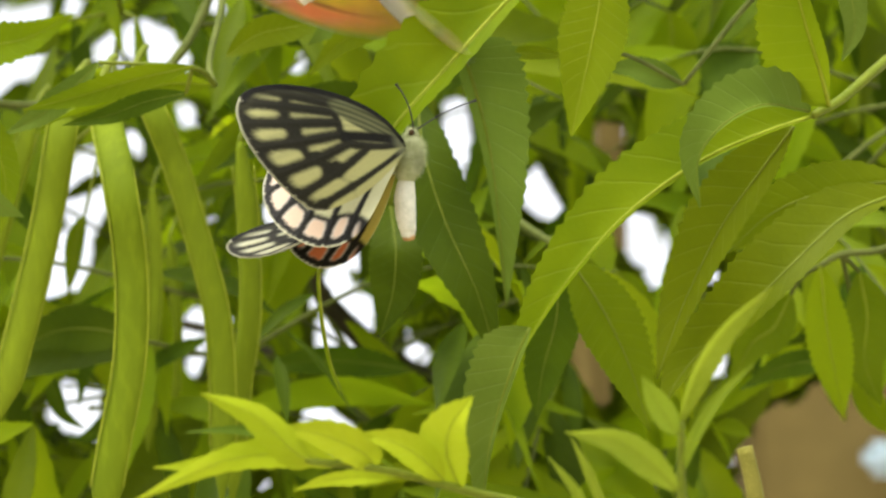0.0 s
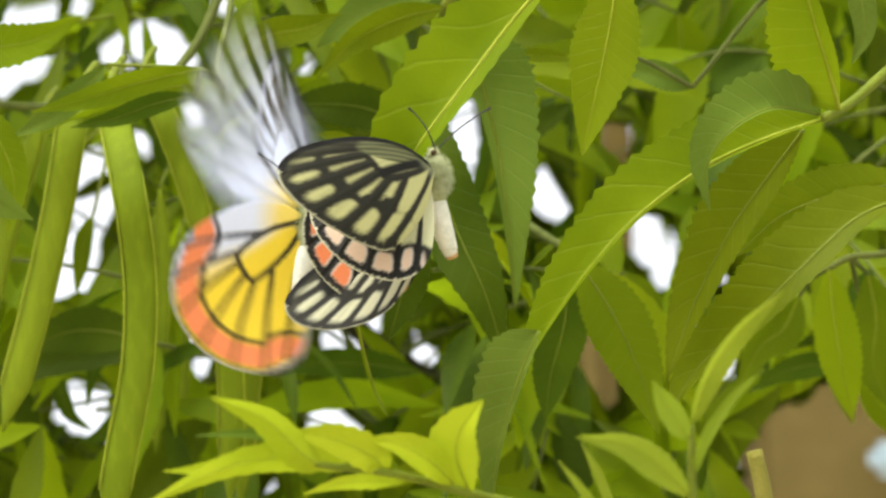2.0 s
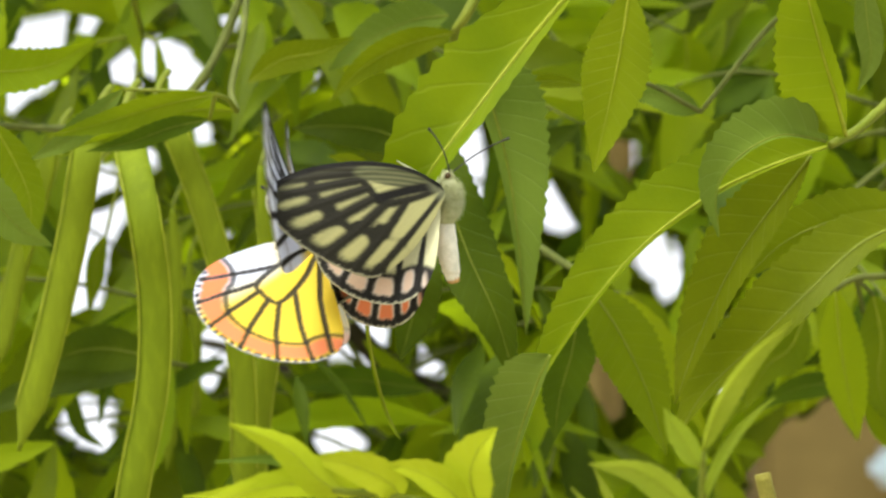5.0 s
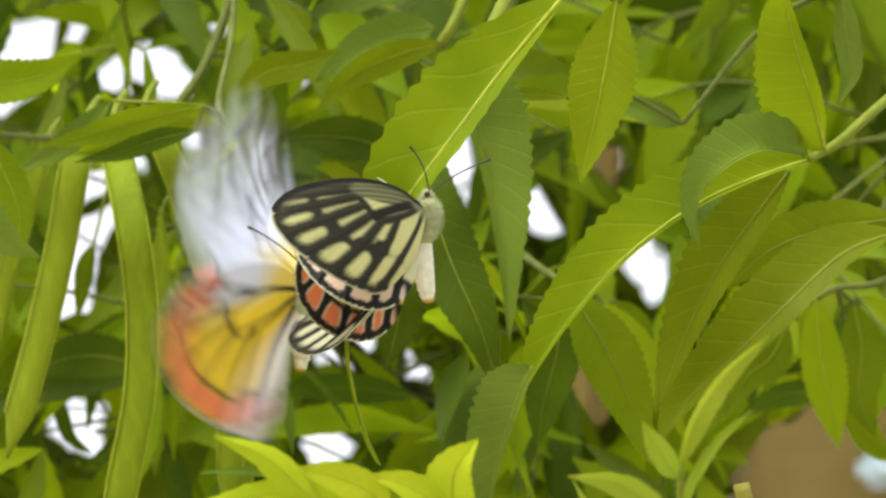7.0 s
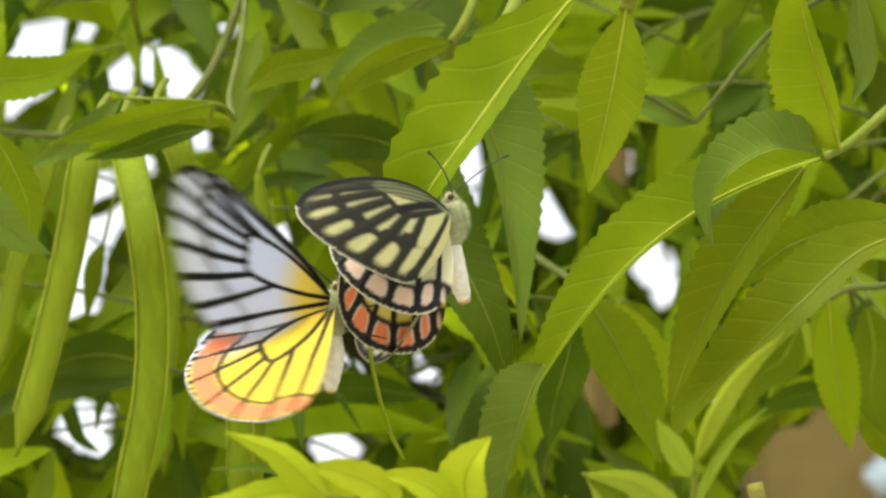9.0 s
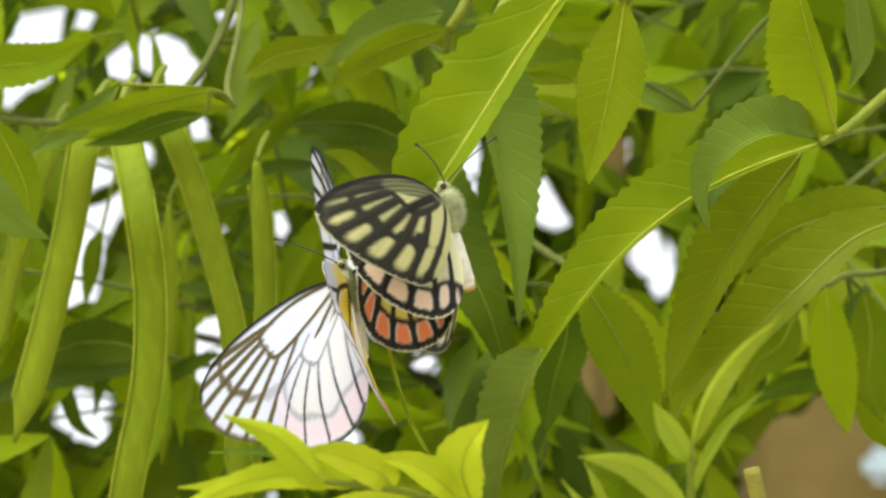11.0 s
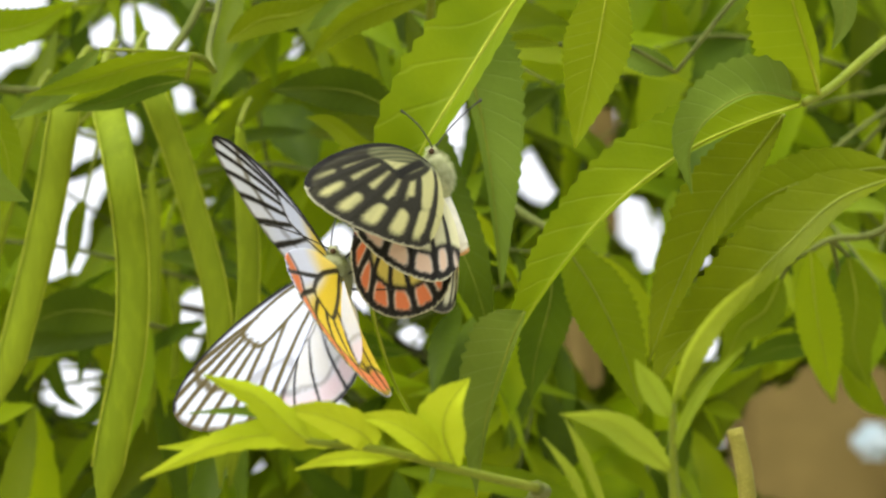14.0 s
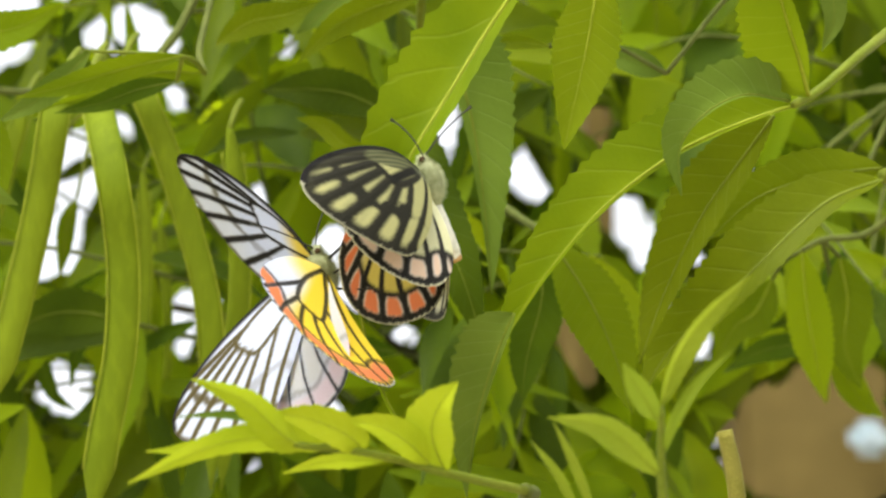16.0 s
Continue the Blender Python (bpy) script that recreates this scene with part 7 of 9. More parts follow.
        (5.100, pose(0.00130, 0.00130, -0.00020, -159.02, -61.73, -152.84)), (5.200, pose(0.00130, 0.00130, -0.00020, 172.65, -74.43, -126.32)),
        (5.300, pose(0.00130, 0.00130, -0.00020, 73.31, -64.75, -30.46)), (5.400, pose(0.00130, 0.00130, -0.00020, 172.65, -74.43, -126.32)),
        (5.500, pose(0.00130, 0.00130, -0.00020, 172.65, -74.43, -126.32)), (5.600, pose(0.00130, 0.00130, -0.00020, 73.31, -64.75, -30.46)),
        (5.700, pose(0.00130, 0.00130, -0.00020, -159.02, -61.73, -152.84)), (5.800, pose(0.00130, 0.00130, -0.00020, -159.02, -61.73, -152.84)),
        (5.900, pose(0.00130, 0.00130, -0.00020, 73.31, -64.75, -30.46)), (6.000, pose(0.00130, 0.00130, -0.00020, -148.73, -47.58, -161.30)),
        (6.100, pose(0.00130, 0.00130, -0.00020, 172.65, -74.43, -126.32)), (6.200, pose(0.00130, 0.00130, -0.00020, 172.65, -74.43, -126.32)),
        (6.300, pose(0.00130, 0.00130, -0.00020, 172.65, -74.43, -126.32)), (6.400, pose(0.00130, 0.00130, -0.00020, 73.31, -64.75, -30.46)),
        (6.467, pose(0.00130, 0.00130, -0.00020, -137.21, -66.25, 173.99)), (6.500, pose(0.00130, 0.00130, -0.00020, 141.45, -72.55, -102.92)),
        (6.533, pose(0.00130, 0.00130, -0.00020, 104.98, -50.76, -64.63)), (6.600, pose(0.00130, 0.00130, -0.00020, 73.31, -64.75, -30.46)),
        (6.700, pose(0.00130, 0.00130, -0.00020, 172.65, -74.43, -126.32)), (6.800, pose(0.00130, 0.00130, -0.00020, 73.31, -64.75, -30.46)),
        (6.900, pose(0.00130, 0.00130, -0.00020, 172.65, -74.43, -126.32)), (6.934, pose(0.00130, 0.00130, -0.00020, 37.78, -55.21, -23.20)),
        (6.967, pose(0.00130, 0.00130, -0.00020, 1.77, -32.89, -9.87)), (7.000, pose(0.00130, 0.00130, -0.00020, -19.98, -62.86, 6.18)),
        (7.033, pose(0.00130, 0.00130, -0.00020, -113.34, -72.18, 94.49)), (7.066, pose(0.00130, 0.00130, -0.00020, -41.04, -88.58, 46.05)),
        (7.100, pose(0.00130, 0.00130, -0.00020, 172.65, -74.43, -126.32)), (7.300, pose(0.00130, 0.00130, -0.00020, 73.31, -64.75, -30.46)),
        (7.383, pose(0.00130, 0.00130, -0.00020, 21.06, -54.00, -10.92)), (7.467, pose(0.00130, 0.00130, -0.00020, -27.42, -45.74, -21.45)),
        (7.500, pose(0.00130, 0.00130, -0.00020, -17.36, -37.73, -28.76)), (7.533, pose(0.00130, 0.00130, -0.00020, -9.45, -28.95, -33.72)),
        (7.617, pose(0.00130, 0.00130, -0.00020, 28.35, -59.87, -11.32)), (7.700, pose(0.00130, 0.00130, -0.00020, 172.65, -74.43, -126.32)),
        (7.800, pose(0.00130, 0.00130, -0.00020, -159.02, -61.73, -152.84)), (7.900, pose(0.00130, 0.00130, -0.00020, 172.65, -74.43, -126.32)),
        (7.967, pose(0.00130, 0.00130, -0.00020, 151.60, -76.85, -110.87)), (8.000, pose(0.00130, 0.00130, -0.00020, 171.10, -78.65, -129.61)),
        (8.033, pose(0.00130, 0.00130, -0.00020, -165.78, -78.86, -151.97)), (8.100, pose(0.00130, 0.00130, -0.00020, 172.65, -74.43, -126.32)),
        (8.200, pose(0.00130, 0.00130, -0.00020, 172.65, -74.43, -126.32)), (8.300, pose(0.00130, 0.00130, -0.00020, 172.65, -74.43, -126.32)),
        (8.384, pose(0.00130, 0.00130, -0.00020, -80.63, -78.58, 86.46)), (8.467, pose(0.00130, 0.00130, -0.00020, -79.30, -56.86, 43.19)),
        (8.500, pose(0.00130, 0.00130, -0.00020, -43.03, -62.86, 11.01)), (8.533, pose(0.00130, 0.00130, -0.00020, -5.77, -57.72, -22.17)),
        (8.566, pose(0.00130, 0.00130, -0.00020, 49.33, -84.03, -21.56)), (8.600, pose(0.00130, 0.00130, -0.00020, -159.02, -61.73, -152.84)),
        (8.700, pose(0.00130, 0.00130, -0.00020, 172.65, -74.43, -126.32)), (8.800, pose(0.00130, 0.00130, -0.00020, 172.65, -74.43, -126.32)),
        (8.900, pose(0.00130, 0.00130, -0.00020, -159.02, -61.73, -152.84)), (9.000, pose(0.00130, 0.00130, -0.00020, 172.65, -74.43, -126.32)),
        (9.100, pose(0.00130, 0.00130, -0.00020, 73.31, -64.75, -30.46)), (9.200, pose(0.00130, 0.00130, -0.00020, -159.02, -61.73, -152.84)),
        (9.300, pose(0.00130, 0.00130, -0.00020, -159.02, -61.73, -152.84)), (9.400, pose(0.00130, 0.00130, -0.00020, 172.65, -74.43, -126.32)),
        (9.500, pose(0.00130, 0.00130, -0.00020, 73.31, -64.75, -30.46)), (9.600, pose(0.00130, 0.00130, -0.00020, 172.65, -74.43, -126.32)),
        (9.700, pose(0.00130, 0.00130, -0.00020, 172.65, -74.43, -126.32)), (9.800, pose(0.00130, 0.00130, -0.00020, 172.65, -74.43, -126.32)),
        (10.200, pose(0.00130, 0.00130, -0.00020, -159.02, -61.73, -152.84)), (10.500, pose(0.00130, 0.00130, -0.00020, 24.47, -61.49, 3.97)),
        (10.800, pose(0.00130, 0.00130, -0.00020, 4.47, -6.64, 4.36)), (11.000, pose(0.00130, 0.00130, -0.00020, 4.47, -6.64, 4.36)),
        (11.500, pose(0.00130, 0.00130, -0.00020, 4.22, -6.82, 5.24)), (12.000, pose(0.00130, 0.00130, -0.00020, 5.08, -10.89, 7.15)),
        (12.500, pose(0.00130, 0.00130, -0.00020, 1.17, -11.41, 5.58)), (13.000, pose(0.00130, 0.00130, -0.00020, 2.26, -13.79, 5.95)),
        (13.500, pose(0.00130, 0.00130, -0.00020, -3.44, -7.50, 4.24)), (14.000, pose(0.00130, 0.00130, -0.00020, 13.62, -20.39, 7.95)),
        (14.500, pose(0.00130, 0.00130, -0.00020, 15.12, -17.46, 7.80)), (15.000, pose(0.00130, 0.00130, -0.00020, 17.02, -19.46, 5.39)),
        (15.500, pose(0.00130, 0.00130, -0.00020, 22.38, -25.04, 3.21)), (16.000, pose(0.00130, 0.00130, -0.00020, 26.69, -26.26, 1.62))])
    walk(male_far_forewing, [
        (0.000, pose(-0.00130, 0.00280, 0.00020, 5.56, -1.22, -16.21)), (0.033, pose(-0.00130, 0.00280, 0.00020, -35.23, 17.14, -30.67)),
        (0.100, pose(-0.00130, 0.00280, 0.00020, -42.42, 75.75, -51.03)), (0.200, pose(-0.00130, 0.00280, 0.00020, 5.62, 10.72, -11.23)),
        (0.300, pose(-0.00130, 0.00280, 0.00020, -42.42, 75.75, -51.03)), (0.400, pose(-0.00130, 0.00280, 0.00020, 5.62, 10.72, -11.23)),
        (0.467, pose(-0.00130, 0.00280, 0.00020, -65.49, 59.19, -69.82)), (0.500, pose(-0.00130, 0.00280, 0.00020, -13.63, 61.84, -23.92)),
        (0.533, pose(-0.00130, 0.00280, 0.00020, 23.14, 47.69, 6.67)), (0.567, pose(-0.00130, 0.00280, 0.00020, 65.38, 53.05, 31.82)),
        (0.600, pose(-0.00130, 0.00280, 0.00020, 37.90, 25.88, -5.93)), (0.700, pose(-0.00130, 0.00280, 0.00020, 5.62, 10.72, -11.23)),
        (0.800, pose(-0.00130, 0.00280, 0.00020, 46.11, 29.86, 17.63)), (0.900, pose(-0.00130, 0.00280, 0.00020, 5.62, 10.72, -11.23)),
        (0.933, pose(-0.00130, 0.00280, 0.00020, -69.54, 26.24, -47.76)), (0.950, pose(-0.00130, 0.00280, 0.00020, -132.09, 18.03, -56.65)),
        (0.967, pose(-0.00130, 0.00280, 0.00020, 169.40, 6.82, -53.50)), (1.000, pose(-0.00130, 0.00280, 0.00020, 168.88, -18.73, -48.62)),
        (1.033, pose(-0.00130, 0.00280, 0.00020, 165.26, -44.11, -41.85)), (1.050, pose(-0.00130, 0.00280, 0.00020, 100.68, -29.15, -6.31)),
        (1.067, pose(-0.00130, 0.00280, 0.00020, 56.73, 2.36, -1.31)), (1.100, pose(-0.00130, 0.00280, 0.00020, -3.45, 44.85, -15.66)),
        (1.200, pose(-0.00130, 0.00280, 0.00020, -13.63, 61.84, -23.92)), (1.300, pose(-0.00130, 0.00280, 0.00020, -3.45, 44.85, -15.66)),
        (1.400, pose(-0.00130, 0.00280, 0.00020, -3.45, 44.85, -15.66)), (1.467, pose(-0.00130, 0.00280, 0.00020, 7.78, 62.14, -15.04)),
        (1.500, pose(-0.00130, 0.00280, 0.00020, 18.27, 59.05, -5.89)), (1.533, pose(-0.00130, 0.00280, 0.00020, 26.86, 55.27, 1.33)),
        (1.600, pose(-0.00130, 0.00280, 0.00020, -3.45, 44.85, -15.66)), (1.700, pose(-0.00130, 0.00280, 0.00020, -13.63, 61.84, -23.92)),
        (1.800, pose(-0.00130, 0.00280, 0.00020, -3.45, 44.85, -15.66)), (1.900, pose(-0.00130, 0.00280, 0.00020, -13.63, 61.84, -23.92)),
        (1.967, pose(-0.00130, 0.00280, 0.00020, 15.99, 13.52, -16.12)), (2.000, pose(-0.00130, 0.00280, 0.00020, -20.12, 25.63, -28.66)),
        (2.033, pose(-0.00130, 0.00280, 0.00020, -60.49, 27.80, -47.44)), (2.100, pose(-0.00130, 0.00280, 0.00020, -3.45, 44.85, -15.66)),
        (2.200, pose(-0.00130, 0.00280, 0.00020, -3.45, 44.85, -15.66)), (2.300, pose(-0.00130, 0.00280, 0.00020, -3.45, 44.85, -15.66)),
        (2.400, pose(-0.00130, 0.00280, 0.00020, -13.63, 61.84, -23.92)), (2.467, pose(-0.00130, 0.00280, 0.00020, -51.18, 52.95, -35.45)),
        (2.500, pose(-0.00130, 0.00280, 0.00020, -14.15, 43.65, -7.29)), (2.533, pose(-0.00130, 0.00280, 0.00020, 9.72, 26.30, 6.69)),
        (2.600, pose(-0.00130, 0.00280, 0.00020, -3.45, 44.85, -15.66)), (2.700, pose(-0.00130, 0.00280, 0.00020, -13.63, 61.84, -23.92)),
        (2.800, pose(-0.00130, 0.00280, 0.00020, 5.62, 10.72, -11.23)), (2.900, pose(-0.00130, 0.00280, 0.00020, -3.45, 44.85, -15.66)),
        (2.933, pose(-0.00130, 0.00280, 0.00020, 19.98, 1.84, 45.54)), (2.967, pose(-0.00130, 0.00280, 0.00020, -7.16, -38.83, 105.97)),
        (3.000, pose(-0.00130, 0.00280, 0.00020, 16.32, -22.30, 93.78)), (3.033, pose(-0.00130, 0.00280, 0.00020, 34.44, -3.16, 89.70)),
        (3.067, pose(-0.00130, 0.00280, 0.00020, 18.14, -10.99, 38.84)), (3.100, pose(-0.00130, 0.00280, 0.00020, 13.80, -28.48, -12.57)),
        (3.200, pose(-0.00130, 0.00280, 0.00020, 13.80, -28.48, -12.57)), (3.250, pose(-0.00130, 0.00280, 0.00020, 4.29, 17.10, -11.55)),
        (3.300, pose(-0.00130, 0.00280, 0.00020, -13.63, 61.84, -23.92)), (3.400, pose(-0.00130, 0.00280, 0.00020, -3.45, 44.85, -15.66)),
        (3.467, pose(-0.00130, 0.00280, 0.00020, 109.12, 81.66, 136.85)), (3.500, pose(-0.00130, 0.00280, 0.00020, 26.70, 34.37, 58.77)),
        (3.533, pose(-0.00130, 0.00280, 0.00020, 17.89, -19.94, 57.53)), (3.600, pose(-0.00130, 0.00280, 0.00020, 13.80, -28.48, -12.57)),
        (3.650, pose(-0.00130, 0.00280, 0.00020, 4.29, 17.10, -11.55)), (3.700, pose(-0.00130, 0.00280, 0.00020, -13.63, 61.84, -23.92)),
        (3.750, pose(-0.00130, 0.00280, 0.00020, 4.29, 17.10, -11.55)), (3.800, pose(-0.00130, 0.00280, 0.00020, 13.80, -28.48, -12.57)),
        (3.850, pose(-0.00130, 0.00280, 0.00020, 4.29, 17.10, -11.55)), (3.900, pose(-0.00130, 0.00280, 0.00020, -13.63, 61.84, -23.92)),
        (3.922, pose(-0.00130, 0.00280, 0.00020, -86.95, 36.77, -106.10)), (3.945, pose(-0.00130, 0.00280, 0.00020, -97.79, -12.67, -130.70)),
        (3.956, pose(-0.00130, 0.00280, 0.00020, -149.08, -51.20, -100.10)), (3.967, pose(-0.00130, 0.00280, 0.00020, 127.53, -39.71, -34.51)),
        (4.000, pose(-0.00130, 0.00280, 0.00020, 103.02, -51.23, -0.79)), (4.033, pose(-0.00130, 0.00280, 0.00020, 70.59, -49.69, 40.53)),
        (4.066, pose(-0.00130, 0.00280, 0.00020, 44.37, 5.36, 41.53)), (4.100, pose(-0.00130, 0.00280, 0.00020, -3.45, 44.85, -15.66)),
        (4.200, pose(-0.00130, 0.00280, 0.00020, 5.62, 10.72, -11.23)), (4.300, pose(-0.00130, 0.00280, 0.00020, -3.45, 44.85, -15.66)),
        (4.400, pose(-0.00130, 0.00280, 0.00020, 5.62, 10.72, -11.23)), (4.500, pose(-0.00130, 0.00280, 0.00020, -13.63, 61.84, -23.92)),
        (4.600, pose(-0.00130, 0.00280, 0.00020, -3.45, 44.85, -15.66)), (4.700, pose(-0.00130, 0.00280, 0.00020, 5.62, 10.72, -11.23)),
        (4.800, pose(-0.00130, 0.00280, 0.00020, -42.42, 75.75, -51.03)), (4.900, pose(-0.00130, 0.00280, 0.00020, -3.45, 44.85, -15.66)),
        (5.000, pose(-0.00130, 0.00280, 0.00020, 5.62, 10.72, -11.23)), (5.100, pose(-0.00130, 0.00280, 0.00020, -13.63, 61.84, -23.92)),
        (5.200, pose(-0.00130, 0.00280, 0.00020, -3.45, 44.85, -15.66)), (5.300, pose(-0.00130, 0.00280, 0.00020, 5.62, 10.72, -11.23)),
        (5.400, pose(-0.00130, 0.00280, 0.00020, -3.45, 44.85, -15.66)), (5.500, pose(-0.00130, 0.00280, 0.00020, -3.45, 44.85, -15.66)),
        (5.600, pose(-0.00130, 0.00280, 0.00020, 5.62, 10.72, -11.23)), (5.700, pose(-0.00130, 0.00280, 0.00020, -13.63, 61.84, -23.92)),
        (5.800, pose(-0.00130, 0.00280, 0.00020, -13.63, 61.84, -23.92)), (5.900, pose(-0.00130, 0.00280, 0.00020, 5.62, 10.72, -11.23)),
        (6.000, pose(-0.00130, 0.00280, 0.00020, -42.42, 75.75, -51.03)), (6.100, pose(-0.00130, 0.00280, 0.00020, -3.45, 44.85, -15.66)),
        (6.200, pose(-0.00130, 0.00280, 0.00020, -3.45, 44.85, -15.66)), (6.300, pose(-0.00130, 0.00280, 0.00020, -3.45, 44.85, -15.66)),
        (6.400, pose(-0.00130, 0.00280, 0.00020, 5.62, 10.72, -11.23)), (6.422, pose(-0.00130, 0.00280, 0.00020, -38.30, 49.71, -31.18)),
        (6.445, pose(-0.00130, 0.00280, 0.00020, -125.71, 49.57, -98.97)), (6.467, pose(-0.00130, 0.00280, 0.00020, -169.46, 10.53, -118.71)),
        (6.500, pose(-0.00130, 0.00280, 0.00020, -146.31, 62.91, -103.17)), (6.533, pose(-0.00130, 0.00280, 0.00020, -11.73, 57.13, 25.31)),
        (6.600, pose(-0.00130, 0.00280, 0.00020, 5.62, 10.72, -11.23)), (6.700, pose(-0.00130, 0.00280, 0.00020, -3.45, 44.85, -15.66)),
        (6.800, pose(-0.00130, 0.00280, 0.00020, 5.62, 10.72, -11.23)), (6.900, pose(-0.00130, 0.00280, 0.00020, -3.45, 44.85, -15.66)),
        (6.967, pose(-0.00130, 0.00280, 0.00020, 21.61, 6.38, -13.11)), (7.000, pose(-0.00130, 0.00280, 0.00020, -32.19, 26.66, -29.78)),
        (7.033, pose(-0.00130, 0.00280, 0.00020, -93.46, 23.85, -58.15)), (7.066, pose(-0.00130, 0.00280, 0.00020, -54.35, 41.11, -43.97)),
        (7.100, pose(-0.00130, 0.00280, 0.00020, -3.45, 44.85, -15.66)), (7.300, pose(-0.00130, 0.00280, 0.00020, 5.62, 10.72, -11.23)),
        (7.467, pose(-0.00130, 0.00280, 0.00020, -39.80, -27.59, -6.56)), (7.500, pose(-0.00130, 0.00280, 0.00020, -34.84, -6.76, -22.97)),
        (7.533, pose(-0.00130, 0.00280, 0.00020, -35.89, 14.56, -37.97)), (7.617, pose(-0.00130, 0.00280, 0.00020, -6.54, 13.58, -39.39)),
        (7.700, pose(-0.00130, 0.00280, 0.00020, -3.45, 44.85, -15.66)), (7.800, pose(-0.00130, 0.00280, 0.00020, -13.63, 61.84, -23.92)),
        (7.900, pose(-0.00130, 0.00280, 0.00020, -3.45, 44.85, -15.66)), (7.967, pose(-0.00130, 0.00280, 0.00020, 16.45, 35.16, -2.75)),
        (8.000, pose(-0.00130, 0.00280, 0.00020, -3.45, 44.85, -15.66)), (8.033, pose(-0.00130, 0.00280, 0.00020, -29.07, 49.96, -34.68)),
        (8.100, pose(-0.00130, 0.00280, 0.00020, -3.45, 44.85, -15.66)), (8.200, pose(-0.00130, 0.00280, 0.00020, -3.45, 44.85, -15.66)),
        (8.300, pose(-0.00130, 0.00280, 0.00020, -3.45, 44.85, -15.66)), (8.467, pose(-0.00130, 0.00280, 0.00020, -75.20, 27.88, -54.21)),
        (8.500, pose(-0.00130, 0.00280, 0.00020, -27.24, 28.64, -30.43)), (8.533, pose(-0.00130, 0.00280, 0.00020, 15.38, 14.20, -14.08)),
        (8.600, pose(-0.00130, 0.00280, 0.00020, -13.63, 61.84, -23.92)), (8.700, pose(-0.00130, 0.00280, 0.00020, -3.45, 44.85, -15.66)),
        (8.800, pose(-0.00130, 0.00280, 0.00020, -3.45, 44.85, -15.66)), (8.900, pose(-0.00130, 0.00280, 0.00020, -13.63, 61.84, -23.92)),
        (9.000, pose(-0.00130, 0.00280, 0.00020, -3.45, 44.85, -15.66)), (9.100, pose(-0.00130, 0.00280, 0.00020, 5.62, 10.72, -11.23)),
        (9.200, pose(-0.00130, 0.00280, 0.00020, -13.63, 61.84, -23.92)), (9.300, pose(-0.00130, 0.00280, 0.00020, -13.63, 61.84, -23.92)),
        (9.400, pose(-0.00130, 0.00280, 0.00020, -3.45, 44.85, -15.66)), (9.500, pose(-0.00130, 0.00280, 0.00020, 5.62, 10.72, -11.23)),
        (9.600, pose(-0.00130, 0.00280, 0.00020, -3.45, 44.85, -15.66)), (9.700, pose(-0.00130, 0.00280, 0.00020, -3.45, 44.85, -15.66)),
        (9.800, pose(-0.00130, 0.00280, 0.00020, -3.45, 44.85, -15.66)), (10.200, pose(-0.00130, 0.00280, 0.00020, -13.63, 61.84, -23.92)),
        (10.800, pose(-0.00130, 0.00280, 0.00020, 28.99, 46.73, 69.72)), (11.000, pose(-0.00130, 0.00280, 0.00020, 28.99, 46.73, 69.72)),
        (11.500, pose(-0.00130, 0.00280, 0.00020, 32.26, 47.00, 65.55)), (12.000, pose(-0.00130, 0.00280, 0.00020, 33.83, 49.21, 70.55)),
        (12.500, pose(-0.00130, 0.00280, 0.00020, 37.47, 51.33, 75.92)), (13.000, pose(-0.00130, 0.00280, 0.00020, 39.85, 56.25, 78.38)),
        (13.500, pose(-0.00130, 0.00280, 0.00020, 50.20, 61.33, 89.74)), (14.000, pose(-0.00130, 0.00280, 0.00020, 44.38, 49.70, 97.15)),
        (14.500, pose(-0.00130, 0.00280, 0.00020, 50.28, 53.67, 98.66)), (15.000, pose(-0.00130, 0.00280, 0.00020, 43.69, 51.32, 95.91)),
        (15.500, pose(-0.00130, 0.00280, 0.00020, 41.61, 43.96, 95.57)), (16.000, pose(-0.00130, 0.00280, 0.00020, 46.42, 42.96, 99.69))])
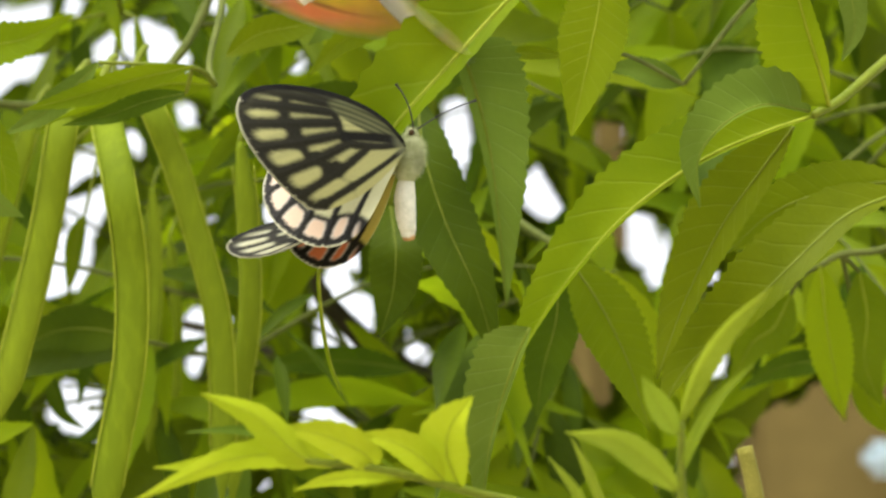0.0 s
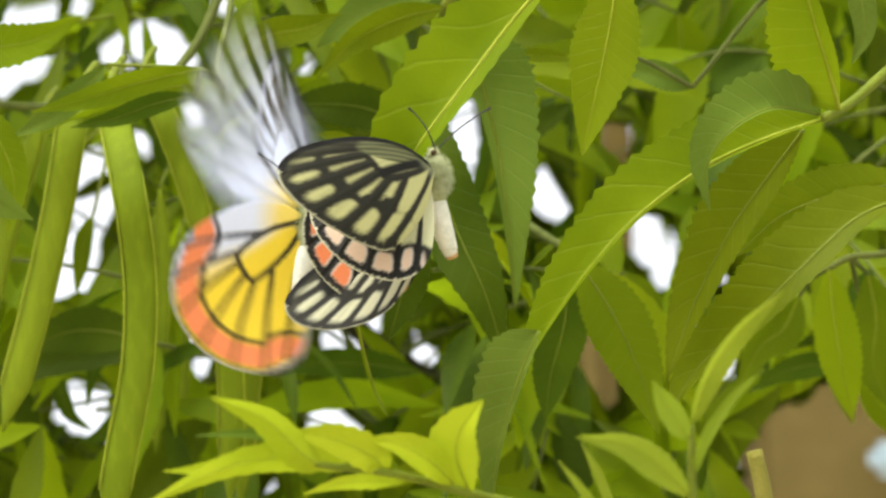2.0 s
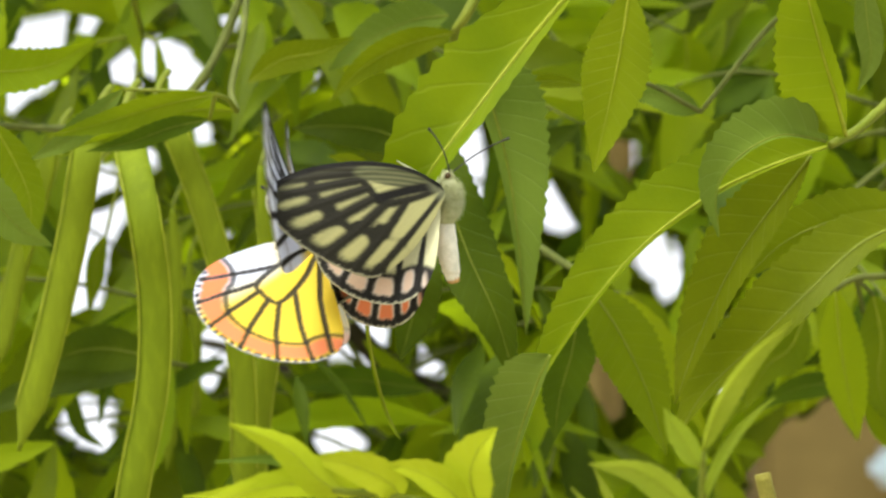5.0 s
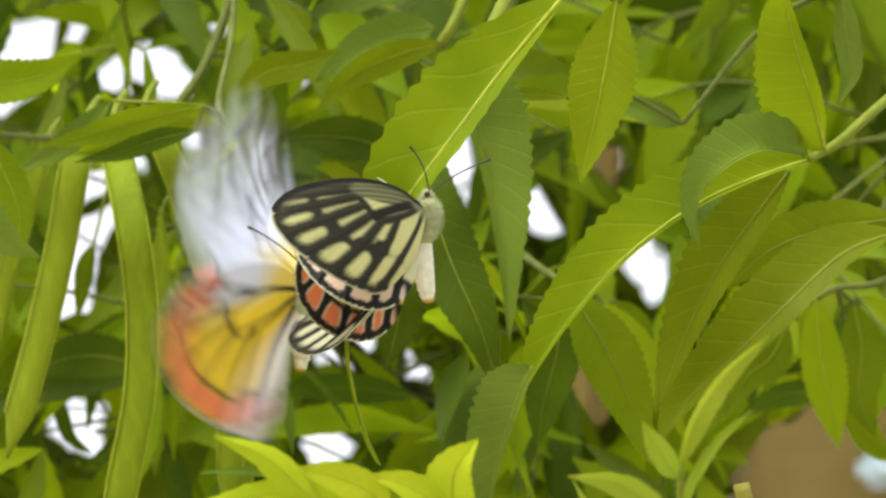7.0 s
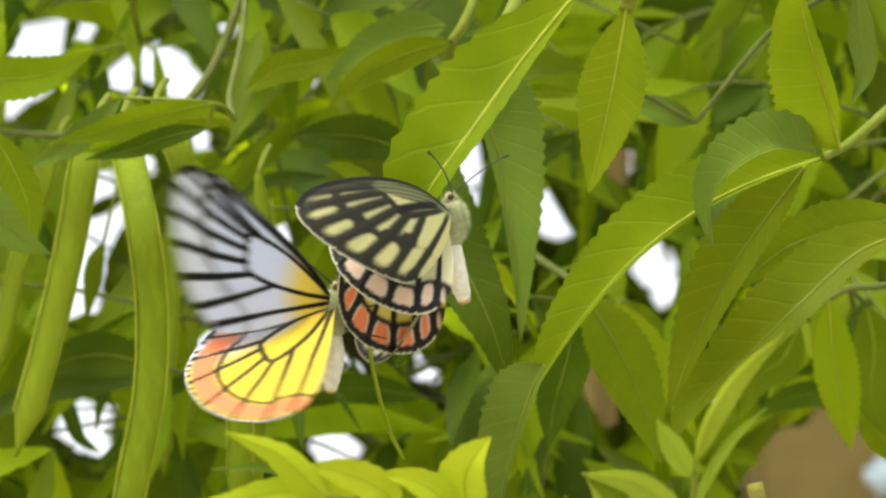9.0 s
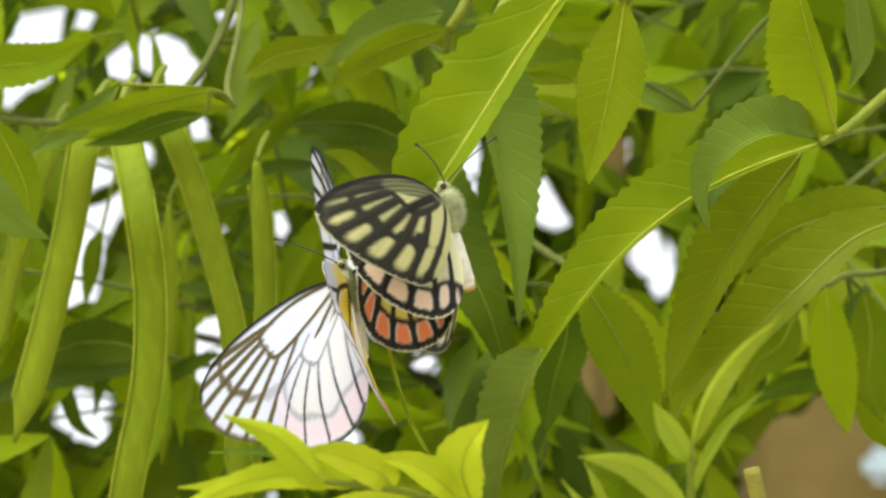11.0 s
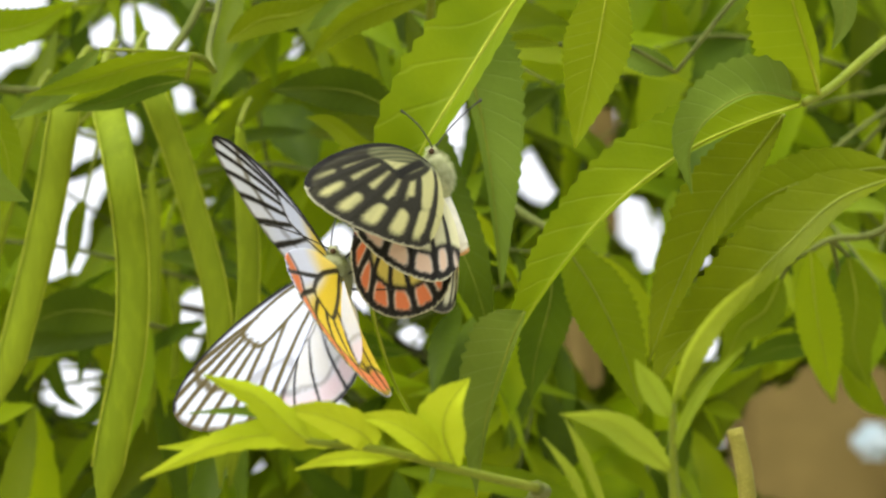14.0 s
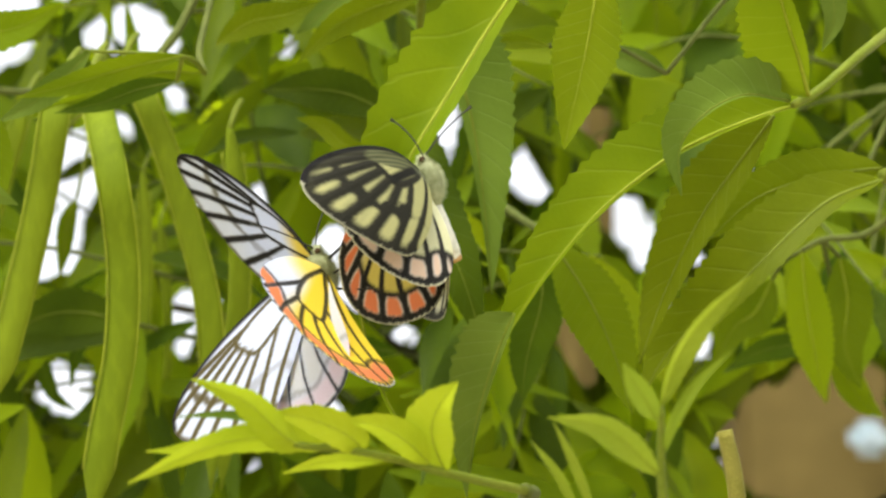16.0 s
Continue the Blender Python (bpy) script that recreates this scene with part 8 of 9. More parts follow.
    walk(male_far_hindwing, [
        (0.000, pose(-0.00130, 0.00130, -0.00020, 80.66, -5.48, 11.88)), (0.033, pose(-0.00130, 0.00130, -0.00020, 71.05, 37.87, 0.92)),
        (0.067, pose(-0.00130, 0.00130, -0.00020, 120.99, 76.33, 61.13)), (0.100, pose(-0.00130, 0.00130, -0.00020, -148.73, 47.58, 161.30)),
        (0.200, pose(-0.00130, 0.00130, -0.00020, 73.31, 64.75, 30.46)), (0.300, pose(-0.00130, 0.00130, -0.00020, -148.73, 47.58, 161.30)),
        (0.400, pose(-0.00130, 0.00130, -0.00020, 73.31, 64.75, 30.46)), (0.467, pose(-0.00130, 0.00130, -0.00020, -136.64, 56.59, 172.13)),
        (0.500, pose(-0.00130, 0.00130, -0.00020, -159.02, 61.73, 152.84)), (0.533, pose(-0.00130, 0.00130, -0.00020, 174.23, 62.25, 129.12)),
        (0.567, pose(-0.00130, 0.00130, -0.00020, 83.90, 63.40, 41.99)), (0.600, pose(-0.00130, 0.00130, -0.00020, 52.96, 31.03, 14.62)),
        (0.700, pose(-0.00130, 0.00130, -0.00020, 73.31, 64.75, 30.46)), (0.800, pose(-0.00130, 0.00130, -0.00020, 52.96, 31.03, 14.62)),
        (0.900, pose(-0.00130, 0.00130, -0.00020, 73.31, 64.75, 30.46)), (0.967, pose(-0.00130, 0.00130, -0.00020, 139.22, 53.26, 61.16)),
        (1.000, pose(-0.00130, 0.00130, -0.00020, 143.41, 52.23, 69.84)), (1.033, pose(-0.00130, 0.00130, -0.00020, 147.21, 50.84, 78.14)),
        (1.067, pose(-0.00130, 0.00130, -0.00020, 44.03, 68.26, 18.18)), (1.100, pose(-0.00130, 0.00130, -0.00020, 172.65, 74.43, 126.32)),
        (1.200, pose(-0.00130, 0.00130, -0.00020, -159.02, 61.73, 152.84)), (1.300, pose(-0.00130, 0.00130, -0.00020, 172.65, 74.43, 126.32)),
        (1.400, pose(-0.00130, 0.00130, -0.00020, 172.65, 74.43, 126.32)), (1.467, pose(-0.00130, 0.00130, -0.00020, 156.56, 73.72, 117.16)),
        (1.500, pose(-0.00130, 0.00130, -0.00020, 147.30, 72.40, 108.30)), (1.533, pose(-0.00130, 0.00130, -0.00020, 139.44, 70.72, 100.84)),
        (1.600, pose(-0.00130, 0.00130, -0.00020, 172.65, 74.43, 126.32)), (1.700, pose(-0.00130, 0.00130, -0.00020, -159.02, 61.73, 152.84)),
        (1.800, pose(-0.00130, 0.00130, -0.00020, 172.65, 74.43, 126.32)), (1.900, pose(-0.00130, 0.00130, -0.00020, -159.02, 61.73, 152.84)),
        (1.933, pose(-0.00130, 0.00130, -0.00020, 92.50, 75.85, 71.27)), (1.967, pose(-0.00130, 0.00130, -0.00020, 34.49, 49.05, 41.15)),
        (2.000, pose(-0.00130, 0.00130, -0.00020, 31.07, 61.49, 38.33)), (2.033, pose(-0.00130, 0.00130, -0.00020, 23.05, 73.73, 30.87)),
        (2.100, pose(-0.00130, 0.00130, -0.00020, 172.65, 74.43, 126.32)), (2.200, pose(-0.00130, 0.00130, -0.00020, 172.65, 74.43, 126.32)),
        (2.300, pose(-0.00130, 0.00130, -0.00020, 172.65, 74.43, 126.32)), (2.400, pose(-0.00130, 0.00130, -0.00020, -159.02, 61.73, 152.84)),
        (2.467, pose(-0.00130, 0.00130, -0.00020, -5.00, 62.09, -15.05)), (2.500, pose(-0.00130, 0.00130, -0.00020, 8.24, 57.93, -3.56)),
        (2.533, pose(-0.00130, 0.00130, -0.00020, 18.42, 52.70, 4.83)), (2.600, pose(-0.00130, 0.00130, -0.00020, 172.65, 74.43, 126.32)),
        (2.700, pose(-0.00130, 0.00130, -0.00020, -159.02, 61.73, 152.84)), (2.800, pose(-0.00130, 0.00130, -0.00020, 73.31, 64.75, 30.46)),
        (2.900, pose(-0.00130, 0.00130, -0.00020, 172.65, 74.43, 126.32)), (2.933, pose(-0.00130, 0.00130, -0.00020, 149.46, 25.72, 98.18)),
        (2.967, pose(-0.00130, 0.00130, -0.00020, 149.99, -24.47, 89.65)), (3.000, pose(-0.00130, 0.00130, -0.00020, 158.75, -14.43, 86.72)),
        (3.033, pose(-0.00130, 0.00130, -0.00020, 166.73, -4.10, 85.43)), (3.067, pose(-0.00130, 0.00130, -0.00020, 120.05, 30.85, 62.87)),
        (3.100, pose(-0.00130, 0.00130, -0.00020, 52.96, 31.03, 14.62)), (3.200, pose(-0.00130, 0.00130, -0.00020, 52.96, 31.03, 14.62)),
        (3.250, pose(-0.00130, 0.00130, -0.00020, 81.83, 69.59, 38.32)), (3.300, pose(-0.00130, 0.00130, -0.00020, -159.02, 61.73, 152.84)),
        (3.400, pose(-0.00130, 0.00130, -0.00020, 172.65, 74.43, 126.32)), (3.467, pose(-0.00130, 0.00130, -0.00020, -94.88, 67.29, -161.47)),
        (3.500, pose(-0.00130, 0.00130, -0.00020, 128.72, 53.43, 67.63)), (3.533, pose(-0.00130, 0.00130, -0.00020, 113.28, -0.00, 59.82)),
        (3.600, pose(-0.00130, 0.00130, -0.00020, 52.96, 31.03, 14.62)), (3.650, pose(-0.00130, 0.00130, -0.00020, 81.83, 69.59, 38.32)),
        (3.700, pose(-0.00130, 0.00130, -0.00020, -159.02, 61.73, 152.84)), (3.750, pose(-0.00130, 0.00130, -0.00020, 81.83, 69.59, 38.32)),
        (3.800, pose(-0.00130, 0.00130, -0.00020, 52.96, 31.03, 14.62)), (3.850, pose(-0.00130, 0.00130, -0.00020, 81.83, 69.59, 38.32)),
        (3.900, pose(-0.00130, 0.00130, -0.00020, -159.02, 61.73, 152.84)), (3.933, pose(-0.00130, 0.00130, -0.00020, 8.36, 65.82, -16.17)),
        (3.967, pose(-0.00130, 0.00130, -0.00020, 37.93, 49.51, -53.14)), (4.000, pose(-0.00130, 0.00130, -0.00020, 29.73, 64.35, -41.69)),
        (4.033, pose(-0.00130, 0.00130, -0.00020, 26.82, 79.79, -26.10)), (4.066, pose(-0.00130, 0.00130, -0.00020, -36.94, 71.25, -47.49)),
        (4.100, pose(-0.00130, 0.00130, -0.00020, 172.65, 74.43, 126.32)), (4.200, pose(-0.00130, 0.00130, -0.00020, 73.31, 64.75, 30.46)),
        (4.300, pose(-0.00130, 0.00130, -0.00020, 172.65, 74.43, 126.32)), (4.400, pose(-0.00130, 0.00130, -0.00020, 73.31, 64.75, 30.46)),
        (4.500, pose(-0.00130, 0.00130, -0.00020, -159.02, 61.73, 152.84)), (4.600, pose(-0.00130, 0.00130, -0.00020, 172.65, 74.43, 126.32)),
        (4.700, pose(-0.00130, 0.00130, -0.00020, 73.31, 64.75, 30.46)), (4.800, pose(-0.00130, 0.00130, -0.00020, -148.73, 47.58, 161.30)),
        (4.900, pose(-0.00130, 0.00130, -0.00020, 172.65, 74.43, 126.32)), (5.000, pose(-0.00130, 0.00130, -0.00020, 73.31, 64.75, 30.46)),
        (5.100, pose(-0.00130, 0.00130, -0.00020, -159.02, 61.73, 152.84)), (5.200, pose(-0.00130, 0.00130, -0.00020, 172.65, 74.43, 126.32)),
        (5.300, pose(-0.00130, 0.00130, -0.00020, 73.31, 64.75, 30.46)), (5.400, pose(-0.00130, 0.00130, -0.00020, 172.65, 74.43, 126.32)),
        (5.500, pose(-0.00130, 0.00130, -0.00020, 172.65, 74.43, 126.32)), (5.600, pose(-0.00130, 0.00130, -0.00020, 73.31, 64.75, 30.46)),
        (5.700, pose(-0.00130, 0.00130, -0.00020, -159.02, 61.73, 152.84)), (5.800, pose(-0.00130, 0.00130, -0.00020, -159.02, 61.73, 152.84)),
        (5.900, pose(-0.00130, 0.00130, -0.00020, 73.31, 64.75, 30.46)), (6.000, pose(-0.00130, 0.00130, -0.00020, -148.73, 47.58, 161.30)),
        (6.100, pose(-0.00130, 0.00130, -0.00020, 172.65, 74.43, 126.32)), (6.200, pose(-0.00130, 0.00130, -0.00020, 172.65, 74.43, 126.32)),
        (6.300, pose(-0.00130, 0.00130, -0.00020, 172.65, 74.43, 126.32)), (6.400, pose(-0.00130, 0.00130, -0.00020, 73.31, 64.75, 30.46)),
        (6.467, pose(-0.00130, 0.00130, -0.00020, -107.24, 67.32, -141.49)), (6.500, pose(-0.00130, 0.00130, -0.00020, 119.32, 83.58, 86.02)),
        (6.533, pose(-0.00130, 0.00130, -0.00020, 88.19, 57.21, 55.85)), (6.600, pose(-0.00130, 0.00130, -0.00020, 73.31, 64.75, 30.46)),
        (6.700, pose(-0.00130, 0.00130, -0.00020, 172.65, 74.43, 126.32)), (6.800, pose(-0.00130, 0.00130, -0.00020, 73.31, 64.75, 30.46)),
        (6.900, pose(-0.00130, 0.00130, -0.00020, 172.65, 74.43, 126.32)), (6.934, pose(-0.00130, 0.00130, -0.00020, 37.78, 55.21, 23.20)),
        (6.967, pose(-0.00130, 0.00130, -0.00020, 6.58, 14.91, 31.97)), (7.000, pose(-0.00130, 0.00130, -0.00020, -6.42, 46.02, 25.11)),
        (7.033, pose(-0.00130, 0.00130, -0.00020, -50.61, 71.83, -14.16)), (7.066, pose(-0.00130, 0.00130, -0.00020, -41.04, 88.58, -46.05)),
        (7.100, pose(-0.00130, 0.00130, -0.00020, 172.65, 74.43, 126.32)), (7.300, pose(-0.00130, 0.00130, -0.00020, 73.31, 64.75, 30.46)),
        (7.467, pose(-0.00130, 0.00130, -0.00020, 3.15, 46.56, 8.23)), (7.500, pose(-0.00130, 0.00130, -0.00020, 15.33, 40.91, 13.26)),
        (7.533, pose(-0.00130, 0.00130, -0.00020, 25.95, 34.67, 16.35)), (7.617, pose(-0.00130, 0.00130, -0.00020, 30.61, 60.53, -5.41)),
        (7.700, pose(-0.00130, 0.00130, -0.00020, 172.65, 74.43, 126.32)), (7.800, pose(-0.00130, 0.00130, -0.00020, -159.02, 61.73, 152.84)),
        (7.900, pose(-0.00130, 0.00130, -0.00020, 172.65, 74.43, 126.32)), (7.967, pose(-0.00130, 0.00130, -0.00020, 157.55, 72.91, 111.82)),
        (8.000, pose(-0.00130, 0.00130, -0.00020, 172.65, 74.43, 126.32)), (8.033, pose(-0.00130, 0.00130, -0.00020, -170.41, 74.76, 142.66)),
        (8.100, pose(-0.00130, 0.00130, -0.00020, 172.65, 74.43, 126.32)), (8.200, pose(-0.00130, 0.00130, -0.00020, 172.65, 74.43, 126.32)),
        (8.300, pose(-0.00130, 0.00130, -0.00020, 172.65, 74.43, 126.32)), (8.467, pose(-0.00130, 0.00130, -0.00020, -60.25, 63.13, -58.39)),
        (8.500, pose(-0.00130, 0.00130, -0.00020, -18.20, 62.48, -20.64)), (8.533, pose(-0.00130, 0.00130, -0.00020, 11.13, 51.84, 4.27)),
        (8.566, pose(-0.00130, 0.00130, -0.00020, 49.33, 84.03, 21.56)), (8.600, pose(-0.00130, 0.00130, -0.00020, -159.02, 61.73, 152.84)),
        (8.700, pose(-0.00130, 0.00130, -0.00020, 172.65, 74.43, 126.32)), (8.800, pose(-0.00130, 0.00130, -0.00020, 172.65, 74.43, 126.32)),
        (8.900, pose(-0.00130, 0.00130, -0.00020, -159.02, 61.73, 152.84)), (9.000, pose(-0.00130, 0.00130, -0.00020, 172.65, 74.43, 126.32)),
        (9.100, pose(-0.00130, 0.00130, -0.00020, 73.31, 64.75, 30.46)), (9.200, pose(-0.00130, 0.00130, -0.00020, -159.02, 61.73, 152.84)),
        (9.300, pose(-0.00130, 0.00130, -0.00020, -159.02, 61.73, 152.84)), (9.400, pose(-0.00130, 0.00130, -0.00020, 172.65, 74.43, 126.32)),
        (9.500, pose(-0.00130, 0.00130, -0.00020, 73.31, 64.75, 30.46)), (9.600, pose(-0.00130, 0.00130, -0.00020, 172.65, 74.43, 126.32)),
        (9.700, pose(-0.00130, 0.00130, -0.00020, 172.65, 74.43, 126.32)), (9.800, pose(-0.00130, 0.00130, -0.00020, 172.65, 74.43, 126.32)),
        (10.200, pose(-0.00130, 0.00130, -0.00020, -159.02, 61.73, 152.84)), (10.500, pose(-0.00130, 0.00130, -0.00020, 64.78, 73.38, 56.43)),
        (10.800, pose(-0.00130, 0.00130, -0.00020, 15.97, 52.96, 63.52)), (11.000, pose(-0.00130, 0.00130, -0.00020, 15.97, 52.96, 63.52)),
        (11.500, pose(-0.00130, 0.00130, -0.00020, 14.00, 52.43, 61.13)), (12.000, pose(-0.00130, 0.00130, -0.00020, 15.84, 54.27, 66.35)),
        (12.500, pose(-0.00130, 0.00130, -0.00020, 12.29, 54.88, 63.35)), (13.000, pose(-0.00130, 0.00130, -0.00020, 16.95, 60.38, 66.03)),
        (13.500, pose(-0.00130, 0.00130, -0.00020, 23.70, 65.90, 72.67)), (14.000, pose(-0.00130, 0.00130, -0.00020, 25.46, 55.76, 83.98)),
        (14.500, pose(-0.00130, 0.00130, -0.00020, 30.50, 59.81, 84.11)), (15.000, pose(-0.00130, 0.00130, -0.00020, 32.70, 58.92, 85.89)),
        (15.500, pose(-0.00130, 0.00130, -0.00020, 21.43, 49.92, 78.95)), (16.000, pose(-0.00130, 0.00130, -0.00020, 21.41, 49.02, 79.07))])
    walk(female, [
        (0.000, pose(-0.00648, 0.51012, 1.74487, 98.69, -14.00, 90.00)), (0.500, pose(-0.00623, 0.50989, 1.74406, 91.84, -13.95, 89.99)),
        (1.000, pose(-0.00669, 0.51155, 1.74462, 90.10, -14.01, 90.05)), (1.500, pose(0.00231, 0.51356, 1.73671, 74.64, -14.11, 90.13)),
        (2.000, pose(-0.00308, 0.51140, 1.74184, 87.13, -13.99, 90.11)), (2.500, pose(0.00131, 0.51184, 1.74004, 78.61, -14.01, 90.09)),
        (2.967, pose(-0.00637, 0.50929, 1.74435, 92.94, -14.08, 90.18)), (3.000, pose(-0.00637, 0.50929, 1.74435, 92.94, -14.08, 90.18)),
        (3.033, pose(-0.00637, 0.50929, 1.74435, 92.94, -14.08, 90.18)), (3.500, pose(-0.00530, 0.51063, 1.74139, 92.65, -14.02, 90.19)),
        (3.967, pose(-0.00407, 0.50960, 1.74265, 94.40, -14.12, 90.23)), (4.000, pose(-0.00407, 0.50960, 1.74265, 94.40, -14.12, 90.23)),
        (4.033, pose(-0.00407, 0.50960, 1.74265, 94.40, -14.12, 90.23)), (6.500, pose(-0.00187, 0.49770, 1.73704, 92.64, -14.07, 89.96)),
        (7.000, pose(-0.00435, 0.49838, 1.73758, 96.43, -14.08, 89.91)), (7.467, pose(-0.00503, 0.49837, 1.74118, 93.93, -14.05, 89.88)),
        (7.500, pose(-0.00503, 0.49837, 1.74118, 93.93, -14.05, 89.88)), (7.533, pose(-0.00503, 0.49837, 1.74118, 93.93, -14.05, 89.88)),
        (8.000, pose(0.00161, 0.49985, 1.73465, 82.99, -14.17, 89.93)), (8.500, pose(-0.00123, 0.50154, 1.73741, 89.93, -14.21, 90.07)),
        (11.000, pose(-0.00191, 0.50030, 1.73646, 82.40, -14.03, 90.02)), (11.500, pose(-0.00091, 0.50208, 1.73542, 83.43, -13.94, 89.98)),
        (12.000, pose(-0.00057, 0.50126, 1.73602, 85.06, -13.79, 89.96)), (12.500, pose(-0.00142, 0.50135, 1.73477, 83.38, -13.73, 89.90)),
        (13.000, pose(-0.00038, 0.49980, 1.73612, 81.18, -13.64, 89.84)), (13.500, pose(-0.00065, 0.49946, 1.73579, 81.66, -13.68, 89.79)),
        (14.000, pose(-0.00044, 0.50230, 1.73638, 79.31, -13.63, 89.83)), (14.500, pose(-0.00032, 0.50495, 1.73639, 81.68, -13.63, 89.97)),
        (15.000, pose(0.00125, 0.50481, 1.73780, 82.28, -13.65, 89.92)), (15.500, pose(0.00005, 0.50328, 1.73753, 80.17, -13.58, 89.78)),
        (16.000, pose(-0.00017, 0.50258, 1.73533, 78.31, -13.56, 89.75))])
    walk(female_forewing, [
        (0.000, pose(-0.00130, 0.00280, -0.00110, -24.88, -31.80, 11.53)), (0.500, pose(-0.00130, 0.00280, -0.00110, -24.88, -31.80, 11.53)),
        (1.000, pose(-0.00130, 0.00280, -0.00110, -22.95, -28.31, 10.61)), (1.500, pose(-0.00130, 0.00280, -0.00110, -20.58, -16.14, 8.34)),
        (2.000, pose(-0.00130, 0.00280, -0.00110, -33.39, -22.57, 12.28)), (2.500, pose(-0.00130, 0.00280, -0.00110, -27.27, -18.86, 7.20)),
        (2.967, pose(-0.00130, 0.00280, -0.00110, -34.37, -8.81, 17.58)), (3.000, pose(-0.00130, 0.00280, -0.00110, -35.20, -14.56, 21.66)),
        (3.033, pose(-0.00130, 0.00280, -0.00110, -36.48, -20.24, 25.95)), (3.500, pose(-0.00130, 0.00280, -0.00110, -40.11, -25.46, 14.53)),
        (3.967, pose(-0.00130, 0.00280, -0.00110, -36.82, -15.12, 5.20)), (4.000, pose(-0.00130, 0.00280, -0.00110, -39.80, -25.34, 13.78)),
        (4.033, pose(-0.00130, 0.00280, -0.00110, -44.91, -34.98, 23.90)), (6.500, pose(-0.00130, 0.00280, -0.00110, -38.26, -24.71, 10.06)),
        (7.000, pose(-0.00130, 0.00280, -0.00110, -41.21, -19.77, 15.97)), (7.467, pose(-0.00130, 0.00280, -0.00110, -33.91, -8.72, 11.78)),
        (7.500, pose(-0.00130, 0.00280, -0.00110, -35.39, -17.78, 18.20)), (7.533, pose(-0.00130, 0.00280, -0.00110, -38.08, -26.61, 25.30)),
        (8.000, pose(-0.00130, 0.00280, -0.00110, -30.73, -16.47, 10.60)), (8.500, pose(-0.00130, 0.00280, -0.00110, -39.68, -22.01, 7.63)),
        (11.000, pose(-0.00130, 0.00280, -0.00110, -31.52, -13.82, 11.37)), (11.500, pose(-0.00130, 0.00280, -0.00110, -29.85, -12.25, 12.24)),
        (12.000, pose(-0.00130, 0.00280, -0.00110, -31.64, -12.61, 11.97)), (12.500, pose(-0.00130, 0.00280, -0.00110, -33.42, -12.99, 11.72)),
        (13.000, pose(-0.00130, 0.00280, -0.00110, -35.21, -13.37, 11.47)), (13.500, pose(-0.00130, 0.00280, -0.00110, -36.99, -13.75, 11.24)),
        (14.000, pose(-0.00130, 0.00280, -0.00110, -34.89, -13.45, 10.91)), (14.500, pose(-0.00130, 0.00280, -0.00110, -32.80, -13.14, 10.60)),
        (15.000, pose(-0.00130, 0.00280, -0.00110, -30.70, -12.82, 10.30)), (15.500, pose(-0.00130, 0.00280, -0.00110, -28.61, -12.48, 10.01)),
        (16.000, pose(-0.00130, 0.00280, -0.00110, -26.53, -12.14, 9.73))])
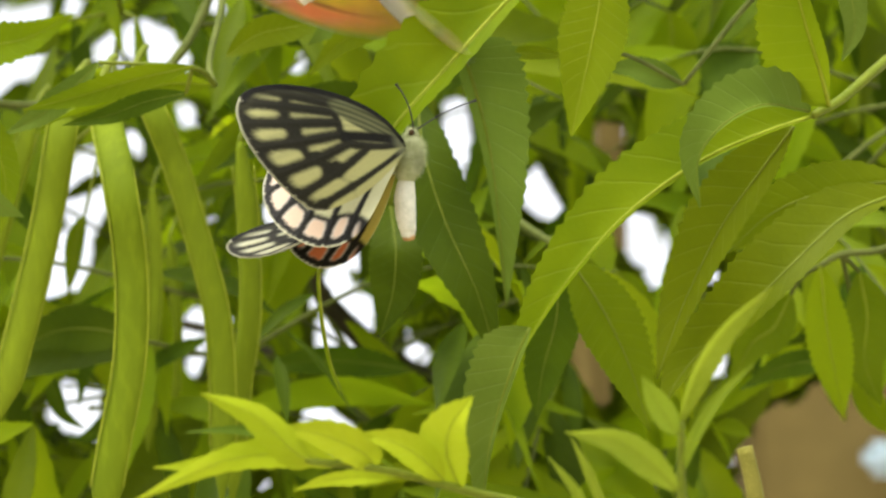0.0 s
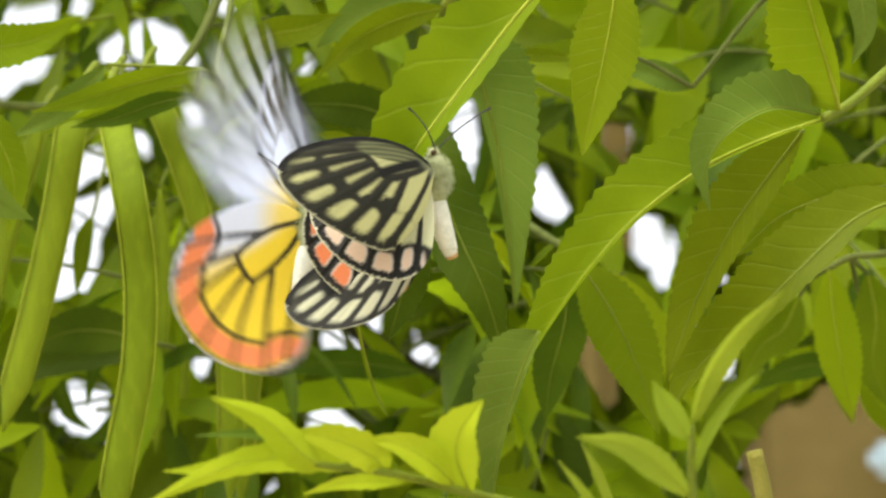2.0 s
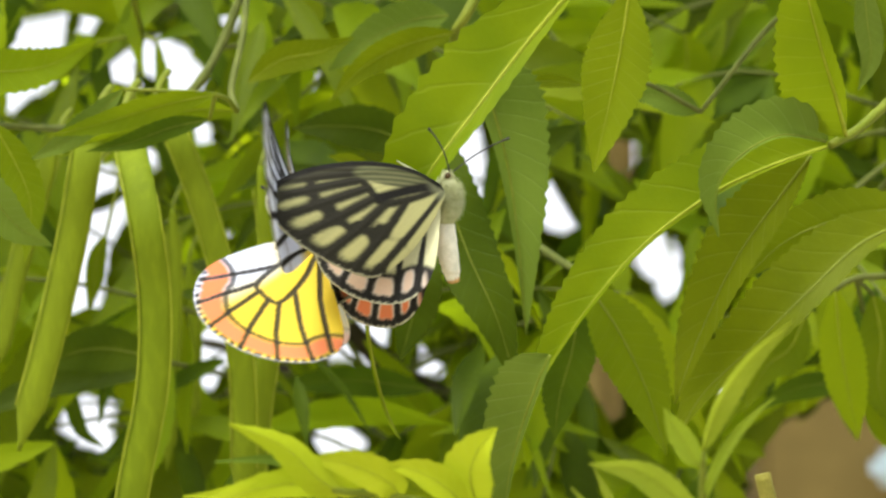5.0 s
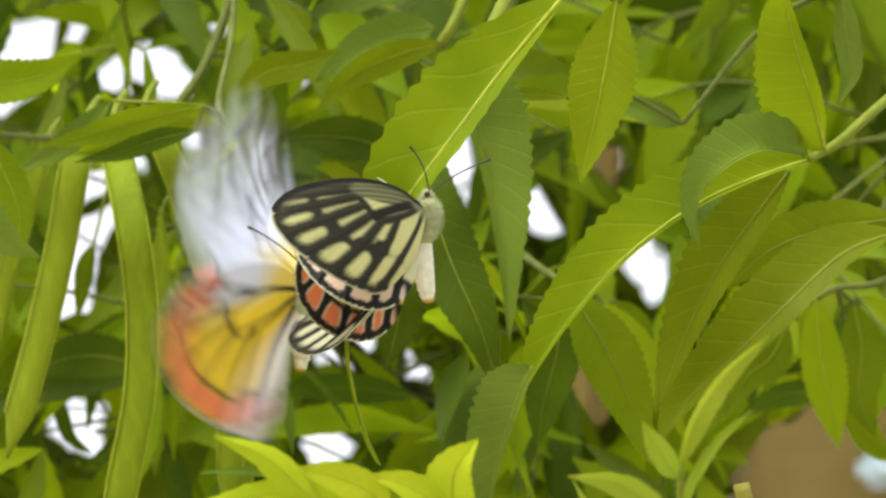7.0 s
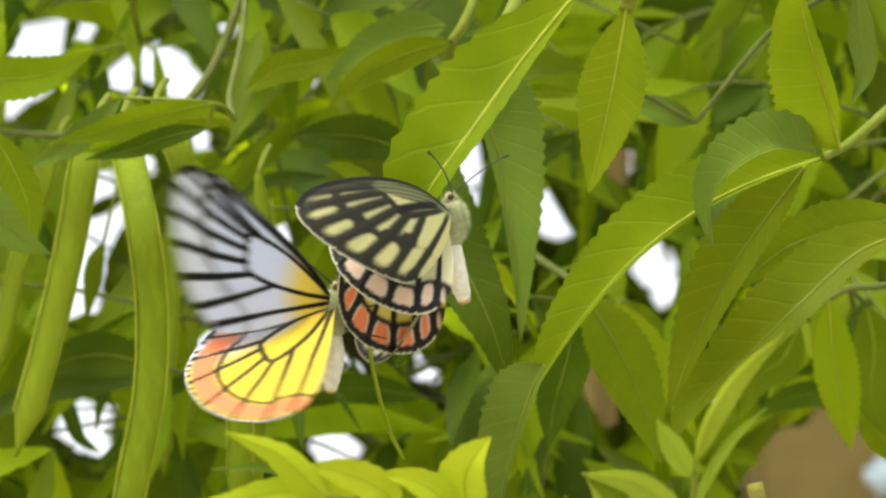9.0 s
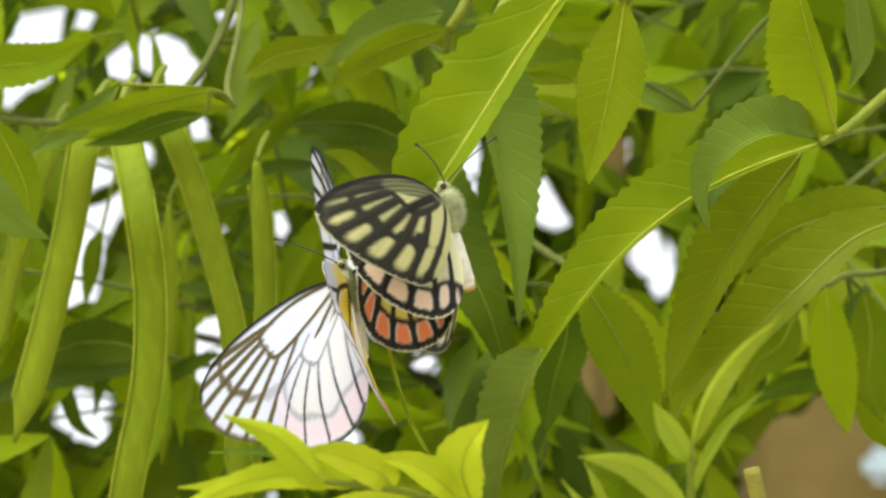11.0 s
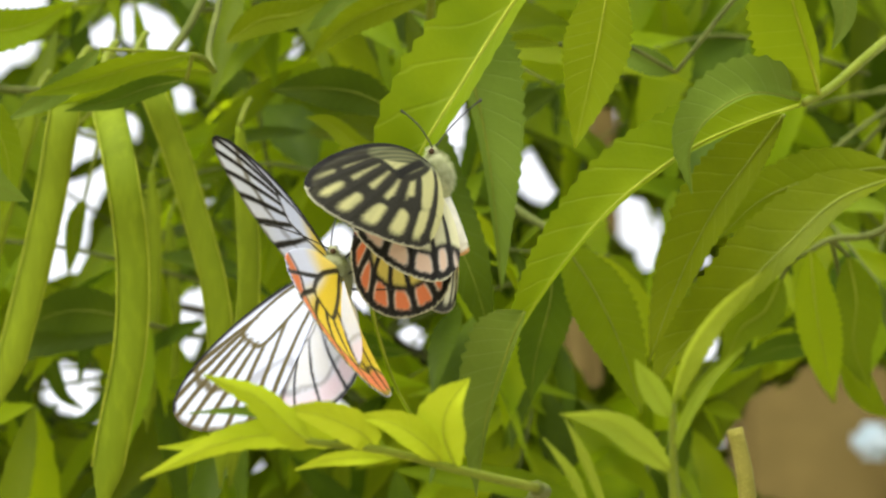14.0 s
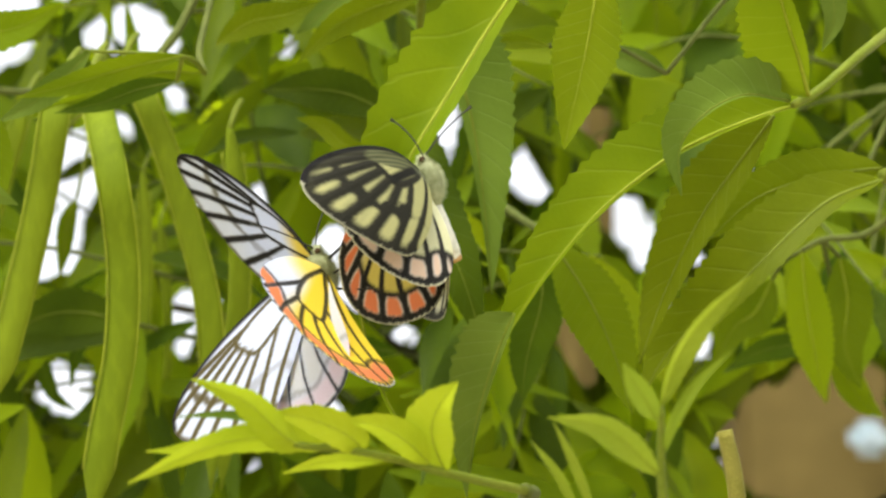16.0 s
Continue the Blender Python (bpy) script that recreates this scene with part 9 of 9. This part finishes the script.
    walk(female_hindwing, [
        (0.000, pose(-0.00130, 0.00130, -0.00150, 156.61, -87.95, 157.95)), (0.500, pose(-0.00130, 0.00130, -0.00150, 156.61, -87.95, 157.95)),
        (1.000, pose(-0.00130, 0.00130, -0.00150, -31.44, -83.00, -12.90)), (1.500, pose(-0.00130, 0.00130, -0.00150, -29.78, -73.96, -13.45)),
        (2.000, pose(-0.00130, 0.00130, -0.00150, -28.90, -64.92, -13.19)), (2.500, pose(-0.00130, 0.00130, -0.00150, -23.11, -56.08, -23.37)),
        (2.967, pose(-0.00130, 0.00130, -0.00150, -11.49, -33.45, -10.09)), (3.000, pose(-0.00130, 0.00130, -0.00150, -12.58, -40.30, -8.27)),
        (3.033, pose(-0.00130, 0.00130, -0.00150, -14.13, -47.11, -6.03)), (3.500, pose(-0.00130, 0.00130, -0.00150, -57.57, -79.16, 10.82)),
        (3.967, pose(-0.00130, 0.00130, -0.00150, -26.46, -67.57, -21.62)), (4.000, pose(-0.00130, 0.00130, -0.00150, -53.70, -77.82, 6.75)),
        (4.033, pose(-0.00130, 0.00130, -0.00150, -120.02, -78.68, 74.18)), (6.500, pose(-0.00130, 0.00130, -0.00150, -43.01, -70.65, -4.99)),
        (7.000, pose(-0.00130, 0.00130, -0.00150, -40.68, -69.03, -7.78)), (7.467, pose(-0.00130, 0.00130, -0.00150, -27.06, -58.10, -23.25)),
        (7.500, pose(-0.00130, 0.00130, -0.00150, -38.71, -67.39, -10.20)), (7.533, pose(-0.00130, 0.00130, -0.00150, -63.79, -74.45, 16.24)),
        (8.000, pose(-0.00130, 0.00130, -0.00150, -37.04, -65.71, -12.33)), (8.500, pose(-0.00130, 0.00130, -0.00150, -35.62, -64.02, -14.22)),
        (11.000, pose(-0.00130, 0.00130, -0.00150, -28.53, -47.69, -10.30)), (11.500, pose(-0.00130, 0.00130, -0.00150, -27.18, -44.46, -9.32)),
        (12.000, pose(-0.00130, 0.00130, -0.00150, -27.10, -43.90, -9.76)), (12.500, pose(-0.00130, 0.00130, -0.00150, -27.02, -43.35, -10.20)),
        (13.000, pose(-0.00130, 0.00130, -0.00150, -26.94, -42.79, -10.63)), (13.500, pose(-0.00130, 0.00130, -0.00150, -26.88, -42.23, -11.05)),
        (14.000, pose(-0.00130, 0.00130, -0.00150, -26.81, -41.68, -11.48)), (14.500, pose(-0.00130, 0.00130, -0.00150, -26.76, -41.12, -11.90)),
        (15.000, pose(-0.00130, 0.00130, -0.00150, -26.71, -40.56, -12.31)), (15.500, pose(-0.00130, 0.00130, -0.00150, -26.67, -40.00, -12.72)),
        (16.000, pose(-0.00130, 0.00130, -0.00150, -26.63, -39.44, -13.13))])
    walk(female_far_forewing, [
        (0.000, pose(0.00130, 0.00280, -0.00110, -19.35, 33.99, -95.60)), (0.500, pose(0.00130, 0.00280, -0.00110, -19.35, 33.99, -95.60)),
        (1.000, pose(0.00130, 0.00280, -0.00110, -21.06, 33.01, -95.02)), (1.500, pose(0.00130, 0.00280, -0.00110, -22.76, 32.06, -94.40)),
        (2.000, pose(0.00130, 0.00280, -0.00110, -39.69, 25.77, -85.96)), (2.500, pose(0.00130, 0.00280, -0.00110, -22.88, 24.68, -93.42)),
        (2.967, pose(0.00130, 0.00280, -0.00110, -20.56, 20.09, -90.76)), (3.000, pose(0.00130, 0.00280, -0.00110, -21.65, 26.62, -93.50)),
        (3.033, pose(0.00130, 0.00280, -0.00110, -23.18, 33.09, -96.58)), (3.500, pose(0.00130, 0.00280, -0.00110, -19.98, 30.00, -94.22)),
        (3.967, pose(0.00130, 0.00280, -0.00110, -15.39, 15.72, -85.90)), (4.000, pose(0.00130, 0.00280, -0.00110, -16.85, 28.21, -89.78)),
        (4.033, pose(0.00130, 0.00280, -0.00110, -19.65, 40.57, -94.70)), (6.500, pose(0.00130, 0.00280, -0.00110, -4.43, 16.63, -70.31)),
        (7.000, pose(0.00130, 0.00280, -0.00110, -10.27, 20.02, -77.38)), (7.467, pose(0.00130, 0.00280, -0.00110, -15.67, 12.11, -81.73)),
        (7.500, pose(0.00130, 0.00280, -0.00110, -16.63, 22.68, -84.93)), (7.533, pose(0.00130, 0.00280, -0.00110, -18.39, 33.17, -88.67)),
        (8.000, pose(0.00130, 0.00280, -0.00110, -23.43, 24.51, -92.89)), (8.500, pose(0.00130, 0.00280, -0.00110, -5.76, 20.04, -71.01)),
        (11.000, pose(0.00130, 0.00280, -0.00110, -10.11, -0.49, -51.75)), (11.500, pose(0.00130, 0.00280, -0.00110, -11.79, -4.35, -47.72)),
        (12.000, pose(0.00130, 0.00280, -0.00110, -11.47, -4.23, -47.77)), (12.500, pose(0.00130, 0.00280, -0.00110, -11.14, -4.10, -47.82)),
        (13.000, pose(0.00130, 0.00280, -0.00110, -10.82, -3.97, -47.87)), (13.500, pose(0.00130, 0.00280, -0.00110, -10.50, -3.84, -47.91)),
        (14.000, pose(0.00130, 0.00280, -0.00110, -10.17, -3.71, -47.96)), (14.500, pose(0.00130, 0.00280, -0.00110, -9.85, -3.58, -48.01)),
        (15.000, pose(0.00130, 0.00280, -0.00110, -9.52, -3.45, -48.05)), (15.500, pose(0.00130, 0.00280, -0.00110, -9.20, -3.32, -48.10)),
        (16.000, pose(0.00130, 0.00280, -0.00110, -8.88, -3.19, -48.14))])
    walk(female_far_hindwing, [
        (0.000, pose(0.00130, 0.00130, -0.00150, 2.15, 51.03, -9.00)), (0.500, pose(0.00130, 0.00130, -0.00150, 2.15, 51.03, -9.00)),
        (1.000, pose(0.00130, 0.00130, -0.00150, -3.24, 64.50, -3.06)), (1.500, pose(0.00130, 0.00130, -0.00150, -7.71, 78.19, 3.19)),
        (2.000, pose(0.00130, 0.00130, -0.00150, -7.74, 73.63, -0.49)), (2.500, pose(0.00130, 0.00130, -0.00150, -175.11, 75.32, -143.68)),
        (2.967, pose(0.00130, 0.00130, -0.00150, -19.87, 54.16, -17.13)), (3.000, pose(0.00130, 0.00130, -0.00150, -23.97, 60.66, -21.98)),
        (3.033, pose(0.00130, 0.00130, -0.00150, -30.48, 66.89, -29.23)), (3.500, pose(0.00130, 0.00130, -0.00150, -166.05, 78.54, -138.13)),
        (3.967, pose(0.00130, 0.00130, -0.00150, -96.14, 86.98, -66.74)), (4.000, pose(0.00130, 0.00130, -0.00150, -167.17, 76.35, -138.11)),
        (4.033, pose(0.00130, 0.00130, -0.00150, -173.25, 63.52, -144.55)), (6.500, pose(0.00130, 0.00130, -0.00150, -171.35, 65.39, -136.53)),
        (7.000, pose(0.00130, 0.00130, -0.00150, -154.62, 74.47, -126.81)), (7.467, pose(0.00130, 0.00130, -0.00150, -48.00, 78.83, -26.28)),
        (7.500, pose(0.00130, 0.00130, -0.00150, -112.62, 81.03, -91.69)), (7.533, pose(0.00130, 0.00130, -0.00150, -149.80, 73.37, -129.68)),
        (8.000, pose(0.00130, 0.00130, -0.00150, -49.85, 78.77, -35.77)), (8.500, pose(0.00130, 0.00130, -0.00150, -140.40, 76.71, -113.97)),
        (11.000, pose(0.00130, 0.00130, -0.00150, -162.83, 56.84, -126.15)), (11.500, pose(0.00130, 0.00130, -0.00150, -165.15, 52.77, -126.32)),
        (12.000, pose(0.00130, 0.00130, -0.00150, -164.03, 53.78, -125.08)), (12.500, pose(0.00130, 0.00130, -0.00150, -162.85, 54.77, -123.78)),
        (13.000, pose(0.00130, 0.00130, -0.00150, -161.59, 55.74, -122.42)), (13.500, pose(0.00130, 0.00130, -0.00150, -160.27, 56.70, -120.98)),
        (14.000, pose(0.00130, 0.00130, -0.00150, -158.86, 57.64, -119.46)), (14.500, pose(0.00130, 0.00130, -0.00150, -157.37, 58.55, -117.86)),
        (15.000, pose(0.00130, 0.00130, -0.00150, -155.79, 59.45, -116.16)), (15.500, pose(0.00130, 0.00130, -0.00150, -154.11, 60.32, -114.38)),
        (16.000, pose(0.00130, 0.00130, -0.00150, -152.34, 61.16, -112.49))])
    walk(perch_spray, [
        (0.000, pose(0.02511, 0.51886, 1.79246, 0.00, -0.00, 0.00)), (0.500, pose(0.02485, 0.51855, 1.79199, 0.00, -0.65, -0.16)),
        (1.000, pose(0.02513, 0.52015, 1.79281, 0.00, -0.13, -0.03)), (1.500, pose(0.02378, 0.52094, 1.78979, 0.30, -11.57, -2.93)),
        (2.000, pose(0.02484, 0.51947, 1.79214, 0.04, -4.47, -1.12)), (2.500, pose(0.02450, 0.51966, 1.79134, 0.18, -9.11, -2.29)),
        (2.967, pose(0.02472, 0.51811, 1.79168, 0.00, -1.13, -0.28)), (3.000, pose(0.02472, 0.51811, 1.79168, 0.00, -1.13, -0.28)),
        (3.033, pose(0.02472, 0.51811, 1.79168, 0.00, -1.13, -0.28)), (3.500, pose(0.02419, 0.51888, 1.79097, 0.02, -2.73, -0.68)),
        (3.967, pose(0.02522, 0.51781, 1.79237, 0.02, -2.99, -0.75)), (4.000, pose(0.02522, 0.51781, 1.79237, 0.02, -2.99, -0.75)),
        (4.033, pose(0.02522, 0.51781, 1.79237, 0.02, -2.99, -0.75)), (6.500, pose(0.02392, 0.50589, 1.78691, 0.11, -6.94, -1.74)),
        (7.000, pose(0.02350, 0.50678, 1.78658, 0.05, -4.98, -1.25)), (7.467, pose(0.02527, 0.50687, 1.78973, 0.01, -2.22, -0.55)),
        (7.500, pose(0.02527, 0.50687, 1.78973, 0.01, -2.22, -0.55)), (7.533, pose(0.02527, 0.50687, 1.78973, 0.01, -2.22, -0.55)),
        (8.000, pose(0.02388, 0.50748, 1.78672, 0.28, -11.23, -2.84)), (8.500, pose(0.02432, 0.50938, 1.78861, 0.08, -5.94, -1.49)),
        (11.000, pose(0.02452, 0.50794, 1.78848, 0.18, -8.93, -2.25)), (11.500, pose(0.02419, 0.50957, 1.78805, 0.24, -10.45, -2.64)),
        (12.000, pose(0.02454, 0.50875, 1.78864, 0.24, -10.44, -2.63)), (12.500, pose(0.02392, 0.50887, 1.78729, 0.23, -10.18, -2.57)),
        (13.000, pose(0.02438, 0.50746, 1.78805, 0.19, -9.32, -2.35)), (13.500, pose(0.02424, 0.50714, 1.78766, 0.19, -9.18, -2.31)),
        (14.000, pose(0.02424, 0.50995, 1.78835, 0.20, -9.42, -2.37)), (14.500, pose(0.02403, 0.51256, 1.78851, 0.21, -9.79, -2.47)),
        (15.000, pose(0.02460, 0.51248, 1.78970, 0.23, -10.18, -2.57)), (15.500, pose(0.02439, 0.51106, 1.78898, 0.18, -9.05, -2.28)),
        (16.000, pose(0.02361, 0.51030, 1.78703, 0.21, -9.69, -2.44))])
    walk(top_spray, [
        (0.000, pose(0.02940, 0.47220, 1.77300, 0.00, -0.00, 0.00)), (0.500, pose(0.02943, 0.47220, 1.77301, 0.00, -0.00, 0.00)),
        (1.000, pose(0.02937, 0.47221, 1.77298, 0.00, -0.00, 0.00)), (1.500, pose(0.03169, 0.47348, 1.76793, 0.00, -0.00, 0.00)),
        (2.000, pose(0.02962, 0.47288, 1.77028, 0.00, -0.00, 0.00)), (2.500, pose(0.02992, 0.47353, 1.76768, 0.00, -0.00, 0.00)),
        (3.000, pose(0.02999, 0.47191, 1.77415, 0.00, -0.00, 0.00)), (6.500, pose(0.02958, 0.47277, 1.77073, 0.00, -0.00, 0.00)),
        (7.000, pose(0.03063, 0.47228, 1.77269, 0.00, -0.00, 0.00)), (7.500, pose(0.02937, 0.47212, 1.77330, 0.00, -0.00, 0.00)),
        (8.000, pose(0.03192, 0.47306, 1.76957, 0.00, -0.00, 0.00)), (8.500, pose(0.02985, 0.47284, 1.77046, 0.00, -0.00, 0.00)),
        (11.000, pose(0.03020, 0.47309, 1.76944, 0.00, -0.00, 0.00)), (11.500, pose(0.03121, 0.47314, 1.76920, 0.00, -0.00, 0.00)),
        (12.000, pose(0.03066, 0.47321, 1.76889, 0.00, -0.00, 0.00)), (12.500, pose(0.03099, 0.47319, 1.76894, 0.00, -0.00, 0.00)),
        (13.000, pose(0.03108, 0.47322, 1.76877, 0.00, -0.00, 0.00)), (13.500, pose(0.03107, 0.47313, 1.76916, 0.00, -0.00, 0.00)),
        (14.000, pose(0.03104, 0.47323, 1.76873, 0.00, -0.00, 0.00)), (14.500, pose(0.03097, 0.47315, 1.76907, 0.00, -0.00, 0.00)),
        (15.000, pose(0.03110, 0.47325, 1.76867, 0.00, -0.00, 0.00)), (15.500, pose(0.03119, 0.47318, 1.76891, 0.00, -0.00, 0.00)),
        (16.000, pose(0.03104, 0.47318, 1.76892, 0.00, -0.00, 0.00))])


motions()
